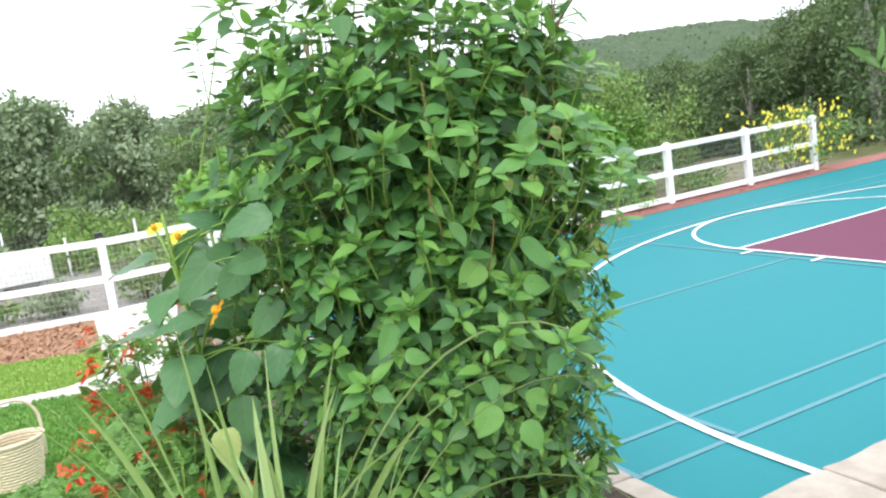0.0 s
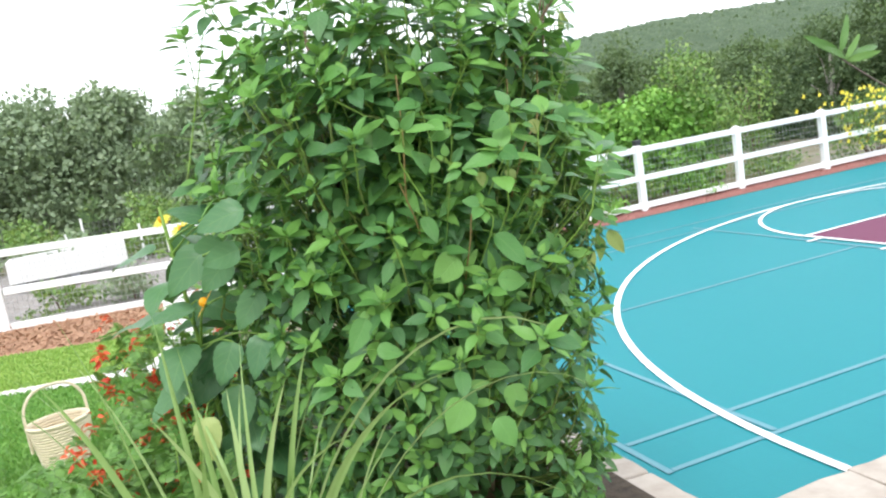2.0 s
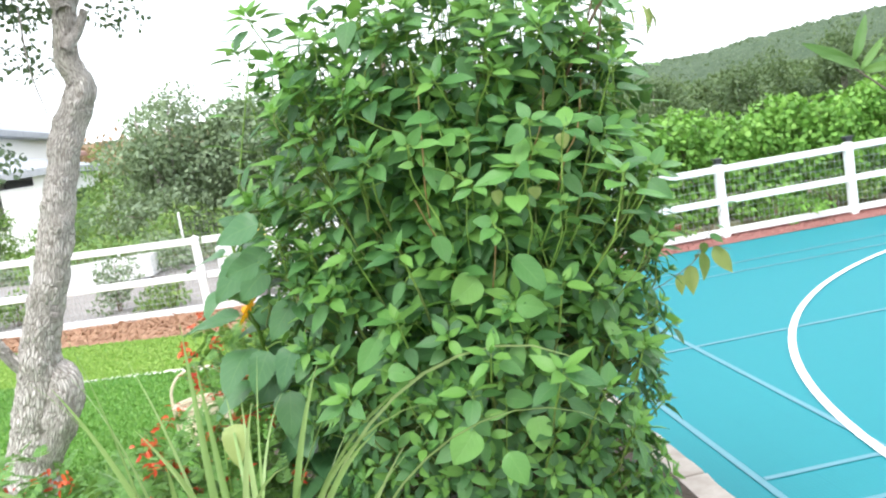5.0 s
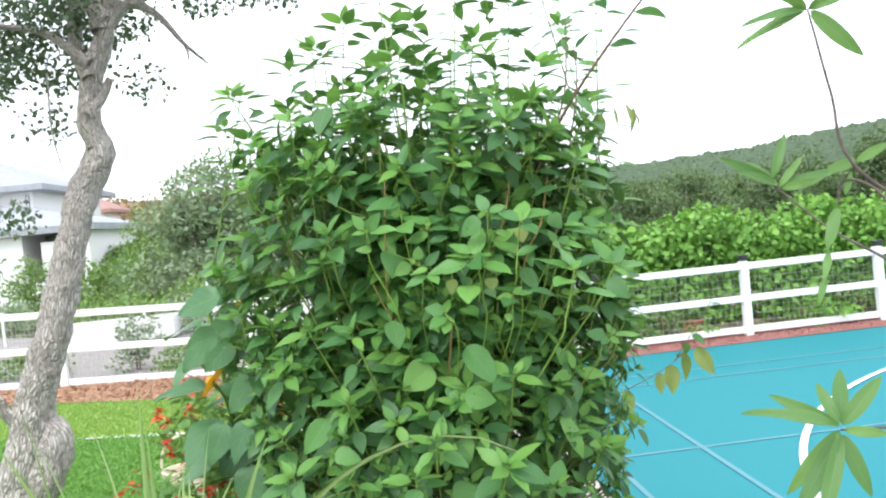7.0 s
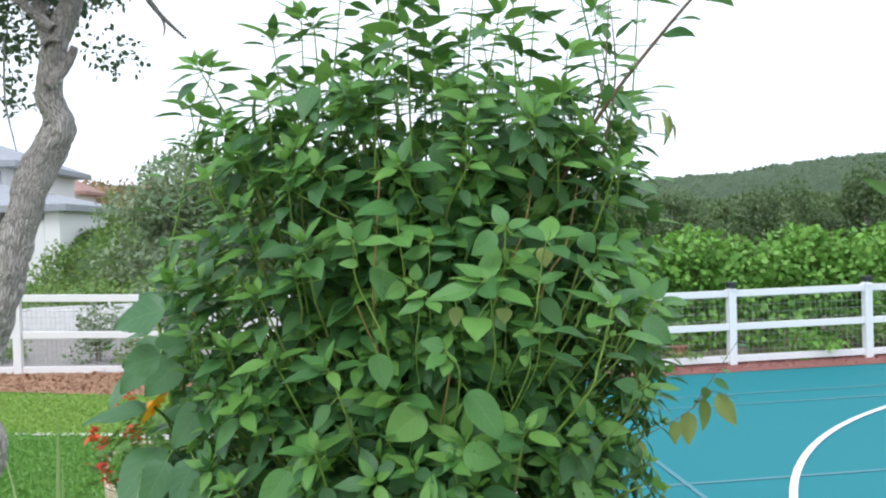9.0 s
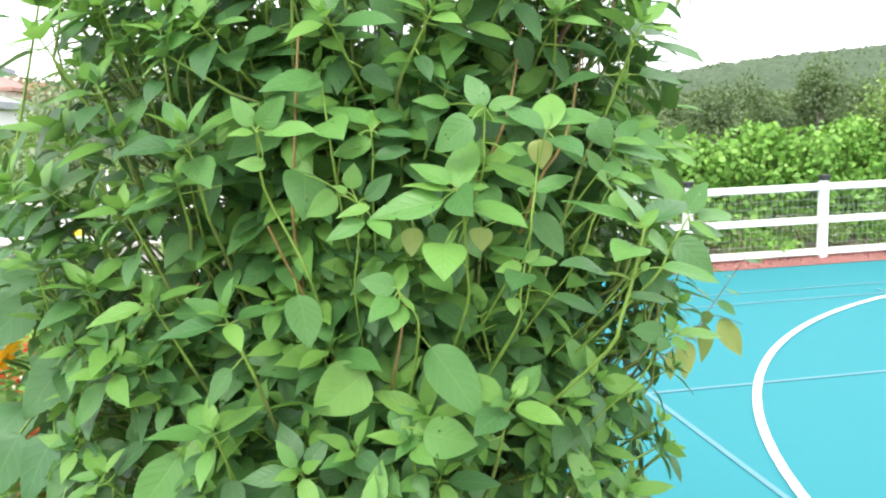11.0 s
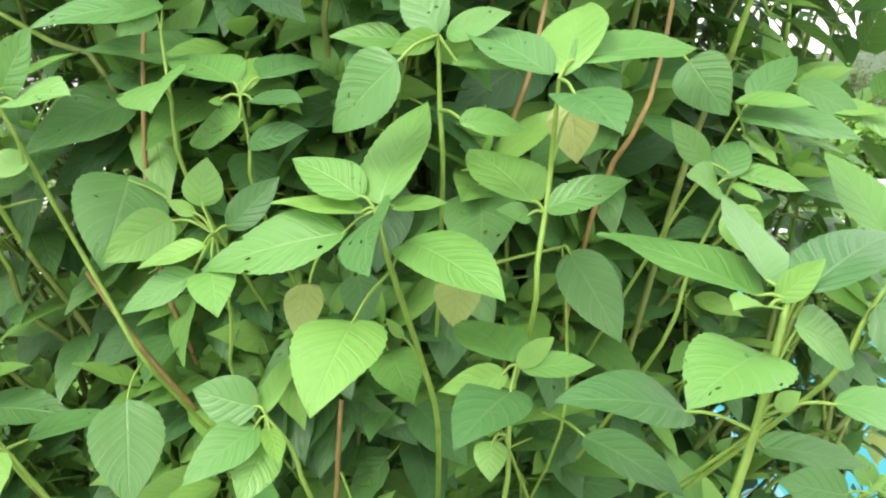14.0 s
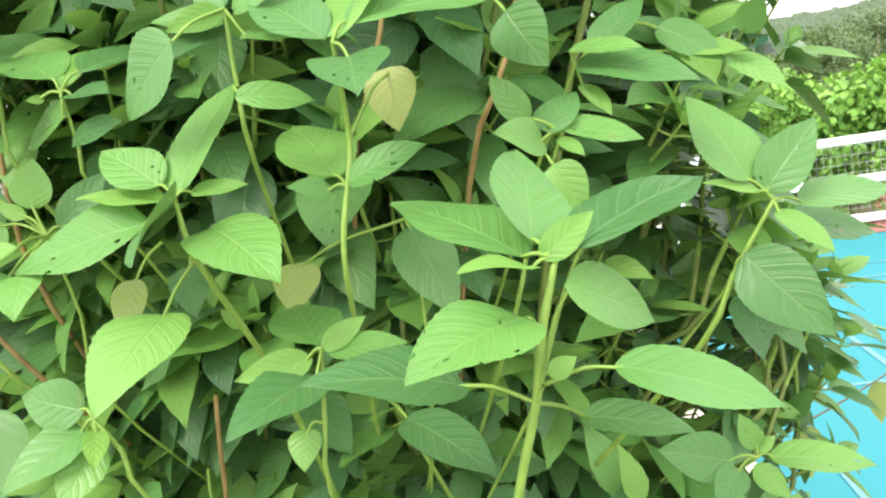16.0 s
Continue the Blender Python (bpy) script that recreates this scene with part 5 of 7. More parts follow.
# oaks behind the gravel plot; distance haze is painted into their leaf colour
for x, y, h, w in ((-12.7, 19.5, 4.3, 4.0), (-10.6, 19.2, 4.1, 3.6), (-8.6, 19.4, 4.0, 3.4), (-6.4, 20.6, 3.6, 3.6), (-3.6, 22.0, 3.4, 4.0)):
    tree("oak_tree", x, y, garden_z(x, y), h, w, M_HAZE_WOODS, "rounded oak behind the garden plot, leaf colour paled for haze", rng, 12500, 0.135, 0.06)
# wooded hills and scrub, as closed canopies
def hill_height(x, y, u, v):
    rise = np.interp(u, [28, 40, 45, 52, 60, 64, 70, 78, 90, 105, 140], [2.3, 2.5, 3.1, 3.25, 2.9, 2.4, 2.15, 2.0, 2.4, 2.9, 3.0])
    back = 0.45 + 0.55 * smoothstep(72, 200, v)
    front = smoothstep(72, 82, v)
    return (front - 1) * 2.5 + 2.0 + math.tan(radians(rise)) * v * back + (0.9 * noise.noise((x * 0.16, y * 0.16, 2.0)) + 1.0 * noise.noise((x * 0.42, y * 0.42, 5.0))) * (0.6 + v / 300)


canopy("hillside_woods", np.linspace(28, 140, 420), 72 + 230 * np.linspace(0, 1, 80) ** 1.4, lambda a, r: (-8 + r * math.cos(radians(a)), -2 + r * math.sin(radians(a))), hill_height,
       M_FARCANOPY, "hazy green wooded hillside in the distance", M_HAZY, 0.0045, 150000, rng)


def belt_height(x, y, u, v):
    edge = smoothstep(0, 0.16, v) * 1.0
    top = 1.75 + 0.5 * noise.noise((x * 0.35, y * 0.35, 1.0)) + 0.35 * noise.noise((x * 0.9, y * 0.9, 3.0)) + 0.9 * smoothstep(0.2, 1.0, v)
    return -0.1 + edge * top


canopy("scrub_belt", np.linspace(-9, 34, 170), np.linspace(0, 1, 34), lambda u, v: (u, 22 + 22 * v + 0.8 * math.sin(u * 0.9)), belt_height,
       M_DARKCANOPY, "belt of green scrub beyond the hedge", M_DARKWOOD, 0.0052, 42000, rng)


def wood_height(x, y, u, v):
    tall = np.interp((x + 9.4) / (y + 3.2), [0.6, 0.97, 1.085, 1.163, 1.25, 1.5], [2.0, 2.3, 2.5, 2.8, 3.7, 4.8])
    return -0.1 + smoothstep(0, 0.22, v) * (tall * 0.85 + 0.4 * noise.noise((x * 0.5, y * 0.5, 4.0)) + 0.35 * noise.noise((x * 1.3, y * 1.3, 7.0))) + 0.12 * tall * smoothstep(0.2, 0.8, v)


canopy("woodland_edge", np.linspace(2.6, 30, 150), np.linspace(0, 1, 30), lambda u, v: (u, 11.0 + 9 * v + 0.5 * math.sin(u * 1.3) + max(0.0, (8 - u) * 0.45)), wood_height,
       M_DARKCANOPY, "dark scrubby woodland behind the court", M_DARKWOOD, 0.0060, 46000, rng)

# ------------------------------------------------------------------ twigs of the shrub that stand out
def twig_with_leaves(name, points, radii, leaves, rng, material=M_LEAF, shape=HERO, size=0.07, parent=None, hang=0.5):
    """A bare twig under a plant, with single leaves along it."""
    line = smooth_line(points, 8)
    tw = tube(name, points, radii, M_TWIG, parent, 7, 8)
    data = leaf_mesh_data("leaf", shape, material)
    for i in range(leaves):
        f = 0.15 + 0.85 * (i + 0.3 * rng.random()) / leaves
        p = line[min(len(line) - 1, int(f * (len(line) - 1)))]
        t = (line[-1] - line[0]).normalized()
        w = rng.random() * 2 * math.pi
        u = t.cross(Vector((0, 0, 1))).normalized()
        d = (u * math.cos(w) + Vector((0, 0, 1)) * math.sin(w) * 0.5 + t * 0.5 - Vector((0, 0, hang * (0.3 + 0.7 * rng.random())))).normalized()
        n = Vector((0.2 * rng.normal(), 0.2 * rng.normal(), 1))
        rot = leaf_frames(np.array([tuple(d)]), np.array([tuple(n)]))[0]
        s = size * (0.7 + 0.6 * rng.random())
        ob = new("leaf", data)
        ob.parent = tw
        ob.matrix_basis = Matrix([list(rot[r] * s) + [p[r] + d[r] * 0.006] for r in range(3)] + [[0, 0, 0, 1]])
    return tw


rng = np.random.default_rng(77)
B = Vector((CX, CY, BASE))
for pts, rad, leaves, mat, size, hang in (
        ([(-8.05, -0.80, 1.95), (-7.90, -1.00, 2.28), (-7.76, -1.10, 2.48), (-7.61, -1.28, 2.67)], [0.006, 0.005, 0.004, 0.002], 10, M_LEAF, 0.085, 0.5),
        ([(-7.90, -1.00, 2.28), (-7.86, -1.00, 2.40), (-7.84, -0.99, 2.58)], [0.003, 0.0025, 0.0012], 7, M_LEAF, 0.055, 0.3),
        ([(-7.86, -0.95, 2.20), (-7.80, -0.90, 2.42), (-7.80, -0.88, 2.60)], [0.003, 0.0025, 0.0012], 7, M_LEAF, 0.06, 0.3),
        ([(-7.80, -0.62, 2.22), (-7.66, -0.55, 2.36), (-7.53, -0.52, 2.39), (-7.50, -0.52, 2.33)], [0.003, 0.002, 0.0015, 0.001], 7, M_YELLOWING, 0.075, 5.0),
        ([(-7.75, -0.45, 1.36), (-7.49, -0.32, 1.41), (-7.36, -0.26, 1.45), (-7.29, -0.25, 1.50), (-7.20, -0.25, 1.47)], [0.0022, 0.0017, 0.0015, 0.0013, 0.001], 5, M_YELLOWING, 0.095, 6.0),
        ([(-7.36, -0.26, 1.45), (-7.27, -0.25, 1.56), (-7.18, -0.25, 1.68)], [0.0016, 0.0013, 0.001], 6, M_LEAF, 0.055, 1.2)):
    tw = twig_with_leaves("twig", [Vector(p) - B for p in pts], rad, leaves, rng, mat, HERO, size, shrub, hang)


# ------------------------------------------------------------------ sunflower plants, red flowers, long grass beside the shrub
LOBED = leaf_shape(0.40, 16, 0.42, 0.85, 0.22, 0.30, 0.04, 0.025)


def flower_head(parent, at, face, size, material, petals=14):
    """A daisy-like head: each petal and the disc."""
    hd = tube("flower_disc", [Vector(at), Vector(at) + Vector(face) * 0.012, Vector(at) + Vector(face) * 0.02], [size * 0.30, size * 0.32, size * 0.16], M_ORANGE, parent, 10, 2, "orange flower disc")
    data = leaf_mesh_data("petal", leaf_shape(0.17, 5, 0.4, 0.45, 0.2, 0.15), material)
    f = Vector(face).normalized()
    u = f.cross(Vector((0.1, 0.2, 1))).normalized()
    v = f.cross(u)
    for i in range(petals):
        w = 2 * math.pi * i / petals
        d = u * math.cos(w) + v * math.sin(w) + f * 0.15
        rot = leaf_frames(np.array([tuple(d)]), np.array([tuple(f)]))[0]
        ob = new("petal", data)
        ob.parent = hd
        p = Vector(at) + (u * math.cos(w) + v * math.sin(w)) * size * 0.24
        ob.matrix_basis = Matrix([list(rot[r] * size) + [p[r]] for r in range(3)] + [[0, 0, 0, 1]])


def sunflower_plant(x, y, height, heads, rng, leaves=18, node=None, blades=()):
    z = ground_z(x, y)
    ob = thing("sunflower_plant", (x, y, z), "tall orange-flowered plant with large drooping blue-green leaves", "flower plant", "sunflower plants beside the shrub")
    lean = Vector((0.08 * rng.normal(), 0.08 * rng.normal(), 0))
    main = [Vector((0, 0, -0.03)), Vector((0, 0, height * 0.5)) + lean, Vector((0, 0, height)) + lean * 2]
    tube("stem", main, [0.013, 0.010, 0.005], M_STEM, ob, 8, 5)
    data = leaf_mesh_data("leaf", LOBED, M_BROAD)
    for i in range(leaves):
        f = 0.25 + 0.7 * i / leaves
        p = main[0].lerp(main[2], f)
        w = i * 2.4 + 0.4 * rng.normal()
        d = Vector((math.cos(w), math.sin(w), 0.15 - 0.75 * rng.random()))
        n = Vector((math.cos(w) * 0.5, math.sin(w) * 0.5, 1)) + Vector((rng.normal(), rng.normal(), 0)) * 0.2
        q = p + Vector((math.cos(w), math.sin(w), 0.3)) * 0.07
        tube("stalk", [p, p.lerp(q, 0.6) + Vector((0, 0, 0.012)), q], [0.003, 0.0026, 0.002], M_STEM, ob, 5, 2)
        rot = leaf_frames(np.array([tuple(d)]), np.array([tuple(n)]))[0]
        s = (0.20 - 0.06 * f) * (0.8 + 0.4 * rng.random())
        lf = new("leaf", data)
        lf.parent = ob
        lf.matrix_basis = Matrix([list(rot[r] * s) + [q[r]] for r in range(3)] + [[0, 0, 0, 1]])
    young = leaf_mesh_data("leaf", LOBED, M_YELLOWING)
    for ax, ay, az, bx, by, bz, nx, ny, nz, ratio, kind in blades:
        foot, tip = (Vector(node) + Vector(p) / 100 - Vector((x, y, z)) for p in ((ax, ay, az), (bx, by, bz)))
        d, n = (tip - foot).normalized(), Vector((nx, ny, nz)).normalized()
        rot = leaf_frames(np.array([tuple(d + n * 0.30)]), np.array([tuple(n)]))[0]
        lf = new("leaf", young if kind == 4 else data)
        lf.parent = ob
        size = (tip - foot).length / math.hypot(1, 0.30)
        lf.matrix_basis = Matrix([list(rot[r] * size * np.array((1, 0.9 * ratio / 0.80, 1))) + [foot[r]] for r in range(3)] + [[0, 0, 0, 1]])
        joint = main[0].lerp(main[2], min(0.95, max(0.2, (foot.z - 0.1) / height)))
        tube("stalk", [joint, joint.lerp(foot, 0.6) + Vector((0, 0, 0.02)), foot], [0.004, 0.003, 0.0022], M_STEM, ob, 5, 3)
    for hx, hy, hz, face, size, mat in heads:
        tip = Vector((hx - x, hy - y, hz - z))
        b = main[0].lerp(main[2], min(0.95, (tip.z - 0.2) / height))
        tube("flower_stalk", [b, b.lerp(tip, 0.5) + Vector((0, 0, 0.03)), tip], [0.005, 0.004, 0.0045], M_STEM, ob, 6, 4)
        flower_head(ob, tip, Vector(face).normalized(), size, mat)
    return ob


rng = np.random.default_rng(5)
LEAVES_UPPER = [
    (2.8, 1.4, 16.0, -10.0, 3.3, 3.4, -0.42, -0.86, 0.29, 0.7, 2),
    (-3.6, 1.6, -1.3, -19.7, 3.4, -4.2, -0.2, -0.27, 0.94, 0.7, 2),
    (4.1, 30.3, -22.4, -7.3, 29.8, -38.6, -0.22, -0.96, 0.19, 0.78, 2),
    (6.1, -1.1, 23.5, -5.4, 7.7, 28.1, -0.06, -0.52, 0.85, 0.7, 2),
    (10.4, -35.7, 27.9, -1.9, -30.3, 23.9, -0.48, -0.74, 0.47, 0.7, 2),
    (7.2, -8.4, 12.7, -1.4, -7.8, 4.5, -0.21, -0.97, 0.15, 0.82, 2),
    (13.7, -13.4, 2.8, 5.6, -13.5, -7.5, -0.28, -0.93, 0.22, 0.7, 2)]
LEAVES_LOWER = [
    (11.8, -19.0, -8.9, 6.5, -20.7, -20.6, -0.48, -0.81, 0.34, 0.7, 2),
    (3.8, -10.9, -10.7, -2.2, -12.2, -22.3, -0.22, -0.95, 0.22, 0.74, 2),
    (8.1, -1.1, 16.8, -3.4, 3.8, 11.8, -0.41, -0.91, 0.04, 0.74, 2),
    (-8.3, -18.0, -28.1, -8.8, -22.1, -39.6, -0.13, -0.93, 0.33, 0.72, 4),
    (5.5, 30.5, 18.7, -6.1, 32.8, 11.7, -0.23, -0.97, 0.07, 0.79, 2),
    (7.9, -31.8, 17.6, -1.6, -26.4, 14.7, -0.5, -0.86, 0.06, 0.72, 2),
    (5.5, 16.7, -31.1, 3.5, 12.8, -46.3, -0.19, -0.94, 0.27, 0.78, 2)]
sunflower_plant(-8.88, -0.22, 1.50, [(-8.952, -0.72, 1.648, (-0.75, 0.15, 0.55), 0.046, M_ORANGE), (-8.935, -0.20, 1.825, (-0.3, -0.5, 0.8), 0.036, M_YELLOW), (-8.99, -0.10, 1.86, (-0.4, -0.4, 0.8), 0.030, M_YELLOW)], rng, 24, (-8.946, -0.704, 1.644), LEAVES_UPPER + LEAVES_LOWER)
sunflower_plant(-8.78, -0.10, 1.35, [], rng, 16)
sunflower_plant(-8.84, -0.46, 1.42, [], rng, 34)
sunflower_plant(-8.72, 0.18, 1.25, [], rng, 13)


def feathery(rng, lo, hi, count, parent, size):
    """Fern-like sprays: stalks with rows of small leaflets."""
    at, d, n, s = [], [], [], []
    for i in range(count):
        p = Vector([lo[k] + (hi[k] - lo[k]) * rng.random() for k in range(3)])
        w = 2 * math.pi * rng.random()
        t = Vector((math.cos(w), math.sin(w), 0.5 + 0.5 * rng.normal())).normalized()
        u = t.cross(Vector((0, 0, 1))).normalized()
        up = u.cross(t)
        for j in range(8):
            for sg in (-1, 1):
                q = p + t * (0.014 * j) * (size / 0.03) * 0.8
                at.append(tuple(q))
                d.append(tuple(u * sg + t * 0.7))
                n.append(tuple(up + Vector((rng.normal(), rng.normal(), rng.normal())) * 0.25))
                s.append(size * (1.1 - 0.09 * j))
    return np.array(at), np.array(d), np.array(n), np.array(s)


def red_flower_plant(x, y, w, h, rng, sprays, blooms, label="bushy plant with feathery leaves and red trumpet flowers"):
    z = ground_z(x, y)
    ob = thing("flower_bush", (x, y, z), label, "flower bush", "red flower bushes by the shrub")
    at, d, n, s = feathery(rng, (-w / 2, -w / 2, h * 0.25), (w / 2, w / 2, h), sprays, ob, 0.034)
    keep = (at[:, 0] / w * 2) ** 2 + (at[:, 1] / w * 2) ** 2 < 1.25 - 0.6 * (at[:, 2] / h) ** 3
    scatter("foliage", LITE, at[keep], leaf_frames(d[keep], n[keep]), s[keep], M_REDPLANT, ob)["kind"] = "stuff"
    for i in range(9):
        a = 2 * math.pi * rng.random()
        r = w * 0.42 * rng.random() ** 0.5
        tube("stem", [(0.1 * r * math.cos(a), 0.1 * r * math.sin(a), -0.03), (0.6 * r * math.cos(a), 0.6 * r * math.sin(a), h * 0.5), (r * math.cos(a), r * math.sin(a), h * 0.97)], [0.006, 0.004, 0.002], M_STEM, ob, 5, 3)
    data = leaf_mesh_data("petal", leaf_shape(0.2, 5, 0.35, 0.35, 0.5, 0.35), M_RED)
    for i in range(blooms):
        a = 2 * math.pi * rng.random()
        r = w * 0.5 * rng.random() ** 0.4
        c = Vector((r * math.cos(a), r * math.sin(a), h * (0.62 + 0.38 * rng.random())))
        for j in range(13):
            dd = Vector((rng.normal(), rng.normal(), 0.5 * rng.normal() - 0.1)).normalized()
            rot = leaf_frames(np.array([tuple(dd)]), np.array([tuple(Vector((rng.normal(), rng.normal(), 1)))]))[0]
            pt = new("petal", data)
            pt.parent = ob
            sz = 0.022 + 0.012 * rng.random()
            pt.matrix_basis = Matrix([list(rot[k] * sz) + [c[k] + 0.014 * rng.normal()] for k in range(3)] + [[0, 0, 0, 1]])
    return ob


rng = np.random.default_rng(8)
red_flower_plant(-9.18, -0.42, 0.55, 0.82, rng, 420, 24)
red_flower_plant(-9.55, -0.50, 0.60, 0.74, rng, 520, 12)
red_flower_plant(-9.98, -0.45, 0.62, 0.82, rng, 520, 4)
red_flower_plant(-9.80, 0.05, 0.60, 0.45, rng, 420, 3)
red_flower_plant(-9.08, 0.02, 0.50, 1.08, rng, 420, 26)
red_flower_plant(-9.42, 0.05, 0.50, 0.48, rng, 360, 8)
red_flower_plant(-10.35, -0.50, 0.6, 0.80, rng, 420, 3)
red_flower_plant(-8.75, 0.55, 0.6, 1.05, rng, 260, 8)


def long_grass(x, y, blades):
    """Blades: way it leans, length, first slope, bend, half width."""
    rng = np.random.default_rng(14)
    z = ground_z(x, y)
    ob = thing("grass_clump", (x, y, z), "clump of tall arching pale green grass blades", "grass clump")
    for az, ln, rise, bend, w in blades:
        a = radians(az)
        n = 18
        verts, faces, uvs = [], [], []
        out = Vector((math.cos(a), math.sin(a), 0))
        side = Vector((-math.sin(a), math.cos(a), 0))
        twist = 0.9 * math.cos(a) + 0.25 * rng.normal()
        root = out * 0.05 * rng.random() + Vector((0.05 * rng.normal(), 0.05 * rng.normal(), -0.01))
        ang, p, step = radians(rise), root.copy(), ln / n
        for k in range(n + 1):
            f = k / n
            ww = w * min(1.0, 0.55 + 2 * f) * (1 - f ** 3.5) + 0.0005
            t = out * math.cos(ang) + Vector((0, 0, math.sin(ang)))
            up = side.cross(t)
            s2 = side * math.cos(twist * f + 0.4 * twist) + up * math.sin(twist * f + 0.4 * twist)
            u2 = s2.cross(t)
            verts += [p - s2 * ww + u2 * ww * 0.35, p.copy(), p + s2 * ww + u2 * ww * 0.35]
            uvs += [(f, 0), (f, 0.5), (f, 1)]
            p = p + t * step
            ang -= radians(bend) / n * (0.2 + 2.4 * f * f)
        for k in range(n):
            for j in (0, 1):
                q = k * 3 + j
                faces.append((q, q + 3, q + 4, q + 1))
        mesh_object("blade", verts, faces, M_GRASSBLADE, ob, uvs, True)
    return ob


BROAD = [(150, 1.38, 86, 22, 0.016), (110, 1.20, 87, 12, 0.015), (200, 1.16, 84, 30, 0.017), (60, 1.18, 86, 20, 0.016), (280, 1.10, 86, 30, 0.018), (20, 1.16, 84, 25, 0.015), (170, 1.18, 83, 110, 0.017), (330, 1.12, 83, 55, 0.014),
         (100, 1.28, 85, 15, 0.014), (190, 1.25, 82, 24, 0.015), (250, 1.14, 85, 35, 0.015), (75, 1.06, 88, 10, 0.017), (305, 1.20, 84, 30, 0.013), (140, 1.10, 86, 100, 0.018)]
ARCHING = [(10, 1.62, 82, 150, 0.008), (350, 1.50, 79, 140, 0.008), (320, 1.42, 80, 150, 0.008), (185, 1.45, 74, 80, 0.012), (170, 1.42, 70, 70, 0.010), (215, 1.35, 76, 120, 0.009),
           (45, 1.35, 82, 90, 0.008), (130, 1.40, 81, 80, 0.009), (250, 1.25, 80, 120, 0.008), (195, 1.38, 66, 55, 0.011), (355, 1.72, 84, 160, 0.007)]
FINE = [(25 * i, 0.98 + 0.06 * (i % 7), 74 + 3 * (i % 5), 40 + 15 * (i % 5), 0.006 + 0.001 * (i % 3)) for i in range(14)]
long_grass(-9.02, -1.22, BROAD + ARCHING + FINE)



# ------------------------------------------------------------------ wicker basket on the lawn
def wicker_basket(x, y):
    z = ground_z(x, y) + 0.012
    ob = thing("basket", (x, y, z), "pale woven wicker basket with a tall hoop handle on the lawn", "basket")
    rows = 15
    bh, r0, r1 = 0.24, 0.12, 0.165
    for j in range(rows):
        f = j / (rows - 1)
        rr = r0 + (r1 - r0) * f
        ring = [Vector(((rr + 0.002 * (-1) ** (k + j)) * math.cos(2 * math.pi * k / 36), (rr * 0.8 + 0.002 * (-1) ** (k + j)) * math.sin(2 * math.pi * k / 36), 0.012 + bh * f)) for k in range(37)]
        v, fc, uv = tube_data(ring, [0.0098] * 37, 5, False)
        mesh_object("wicker_ring", v, fc, M_WICKER, ob, uv, True)
    for k in range(18):
        w = 2 * math.pi * k / 18
        tube("stake", [(r0 * math.cos(w), r0 * 0.8 * math.sin(w), 0), (r1 * math.cos(w), r1 * 0.8 * math.sin(w), bh + 0.015)], [0.005, 0.005], M_WICKER, ob, 5, 2)
    bm = bmesh.new()
    bmesh.ops.create_cone(bm, cap_ends=True, segments=28, radius1=r0, radius2=r0 + 0.004, depth=0.02, matrix=Matrix.Translation((0, 0, 0.012)) @ Matrix.Diagonal((1, 0.8, 1, 1)))
    part("base", bm, M_WICKER, ob)
    rim = [Vector((r1 * 1.02 * math.cos(2 * math.pi * k / 36), r1 * 0.82 * math.sin(2 * math.pi * k / 36), bh + 0.022)) for k in range(37)]
    v, fc, uv = tube_data(rim, [0.011] * 37, 6, False)
    mesh_object("rim", v, fc, M_WICKER, ob, uv, True)
    hoop = [(-r1, 0, 0.12), (-r1 * 1.02, 0, bh), (-r1 * 0.98, 0, bh + 0.13), (-r1 * 0.6, 0, bh + 0.215), (0, 0, bh + 0.235), (r1 * 0.6, 0, bh + 0.215), (r1 * 0.98, 0, bh + 0.13), (r1 * 1.02, 0, bh), (r1, 0, 0.12)]
    tube("handle", hoop, [0.009] * 9, M_WICKER, ob, 7, 5)
    ob.rotation_euler.z = radians(18)
    return ob


wicker_basket(-9.66, 1.95)


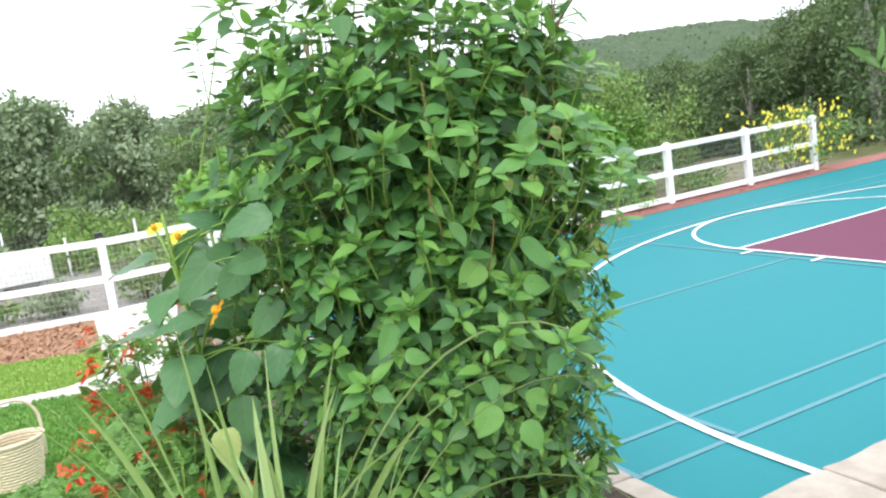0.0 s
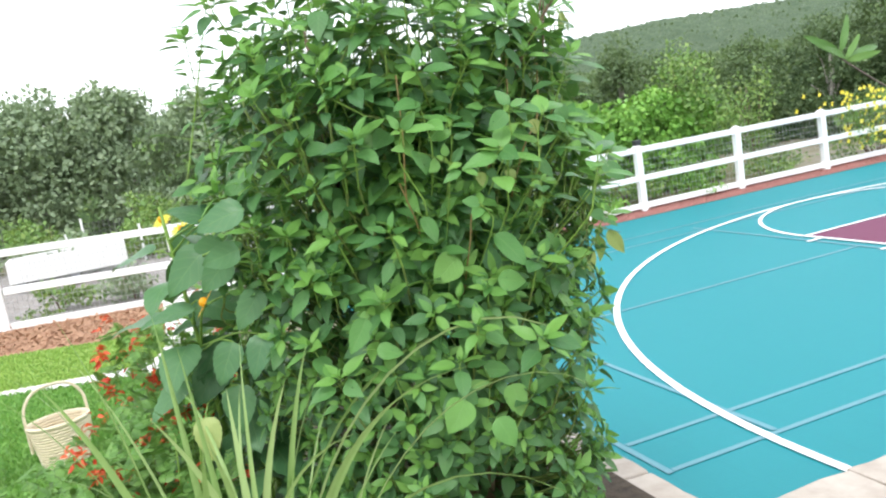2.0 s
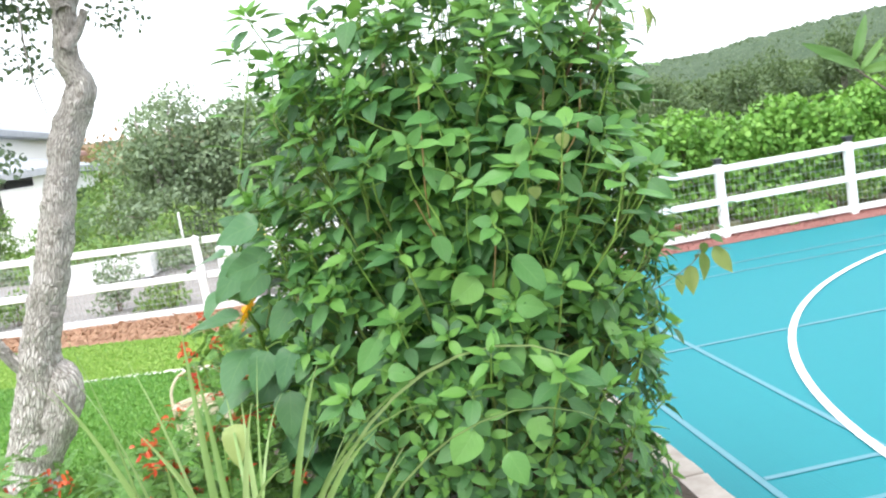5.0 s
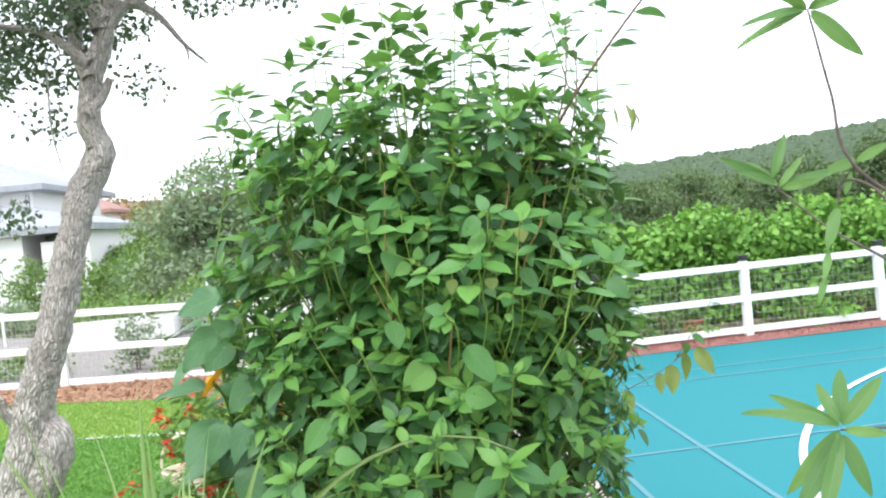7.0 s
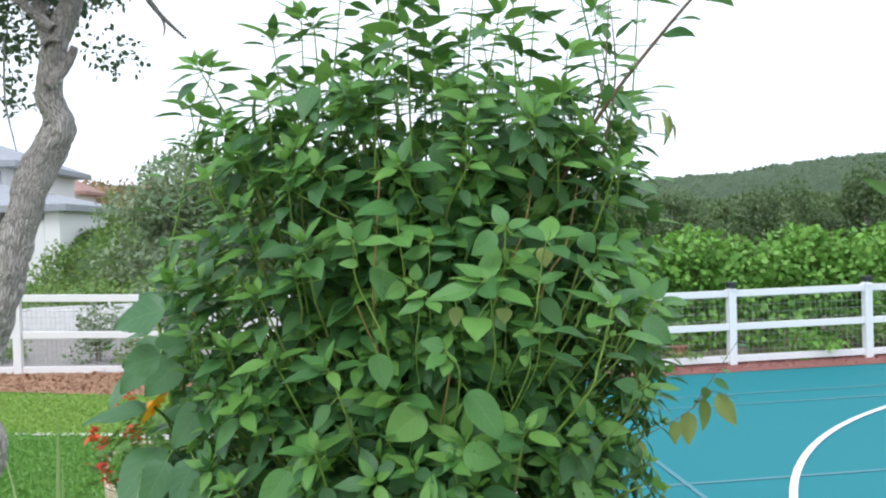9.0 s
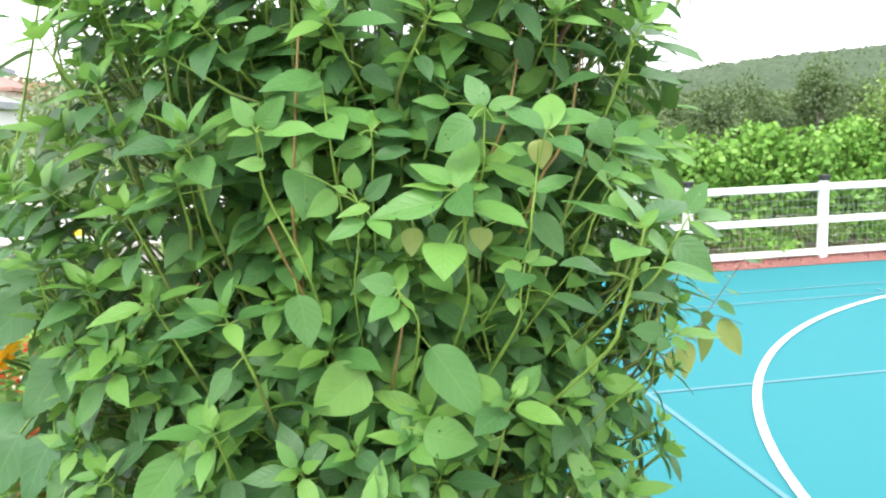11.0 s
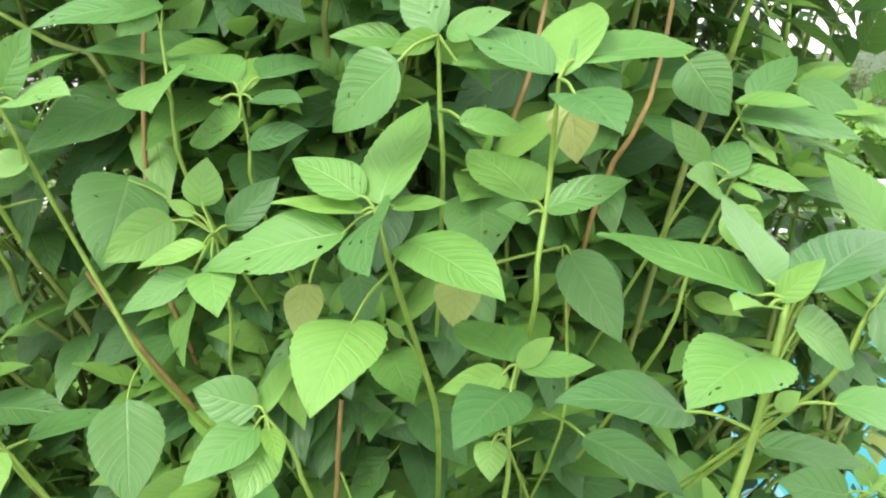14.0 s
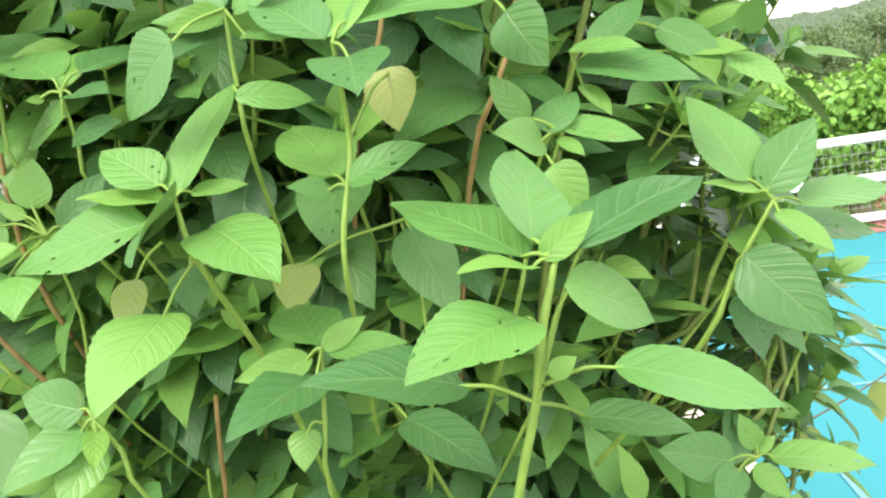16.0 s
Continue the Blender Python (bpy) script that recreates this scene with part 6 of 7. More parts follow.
# ------------------------------------------------------------------ old tree with the crooked trunk
def crooked_tree(x, y, rng):
    z = ground_z(x, y)
    ob = thing("oak_tree", (x, y, z), "old oak with a crooked grey trunk on the lawn", "tree")

    def rel(px, py, pz):
        return Vector((px - x, py - y, pz - z))

    line = [rel(px, 1.55 + 0.02 * math.sin(pz * 3), pz) for px, pz in ((-10.62, z - 0.1), (-10.55, 0.66), (-10.45, 0.95), (-10.37, 1.24), (-10.31, 1.43), (-10.19, 1.76), (-10.10, 2.06), (-10.02, 2.33), (-9.92, 2.54), (-9.866, 2.65),
                                                                      (-9.905, 2.77), (-9.89, 2.92), (-9.84, 3.10), (-9.735, 3.35), (-9.70, 3.48))]
    tube("trunk", line, [0.175, 0.135, 0.125, 0.108, 0.098, 0.091, 0.087, 0.083, 0.081, 0.076, 0.066, 0.061, 0.057, 0.050, 0.043], M_BARK, ob, 44, 14)
    tube("burl", [rel(-10.44, 1.52, 0.66), rel(-10.35, 1.51, 0.84), rel(-10.28, 1.52, 1.02), rel(-10.29, 1.54, 1.12), rel(-10.36, 1.55, 1.20)], [0.06, 0.095, 0.10, 0.085, 0.03], M_BARK, ob, 36, 12)
    for ob2 in [c for c in ob.children if c.name.startswith(("trunk", "burl"))]:
        for v in ob2.data.vertices:
            w = v.co * 9.0
            v.co += v.normal * (0.016 * noise.noise(w) + 0.010 * noise.noise(Vector((w.x * 3.2, w.y * 3.2, w.z * 1.3))) + 0.006 * noise.noise(w * 5.0))
        ob2.data.update()
    tube("knot", [rel(-10.23, 1.475, 1.44), rel(-10.235, 1.455, 1.45), rel(-10.235, 1.44, 1.45)], [0.035, 0.028, 0.012], M_BARK, ob, 10, 3)
    tube("limb", [rel(-10.42, 1.52, 1.12), rel(-10.54, 1.46, 1.34), rel(-10.66, 1.4, 1.75), rel(-10.85, 1.3, 2.3)], [0.045, 0.032, 0.026, 0.015], M_BARK, ob, 9, 5)
    tube("limb", [rel(-9.88, 1.47, 2.82), rel(-9.80, 1.5, 2.93), rel(-9.755, 1.5, 3.02)], [0.034, 0.026, 0.02], M_BARK, ob, 9, 4)
    boughs = [
        [rel(-9.73, 1.56, 3.34), rel(-9.62, 1.56, 3.43), rel(-9.48, 1.57, 3.36), rel(-9.36, 1.6, 3.20), rel(-9.24, 1.62, 3.08)],
        [rel(-9.78, 1.5, 3.28), rel(-9.80, 1.55, 3.6), rel(-9.6, 1.7, 4.0), rel(-9.3, 1.8, 4.4)],
        [rel(-9.75, 1.5, 3.32), rel(-10.0, 1.6, 3.7), rel(-10.3, 1.8, 4.1), rel(-10.6, 2.0, 4.4)],
        [rel(-9.60, 1.54, 3.41), rel(-9.3, 1.65, 3.75), rel(-9.0, 1.7, 3.9), rel(-8.8, 1.75, 3.85)],
        [rel(-9.85, 1.48, 3.1), rel(-10.1, 1.5, 3.3), rel(-10.45, 1.55, 3.35), rel(-10.75, 1.5, 3.2)],
    ]
    rad = [[0.036, 0.030, 0.020, 0.012, 0.006], [0.05, 0.04, 0.025, 0.01], [0.055, 0.04, 0.025, 0.01], [0.028, 0.02, 0.013, 0.006], [0.03, 0.02, 0.012, 0.006]]
    for b, r in zip(boughs, rad):
        tube("limb", b, r, M_BARK, ob, 9, 5)
    tube("limb", [rel(-9.86, 1.5, 3.02), rel(-9.95, 1.62, 3.25), rel(-9.95, 1.75, 3.7), rel(-9.9, 1.85, 4.4)], [0.045, 0.042, 0.038, 0.02], M_BARK, ob, 9, 5)
    for b in (boughs[0],):
        tube("twig", [b[3], b[3] + Vector((0.02, 0, -0.06)), b[3] + Vector((0.01, 0.01, -0.11))], [0.008, 0.006, 0.003], M_BARK, ob, 6, 3)
    tube("twig", [rel(-10.05, 1.4, 3.05), rel(-10.06, 1.4, 2.75), rel(-10.02, 1.4, 2.5)], [0.006, 0.005, 0.003], M_BARK, ob, 6, 4)
    lumps = []
    for b in boughs[1:]:
        for q in b[1:]:
            for j in range(3):
                lumps.append((q.x + 0.22 * rng.normal(), q.y + 0.25 * rng.normal(), q.z + 0.10 + 0.15 * rng.normal(), 0.26, 0.28, 0.17))
    for j in range(80):
        px = -10.75 + 2.15 * rng.random()
        floor_z = float(np.interp(px, [-10.75, -10.2, -9.9, -9.5, -9.1, -8.8, -8.6], [3.05, 3.15, 3.3, 3.5, 3.5, 3.55, 3.68]))
        pz = floor_z + 0.95 * rng.random() ** 1.3
        if noise.noise((px * 2.3, pz * 2.3, 4.0)) < -0.08:
            continue
        q = rel(px, 1.65 + 0.35 * rng.normal(), pz)
        lumps.append((q.x, q.y, q.z, 0.17, 0.2, 0.11))
    for px, pz in ((-10.35, 3.05), (-10.2, 2.85), (-10.5, 2.9), (-10.1, 3.15), (-10.3, 3.4), (-10.5, 3.3), (-10.7, 3.0), (-10.05, 3.35), (-9.72, 3.10), (-9.70, 3.7), (-9.35, 3.75), (-9.1, 3.7), (-10.0, 3.75), (-9.5, 3.62), (-10.6, 3.7), (-10.4, 2.3), (-10.55, 2.05)):
        q = rel(px, 1.5 + 0.2 * rng.normal(), pz)
        lumps.append((q.x, q.y, q.z, 0.19, 0.22, 0.13))
    crown("crown", rng, lumps, 16500, 0.036, M_OAK, ob, SPRIG, 0.3, 0.2)
    return ob


crooked_tree(-10.3, 1.34, np.random.default_rng(19))


# ------------------------------------------------------------------ young peach tree on the patio
def peach_tree():
    x, y = -7.42, -2.35
    z = ground_z(x, y) + 0.015
    ob = thing("peach_tree", (x, y, z), "young peach tree with dark twigs and long drooping leaves", "tree")

    def rel(px, py, pz):
        return Vector((px - x, py - y, pz - z))

    tube("trunk", [rel(x, y, z - 0.03), rel(x + 0.02, y, 1.0), rel(x, y, 1.55), rel(x - 0.10, y - 0.02, 1.80)], [0.015, 0.011, 0.006, 0.0034], M_DARKTWIG, ob, 9, 5)
    twigs = [[rel(x - 0.06, y - 0.01, 1.72), rel(-7.62, -2.24, 1.86), rel(-7.70, -2.12, 1.95), rel(-7.73, -2.05, 1.99), rel(-7.765, -1.985, 2.05), rel(-7.787, -1.955, 2.085)],
             [rel(x, y, 1.55), rel(-7.70, -2.45, 1.68), rel(-7.88, -2.47, 1.79), rel(-7.972, -2.46, 1.804)],
             [rel(x - 0.10, y - 0.02, 1.80), rel(-7.70, -2.32, 1.97), rel(-7.816, -2.27, 2.081), rel(-7.828, -2.25, 2.177), rel(-7.837, -2.24, 2.252), rel(-7.845, -2.24, 2.291)],
             [rel(-7.75, -2.30, 1.93), rel(-7.77, -2.25, 2.04), rel(-7.803, -2.22, 2.065), rel(-7.815, -2.22, 2.03)]]
    for t in twigs:
        tube("twig", t, [0.0032, 0.0027, 0.0022, 0.0018, 0.0015, 0.0012][-len(t):], M_DARKTWIG, ob, 7, 5)
    data = leaf_mesh_data("leaf", leaf_shape(0.088, 16, 0.6, 0.75, 0.5, 0.22, 0.01, 0.012), M_PEACH)

    def spray(node, leaves, near=0.35, grown=1.0):
        """Long leaves round a node, in centimetres from it: foot, tip, upper side, width to length."""
        for ax, ay, az, bx, by, bz, nx, ny, nz, ratio in leaves:
            foot, tip = rel(*node) + Vector((ax, ay, az)) * near * grown / 100, rel(*node) + Vector((bx, by, bz)) * grown / 100
            d, n = (tip - foot).normalized(), Vector((nx, ny, nz)).normalized()
            size = (tip - foot).length / math.hypot(1, 0.22)
            rot = leaf_frames(np.array([tuple(d + n * 0.22)]), np.array([tuple(n)]))[0]
            lf = new("leaf", data)
            lf.parent = ob
            lf.matrix_basis = Matrix([list(rot[k] * size * np.array((1, min(1.5, ratio / 0.176), 1))) + [foot[k]] for k in range(3)] + [[0, 0, 0, 1]])

    spray((-7.771, -1.974, 2.067), [
        (-2.1, 0.4, 2.4, -7.8, 0.9, 4.7, -0.16, -0.97, -0.16, 0.19),
        (-2.0, 0.4, 3.0, 2.0, 0.6, 7.3, -0.2, -0.95, 0.22, 0.21),
        (0.3, -0.1, -0.8, 4.0, 0.1, 3.7, -0.25, -0.94, 0.25, 0.2),
        (1.1, -0.2, -0.9, 9.7, 1.5, 1.1, 0.06, -0.88, 0.48, 0.17),
        (0.0, 0.0, 0.0, -6.7, -1.4, 2.5, 0.26, -0.95, 0.17, 0.17),
        (0.3, -0.1, -0.4, -2.2, 3.5, 3.7, -0.64, -0.73, 0.24, 0.19),
        (1.2, -0.2, -1.3, 4.8, -3.3, 0.2, -0.63, -0.77, -0.09, 0.25),
    ], grown=1.15)
    spray((-7.972, -2.46, 1.804), [
        (0.1, 0.1, 0.8, -11.1, -1.0, 3.3, 0.24, -0.54, 0.81, 0.17),
        (-0.1, 0.1, 1.4, -5.8, 3.7, 3.7, -0.46, -0.86, 0.22, 0.19),
        (-0.1, 0.2, 2.0, -0.4, 3.5, 4.4, -0.6, -0.51, 0.61, 0.36),
        (0.5, 0.1, 1.4, 5.1, 0.2, 5.1, -0.3, -0.87, 0.38, 0.28),
        (0.9, -0.1, -0.1, 4.1, -2.3, -0.4, -0.54, -0.81, 0.25, 0.33),
        (-0.7, -0.0, -0.8, -6.6, -1.4, -8.3, -0.34, -0.84, 0.42, 0.18),
        (-0.4, -0.1, -1.1, -4.0, 1.5, -8.4, -0.55, -0.83, 0.1, 0.18),
        (-0.3, -0.1, -1.2, -5.1, -3.5, -9.0, -0.16, -0.87, 0.48, 0.17),
        (0.4, -0.2, -1.5, 1.2, -2.7, -6.5, -0.48, -0.81, 0.33, 0.31),
        (-0.6, 0.0, -0.2, -6.1, 0.8, -6.4, -0.43, -0.86, 0.28, 0.2),
        (0.5, 0.2, 2.0, 3.4, 5.3, 5.2, -0.23, -0.41, 0.88, 0.22),
    ])
    spray((-7.845, -2.24, 2.291), [
        (-0.3, 0.0, 0.6, -4.7, 2.3, 3.8, -0.4, -0.91, 0.11, 0.17),
        (-0.3, 0.0, 0.2, -4.7, -2.7, 2.0, -0.18, 0.73, 0.66, 0.29),
        (-0.6, 0.0, 0.0, -9.7, -1.1, -1.7, -0.04, -0.74, 0.67, 0.17),
        (-0.6, 0.1, -0.4, -9.6, 1.0, -4.2, -0.35, -0.66, 0.67, 0.17),
        (0.0, -0.0, 0.2, 8.2, 1.1, 4.5, 0.06, -0.99, 0.15, 0.17),
        (0.7, -0.1, 0.2, 6.6, -2.7, 2.3, -0.37, -0.92, -0.11, 0.2),
        (1.1, -0.1, -0.4, 5.7, -2.3, -6.9, -0.55, -0.83, -0.11, 0.24),
    ])
    spray((-7.803, -2.22, 2.045), [
        (0.0, 0.0, 0.0, 1.3, 0.2, 3.1, -0.42, -0.87, 0.23, 0.27),
        (-1.3, -0.1, -1.6, -4.0, -1.4, -7.1, -0.36, -0.85, 0.38, 0.27),
        (-3.3, -0.5, -7.4, -4.8, -1.7, -10.9, -0.37, -0.82, 0.44, 0.37),
        (-4.1, -0.7, -10.6, -5.6, -1.0, -14.2, -0.43, -0.87, 0.23, 0.25),
        (2.0, 0.3, 4.6, -3.7, -1.5, 3.2, 0.25, -0.95, 0.19, 0.31),
        (2.0, 0.3, 4.3, 6.8, 0.2, 6.4, -0.1, -0.98, 0.17, 0.37),
    ], 1.0)
    return ob


peach_tree()


# ------------------------------------------------------------------ garden behind the left fence
def white_planter(x0, x1, y, z):
    """A long low white trough on dark feet, with soil in it."""
    ob = thing("planter", (x0, y, z), "long low white planter trough on dark feet", "planter", "white planters in the gravel plot")
    w = x1 - x0
    bm = bmesh.new()
    box(bm, (0, 0, 0.10), (w, 0.06, 0.46), 0.012)
    box(bm, (0, 0.56, 0.10), (w, 0.62, 0.46), 0.012)
    box(bm, (0.003, 0.062, 0.10), (0.06, 0.558, 0.458), 0.012)
    box(bm, (w - 0.06, 0.062, 0.10), (w - 0.003, 0.558, 0.458), 0.012)
    for v in bm.verts:
        v.co += Vector(noise.noise_vector(v.co * 2.0 + Vector((x0, 0, 0)))) * 0.012
    part("trough", bm, M_BLOCK, ob)
    for fx in (0.08, w * 0.5, w - 0.22):
        bm = bmesh.new()
        box(bm, (fx, 0.03, -0.08), (fx + 0.14, 0.58, 0.10), 0.01)
        part("foot", bm, M_GREY_FOOT_SHADE, ob, "dark grey foot")
    bm = bmesh.new()
    box(bm, (0.065, 0.065, 0.30), (w - 0.065, 0.555, 0.41))
    part("soil", bm, M_SOIL, ob, "dark soil")
    return ob


rng = np.random.default_rng(41)
for x0, x1, y, lift in ((-10.75, -9.0, 11.2, 0.26), (-13.9, -11.9, 11.6, 0.16), (-18.0, -16.0, 12.2, 0.14)):
    white_planter(x0, x1, y, garden_z((x0 + x1) / 2, y) + lift)


def gravel_bank():
    """Low bank that carries the raised beds."""
    verts, faces = [], []
    n, mrows = 40, 8
    for j in range(mrows + 1):
        for i in range(n + 1):
            x = -20 + 13.0 * i / n
            y = 10.2 + 3.0 * j / mrows
            f = math.sin(math.pi * min(1, j / mrows * 0.62 + 0.0))
            verts.append((x, y, garden_z(x, y) - 0.03 + 0.34 * f * min(1, i / 4, (n - i) / 4) + 0.03 * noise.noise((x, y, 1))))
    w = n + 1
    for j in range(mrows):
        for i in range(n):
            faces.append((j * w + i, j * w + i + 1, (j + 1) * w + i + 1, (j + 1) * w + i))
    tagged(mesh_object("gravel_bank", verts, faces, M_GREYSOIL, None, None, True), "grey gravel bank behind the fence", "gravel", kind="structure")


gravel_bank()
PLANTS = [  # x, y, height, width, yellowish
    (-9.0, 9.6, 0.55, 0.7), (-10.0, 9.7, 0.45, 0.7), (-11.3, 9.7, 0.42, 0.8), (-12.1, 9.9, 0.9, 0.5), (-13.6, 9.9, 0.5, 0.7), (-14.6, 9.8, 0.7, 0.7), (-15.8, 10.2, 0.9, 0.8), (-7.9, 9.8, 0.8, 0.8),
    (-7.0, 10.4, 0.9, 1.0), (-9.9, 12.4, 0.75, 1.0), (-8.6, 12.6, 0.9, 1.0), (-7.3, 12.9, 1.0, 1.2), (-11.6, 12.8, 0.8, 1.2), (-12.9, 13.3, 1.0, 1.3), (-14.2, 13.4, 1.1, 1.2), (-15.4, 13.6, 1.5, 1.3),
    (-16.6, 13.9, 1.9, 1.2), (-17.8, 14.1, 1.5, 1.4), (-19.3, 14.6, 1.7, 1.5), (-10.3, 14.4, 1.15, 1.4), (-8.4, 14.8, 1.35, 1.2), (-6.7, 15.0, 1.2, 1.4), (-12.2, 15.4, 1.3, 1.5), (-5.2, 14.0, 1.3, 1.5), (-17.2, 16.5, 2.4, 1.8), (-14.6, 16.4, 1.9, 1.8),
    (-20.5, 16.5, 2.2, 2.0), (-23.0, 18.0, 2.2, 2.2),
]
for i, (x, y, h, w) in enumerate(PLANTS):
    if (x + 8.4) / (y + 3.2) < -0.315:
        h = min(h, 0.85)
    bushy("garden_bush", x, y, garden_z(x, y) + (0.15 if 10.3 < y < 13 else 0.0), h, w, M_LIGHTSHRUB if i % 3 else M_HAZE_WOODS, "leafy green bush in the garden plot" if i % 3 else "grey-green bush in the garden plot, leaf colour paled for haze", "bush", rng,
          int(500 + 420 * h * w), 0.075 if y < 11 else 0.10, TINY, 3, "bushes in the garden plot")


def wire_cage(x, y, w, h):
    z = garden_z(x, y) + 0.2
    ob = thing("wire_cage", (x, y, z), "upright square-mesh wire cage among the plants", "wire cage")
    for i in range(9):
        a = w * i / 8
        tube("upright_wire", [(a, 0, 0), (a, 0, h)], [0.006, 0.006], M_DARKWIRE, ob, 4, 1)
    for j in range(9):
        tube("cross_wire", [(0, 0.006, h * j / 8 + 0.01), (w, 0.006, h * j / 8 + 0.01)], [0.006, 0.006], M_DARKWIRE, ob, 4, 1)
    bm = bmesh.new()
    box(bm, (-0.05, -0.02, -0.25), (-0.01, 0.02, h + 0.12), 0.004)
    part("stake", bm, M_VINYL, ob)
    return ob


wire_cage(-11.5, 12.9, 0.62, 0.95)
wire_cage(-9.6, 13.6, 0.7, 0.75)
for x, y, h in ((-9.9, 12.9, 0.7), (-8.7, 12.2, 0.75), (-7.6, 11.9, 0.9), (-12.6, 12.4, 0.6), (-14.9, 12.0, 0.7)):
    ob = thing("garden_stake", (x, y, garden_z(x, y) + 0.15), "thin white garden stake among the plants", "stake", "stakes in the garden plot")
    bm = bmesh.new()
    box(bm, (-0.02, -0.02, -0.2), (0.02, 0.02, h), 0.004)
    part("shaft", bm, M_VINYL, ob)
    bm = bmesh.new()
    box(bm, (-0.026, -0.026, h), (0.026, 0.026, h + 0.02), 0.004)
    part("cap", bm, M_VINYL, ob)


# ------------------------------------------------------------------ plants by the court fence
rng = np.random.default_rng(43)
for x, y, h, w, mat, label in ((-0.35, 8.12, 0.85, 0.30, M_VINE, "yellow-green climbing plant on the netting"), (0.05, 8.25, 0.35, 0.6, M_VINE, "low yellow-green plant behind the fence"),
                               (-2.35, 8.30, 0.42, 0.7, M_VINE, "low yellow-green plant behind the fence"), (1.4, 8.25, 0.40, 0.8, M_LIGHTSHRUB, "low green plant behind the fence"),
                               (-4.3, 8.4, 0.45, 0.8, M_LIGHTSHRUB, "low green plant behind the fence"), (1.9, 8.5, 0.5, 0.8, M_LIGHTSHRUB, "low green plant behind the fence"),
                               (2.5, 9.6, 1.95, 0.85, M_LIGHTSHRUB, "slender pale bush behind the fence"), (-1.2, 8.6, 0.5, 0.9, M_LIGHTSHRUB, "low green plant behind the fence")):
    bushy("garden_bush", x, y, 0.0, h, w, mat, label, "bush", rng, int(260 + 700 * h * w), 0.07, TINY, 3, "bushes by the court fence")


def flower_pot(x, y):
    ob = thing("flower_pot", (x, y, ground_z(x, y)), "terracotta flower pot with a leafy plant behind the fence", "flower pot")
    bm = bmesh.new()
    bmesh.ops.create_cone(bm, cap_ends=True, segments=28, radius1=0.12, radius2=0.165, depth=0.28, matrix=Matrix.Translation((0, 0, 0.15)))
    part("pot", bm, M_TERRACOTTA, ob, smooth=True)
    ring = [Vector((0.17 * math.cos(2 * math.pi * k / 32), 0.17 * math.sin(2 * math.pi * k / 32), 0.29)) for k in range(33)]
    v, fc, uv = tube_data(ring, [0.022] * 33, 8, False)
    mesh_object("rim", v, fc, M_TERRACOTTA, ob, uv, True)
    crown("foliage", rng, [(0.03, 0, 0.45, 0.2, 0.2, 0.16), (-0.12, 0, 0.38, 0.14, 0.14, 0.1)], 320, 0.07, M_LIGHTSHRUB, ob, SPRIG, 0.5, 0.2)["kind"] = "stuff"
    return ob


flower_pot(-3.99, 8.3)


def flowering_bush(x, y, w, h, rng):
    ob = thing("flowering_bush", (x, y, 0.0), "sprawling bush with yellow flowers growing through the fence", "flowering bush")
    lumps = [((rng.random() - 0.5) * w * 0.9, 0.3 * rng.normal(), h * (0.15 + 0.72 * rng.random()), 0.26, 0.26, 0.22) for i in range(26)]
    crown("foliage", rng, lumps, 3000, 0.06, M_LIGHTSHRUB, ob, TINY, 0.5, 0.3)["kind"] = "stuff"
    for i in range(14):
        a = (rng.random() - 0.5) * w
        tube("stem", [(a * 0.2, 0, -0.03), (a * 0.7, 0.05 * rng.normal(), h * 0.55), (a, 0.15 * rng.normal(), h * (0.8 + 0.3 * rng.random()))], [0.012, 0.008, 0.004], M_TWIG, ob, 6, 4)
    data = leaf_mesh_data("petal", leaf_shape(0.36, 5, 0.4, 0.4, 0.2, 0.2), M_YELLOW)
    for i in range(190):
        c = Vector(((rng.random() - 0.5) * w * 1.05, -0.1 + 0.3 * rng.normal(), h * (0.25 + 0.85 * rng.random())))
        for j in range(4):
            wv = j * 1.57 + rng.random()
            d = Vector((math.cos(wv), -0.4, math.sin(wv)))
            rot = leaf_frames(np.array([tuple(d)]), np.array([(0.1, -1.0, 0.3)]))[0]
            pt = new("petal", data)
            pt.parent = ob
            pt.matrix_basis = Matrix([list(rot[k] * 0.048) + [c[k]] for k in range(3)] + [[0, 0, 0, 1]])
    return ob


flowering_bush(4.0, 8.15, 2.15, 1.2, np.random.default_rng(47))
rng = np.random.default_rng(51)
for x, y, h in ((8.5, 9.6, 4.6), (10.2, 10.4, 5.2), (11.2, 9.3, 5.0)):
    tree("woodland_tree", x, y, 0.0, h, h * 0.75, M_DARKWOOD, "dark scrub tree with pale trunk at the edge of the woods", rng, 5000, 0.11, 0.26)
# added bushes that stand in for the shaded hollow beneath the trees
for x, y, h, w in ((6.3, 9.5, 0.9, 1.5), (7.6, 9.7, 1.1, 1.7), (8.9, 9.2, 1.0, 1.7), (10.4, 9.3, 1.2, 2.0), (7.0, 10.6, 1.3, 1.6)):
    bushy("hollow_fill_scrub", x, y, -0.05, h, w, M_DARKWOOD, "low scrub added to darken the hollow under the trees", "bush", rng, 1500, 0.09, TINY, 4, "scrub under the trees")
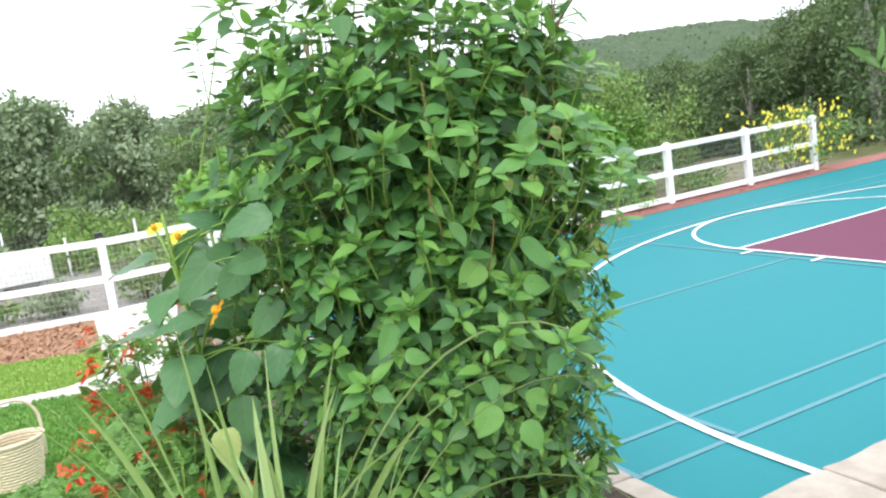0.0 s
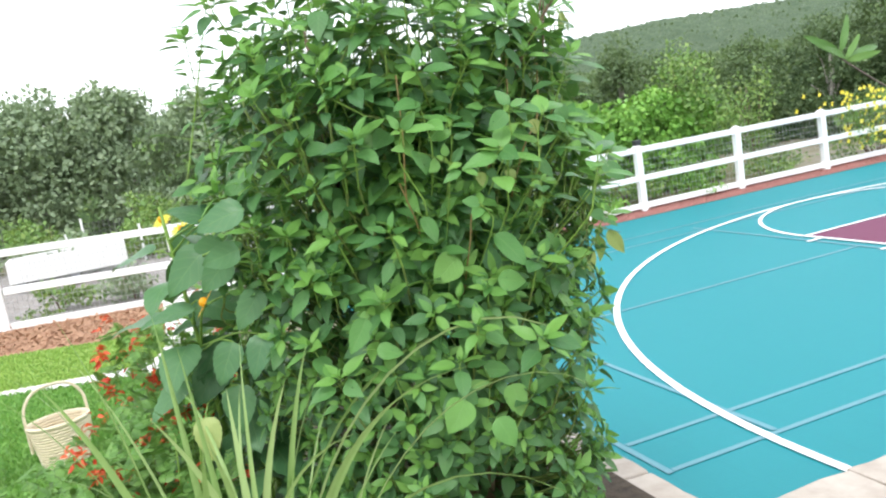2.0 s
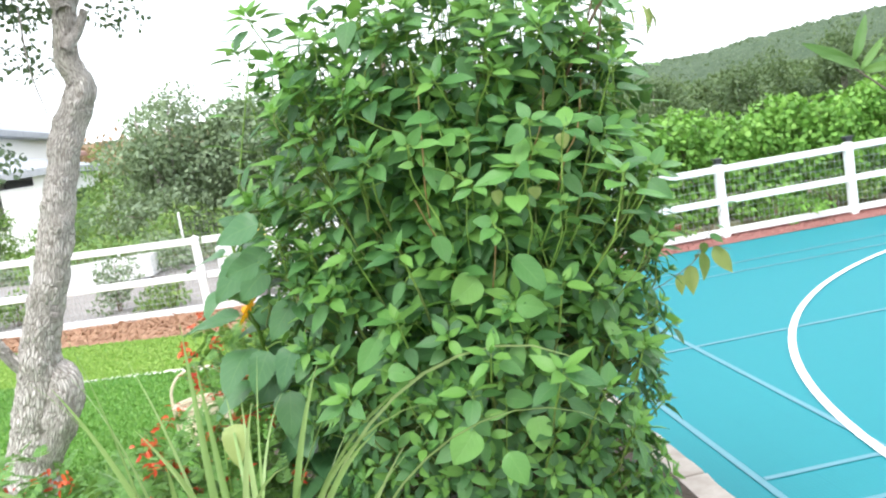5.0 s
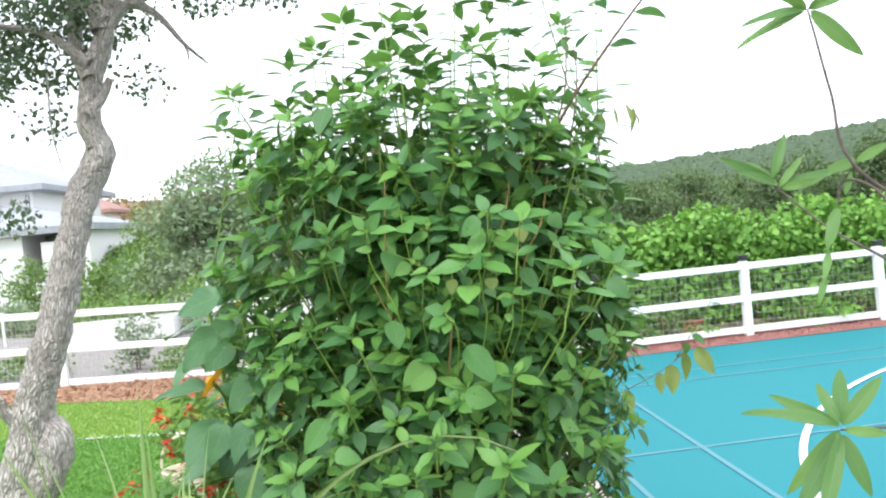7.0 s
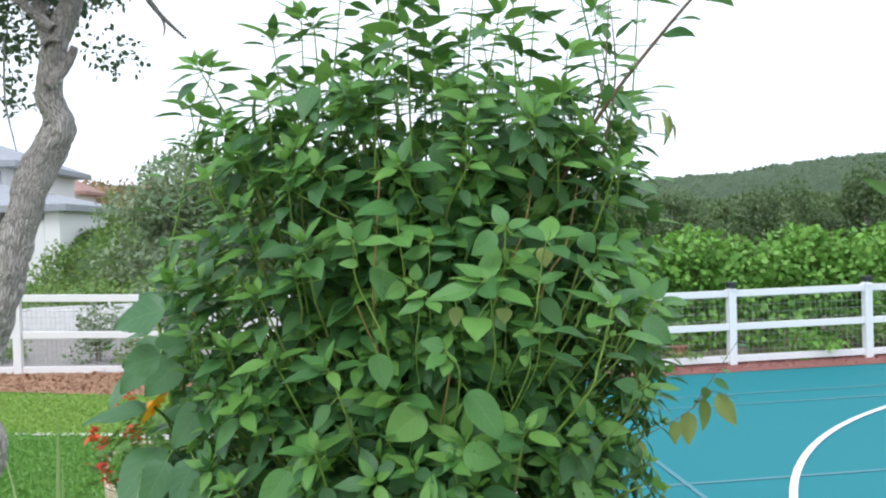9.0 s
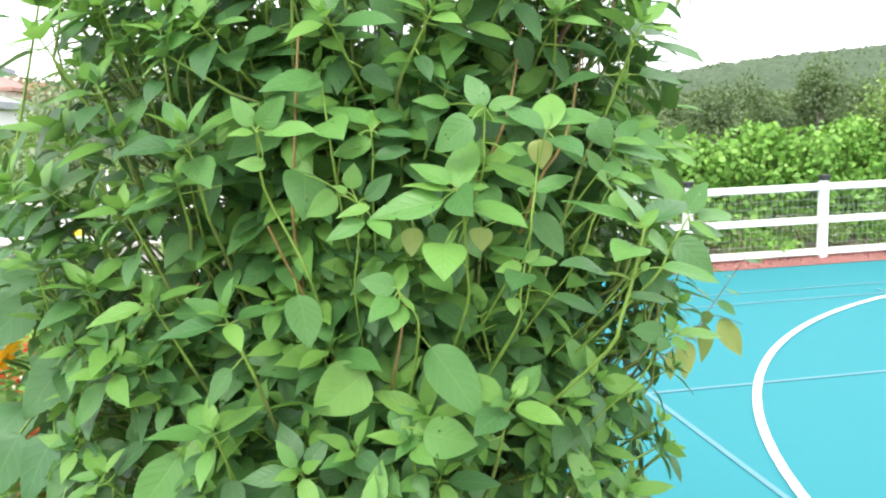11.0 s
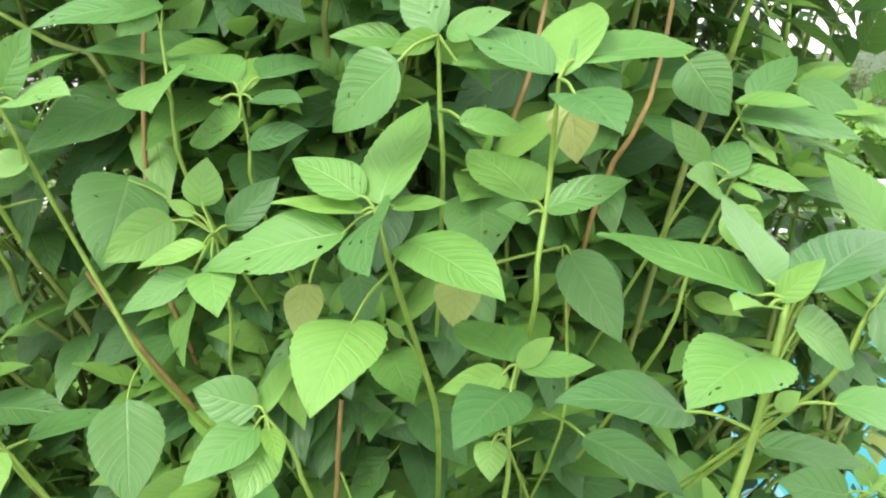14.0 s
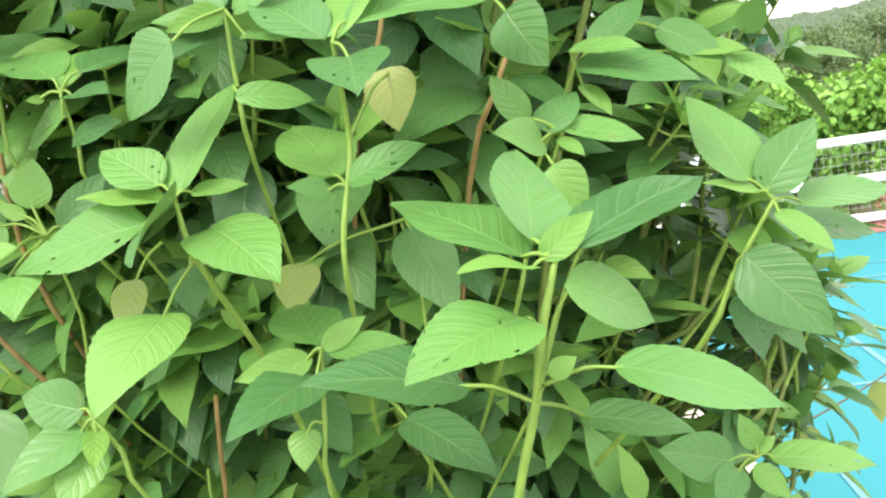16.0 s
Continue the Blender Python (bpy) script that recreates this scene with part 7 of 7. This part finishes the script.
for x, y, h, w in ((-5.6, 15.2, 2.5, 2.6), (-4.0, 16.4, 2.7, 2.8), (-2.3, 15.2, 2.55, 2.4), (-0.8, 16.6, 2.75, 2.8), (0.8, 15.0, 2.6, 2.4), (2.2, 16.4, 2.8, 2.4), (3.1, 14.6, 3.15, 2.0), (4.5, 15.4, 2.8, 2.4),
                   (4.6, 12.2, 2.45, 2.0), (6.0, 13.4, 2.7, 2.2), (6.9, 11.8, 2.75, 2.0), (8.0, 13.2, 2.95, 2.2), (8.4, 11.4, 3.2, 2.0), (9.6, 12.6, 3.5, 2.4)):
    tree("woodland_tree", x, y, 0.0, h, w, M_DARKWOOD, "low dark green tree in the woods behind the court", rng, 7500, 0.080, 0.08)


# ------------------------------------------------------------------ house beyond the garden
def house_window(ob, x, y, z, w, h):
    bm = bmesh.new()
    for a, b in (((x - w / 2 - 0.06, z - h / 2 - 0.06), (x + w / 2 + 0.06, z - h / 2)), ((x - w / 2 - 0.06, z + h / 2), (x + w / 2 + 0.06, z + h / 2 + 0.06)),
                 ((x - w / 2 - 0.06, z - h / 2), (x - w / 2, z + h / 2)), ((x + w / 2, z - h / 2), (x + w / 2 + 0.06, z + h / 2)), ((x - 0.03, z - h / 2), (x + 0.03, z + h / 2))):
        box(bm, (a[0], y - 0.06, a[1]), (b[0], y - 0.001, b[1]))
    win = part("window", bm, M_VINYL, ob)
    bm = bmesh.new()
    box(bm, (x - w / 2, y - 0.03, z - h / 2), (x + w / 2, y - 0.02, z + h / 2))
    part("pane", bm, M_GLASS, win, "dark glass pane")


def hip_roof(x0, x1, y0, y1, z, rise, over):
    bm = bmesh.new()
    x0, x1, y0, y1 = x0 - over, x1 + over, y0 - over, y1 + over
    inset = min(x1 - x0, y1 - y0) / 2
    pts = [(x0, y0, z), (x1, y0, z), (x1, y1, z), (x0, y1, z)]
    if x1 - x0 > y1 - y0:
        ridge = [(x0 + inset, (y0 + y1) / 2, z + rise), (x1 - inset, (y0 + y1) / 2, z + rise)]
    else:
        ridge = [((x0 + x1) / 2, y0 + inset, z + rise), ((x0 + x1) / 2, y1 - inset, z + rise)]
    vs = [bm.verts.new(p) for p in pts] + [bm.verts.new((p[0], p[1], z - 0.22)) for p in pts] + [bm.verts.new(p) for p in ridge]
    if x1 - x0 > y1 - y0:
        quads = [(0, 1, 9, 8), (1, 2, 9), (2, 3, 8, 9), (3, 0, 8)]
    else:
        quads = [(0, 1, 8), (1, 2, 9, 8), (2, 3, 9), (3, 0, 8, 9)]
    for q in quads + [(4, 5, 1, 0), (5, 6, 2, 1), (6, 7, 3, 2), (7, 4, 0, 3), (7, 6, 5, 4)]:
        bm.faces.new([vs[i] for i in q])
    return bm


def build_house():
    gx, gy = -24.0, 29.6
    z = garden_z(gx, gy)
    ob = thing("house", (gx, gy, z), "white two-storey house with grey hip roofs", "house")
    bm = bmesh.new()
    box(bm, (-9, 0, 0), (3.3, 8, 4.3))
    part("upper_wall", bm, M_STUCCO, ob)
    part("upper_roof", hip_roof(-9, 3.3, 0, 8, 4.47, 1.9, 0.6), M_ROOF, ob)
    bm = bmesh.new()
    box(bm, (-9, -3.8, 0), (4.2, -0.01, 2.5))
    part("wing_wall", bm, M_STUCCO, ob)
    bm = bmesh.new()
    box(bm, (-9.1, -3.95, 0), (4.15, -3.81, 1.5), 0.02)
    part("plinth", bm, M_STUCCO, ob)
    bm = bmesh.new()
    box(bm, (5.87, -3.8, 0), (6.34, 2.5, 2.5))
    part("end_wall", bm, M_STUCCO, ob)
    part("porch_roof", hip_roof(-9, 6.35, -3.8, 2.6, 2.72, 0.95, 0.3), M_ROOF, ob)
    # the back wall is coloured dark grey to hold the porch's shade
    bm = bmesh.new()
    box(bm, (4.21, -1.7, 0), (5.86, -1.6, 2.48))
    part("shaded_porch_back", bm, M_GREY_FOOT_SHADE, ob, "porch back wall, its shade put into the dark grey")
    bm = bmesh.new()
    box(bm, (4.21, -3.6, 0), (5.86, -1.71, 0.9))
    part("porch_floor", bm, M_STUCCO, ob)
    bm = bmesh.new()
    box(bm, (4.78, -3.8, 0), (5.86, -3.61, 2.22), 0.02)
    part("porch_parapet", bm, M_STUCCO, ob)
    for x, w, h in ((-5.2, 0.8, 0.7), (-1.8, 0.8, 0.7), (1.72, 0.7, 0.68)):
        house_window(ob, x, 0.0, 4.0, w, h)
    house_window(ob, 3.12, 0.0, 3.75, 0.14, 0.75)
    return ob


build_house()


def red_roof_house():
    gx, gy = -29.5, 57.0
    z = garden_z(gx, gy)
    ob = thing("house", (gx, gy, z), "small pale house with a red tiled hip roof", "house")
    bm = bmesh.new()
    box(bm, (0, 0, 0), (3.2, 4, 4.4))
    part("wall", bm, M_STUCCO, ob)
    part("roof", hip_roof(0, 3.2, 0, 4, 4.6, 1.3, 0.6), M_REDROOF, ob)
    house_window(ob, 1.6, 0.0, 3.4, 0.6, 0.6)
    return ob


red_roof_house()
rng = np.random.default_rng(61)
lumps = []
for i in range(120):
    x = -44 + 34 * rng.random()
    y = 62 + 22 * rng.random()
    h = 4.0 + 2.0 * rng.random()
    lumps.append((x, y, garden_z(x, y) + h * 0.55, 1.8 + rng.random(), 1.8 + rng.random(), h * 0.5))
tagged(crown("dry_scrub", rng, lumps, 22000, 0.45, M_DRY, None, TINY, 0.5, 0.5), "reddish brown dry scrub on the rise", "scrub", kind="stuff")


def scrub_height(x, y, u, v):
    low = 1.0 - 0.88 * smoothstep(-0.300, -0.325, (x + 8.4) / (y + 3.2))
    return 0.1 + smoothstep(0, 0.12, v) * low * (1.5 + 0.7 * noise.noise((x * 0.5, y * 0.5, 9.0)) + 0.4 * noise.noise((x * 1.2, y * 1.2, 2.0)) + 0.9 * v)


canopy("garden_scrub", np.linspace(-36, 0, 130), np.linspace(0, 1, 24), lambda u, v: (u, 22.5 + (6.0 if u < -18 else 13.0) * v), scrub_height,
       M_CANOPY, "light green scrub before the house", M_LIGHTSHRUB, 0.0060, 30000, rng, "scrub")
for x, y, h in ((-18.15, 21.8, 1.75), (-20.3, 21.8, 0.9), (-14.8, 21.6, 2.9), (-16.0, 20.9, 1.5)):
    bushy("conifer", x, y, garden_z(x, y), h, 0.95, M_LIGHTSHRUB, "upright light green bush before the house", "bush", rng, 1500, 0.10, TINY, 3, "upright bushes before the house")


# ------------------------------------------------------------------ fine cover: grass on the lawn, bark chips on the mulch
def cover(name, outline, count, size, material, label, category, lift, upright, seed):
    rg = np.random.default_rng(seed)
    xs, ys = [p[0] for p in outline], [p[1] for p in outline]
    at = []
    while len(at) < count:
        x, y = min(xs) + (max(xs) - min(xs)) * rg.random(), min(ys) + (max(ys) - min(ys)) * rg.random()
        inside = False
        for (x0, y0), (x1, y1) in zip(outline, outline[1:] + outline[:1]):
            if (y0 > y) != (y1 > y) and x < (x1 - x0) * (y - y0) / (y1 - y0) + x0:
                inside = not inside
        if inside:
            at.append((x, y, ground_z(x, y) + lift))
    at = np.array(at)
    if upright:
        d = rnd_dirs(rg, count) * 0.6 + np.array([0, 0, 1.0])
        n = rnd_dirs(rg, count)
    else:
        d = rnd_dirs(rg, count) * np.array([1, 1, 0.25])
        n = rnd_dirs(rg, count) * 0.4 + np.array([0, 0, 1.0])
    ob = scatter(name, TINY, at, leaf_frames(d, n), size * (0.5 + rg.random(count)), material)
    return tagged(ob, label, category, kind="stuff")


cover("lawn_grass", [(-8.66, 3.6), (-9.0, 3.90), (-9.35, 4.07), (-9.9, 4.32), (-10.4, 4.66), (-11.1, 4.92), (-14.0, 5.9), (-14.0, 0.5), (-9.2, 0.2), (-8.4, 1.0), (-8.4, 3.2)], 64000, 0.027, M_GRASS, "short bright green grass", "grass", 0.010, True, 71)
cover("lawn_grass", [(-8.85, 6.3), (-8.9, 5.4), (-9.02, 4.70), (-9.3, 4.42), (-9.85, 4.58), (-10.4, 4.72), (-11.1, 4.90), (-14.0, 5.9), (-14.0, 7.9), (-10.8, 7.18), (-9.3, 6.72)], 34000, 0.027, M_STRIPGRASS, "short bright green grass", "grass", 0.010, True, 72)
cover("bark_chips", [(-8.72, 9.1), (-8.86, 6.45), (-9.3, 6.80), (-10.8, 7.25), (-12.9, 7.75), (-16.0, 8.4), (-16.0, 9.2)], 9000, 0.05, M_CHIP, "reddish brown bark chips", "mulch", 0.022, False, 73)
cover("gravel_chips", [(-7.0, 7.60), (4.4, 7.60), (4.4, 7.92), (-1.5, 8.1), (-4.0, 8.4), (-7.0, 8.4)], 6000, 0.035, M_REDCHIP, "red gravel chips", "gravel", 0.09, False, 74)
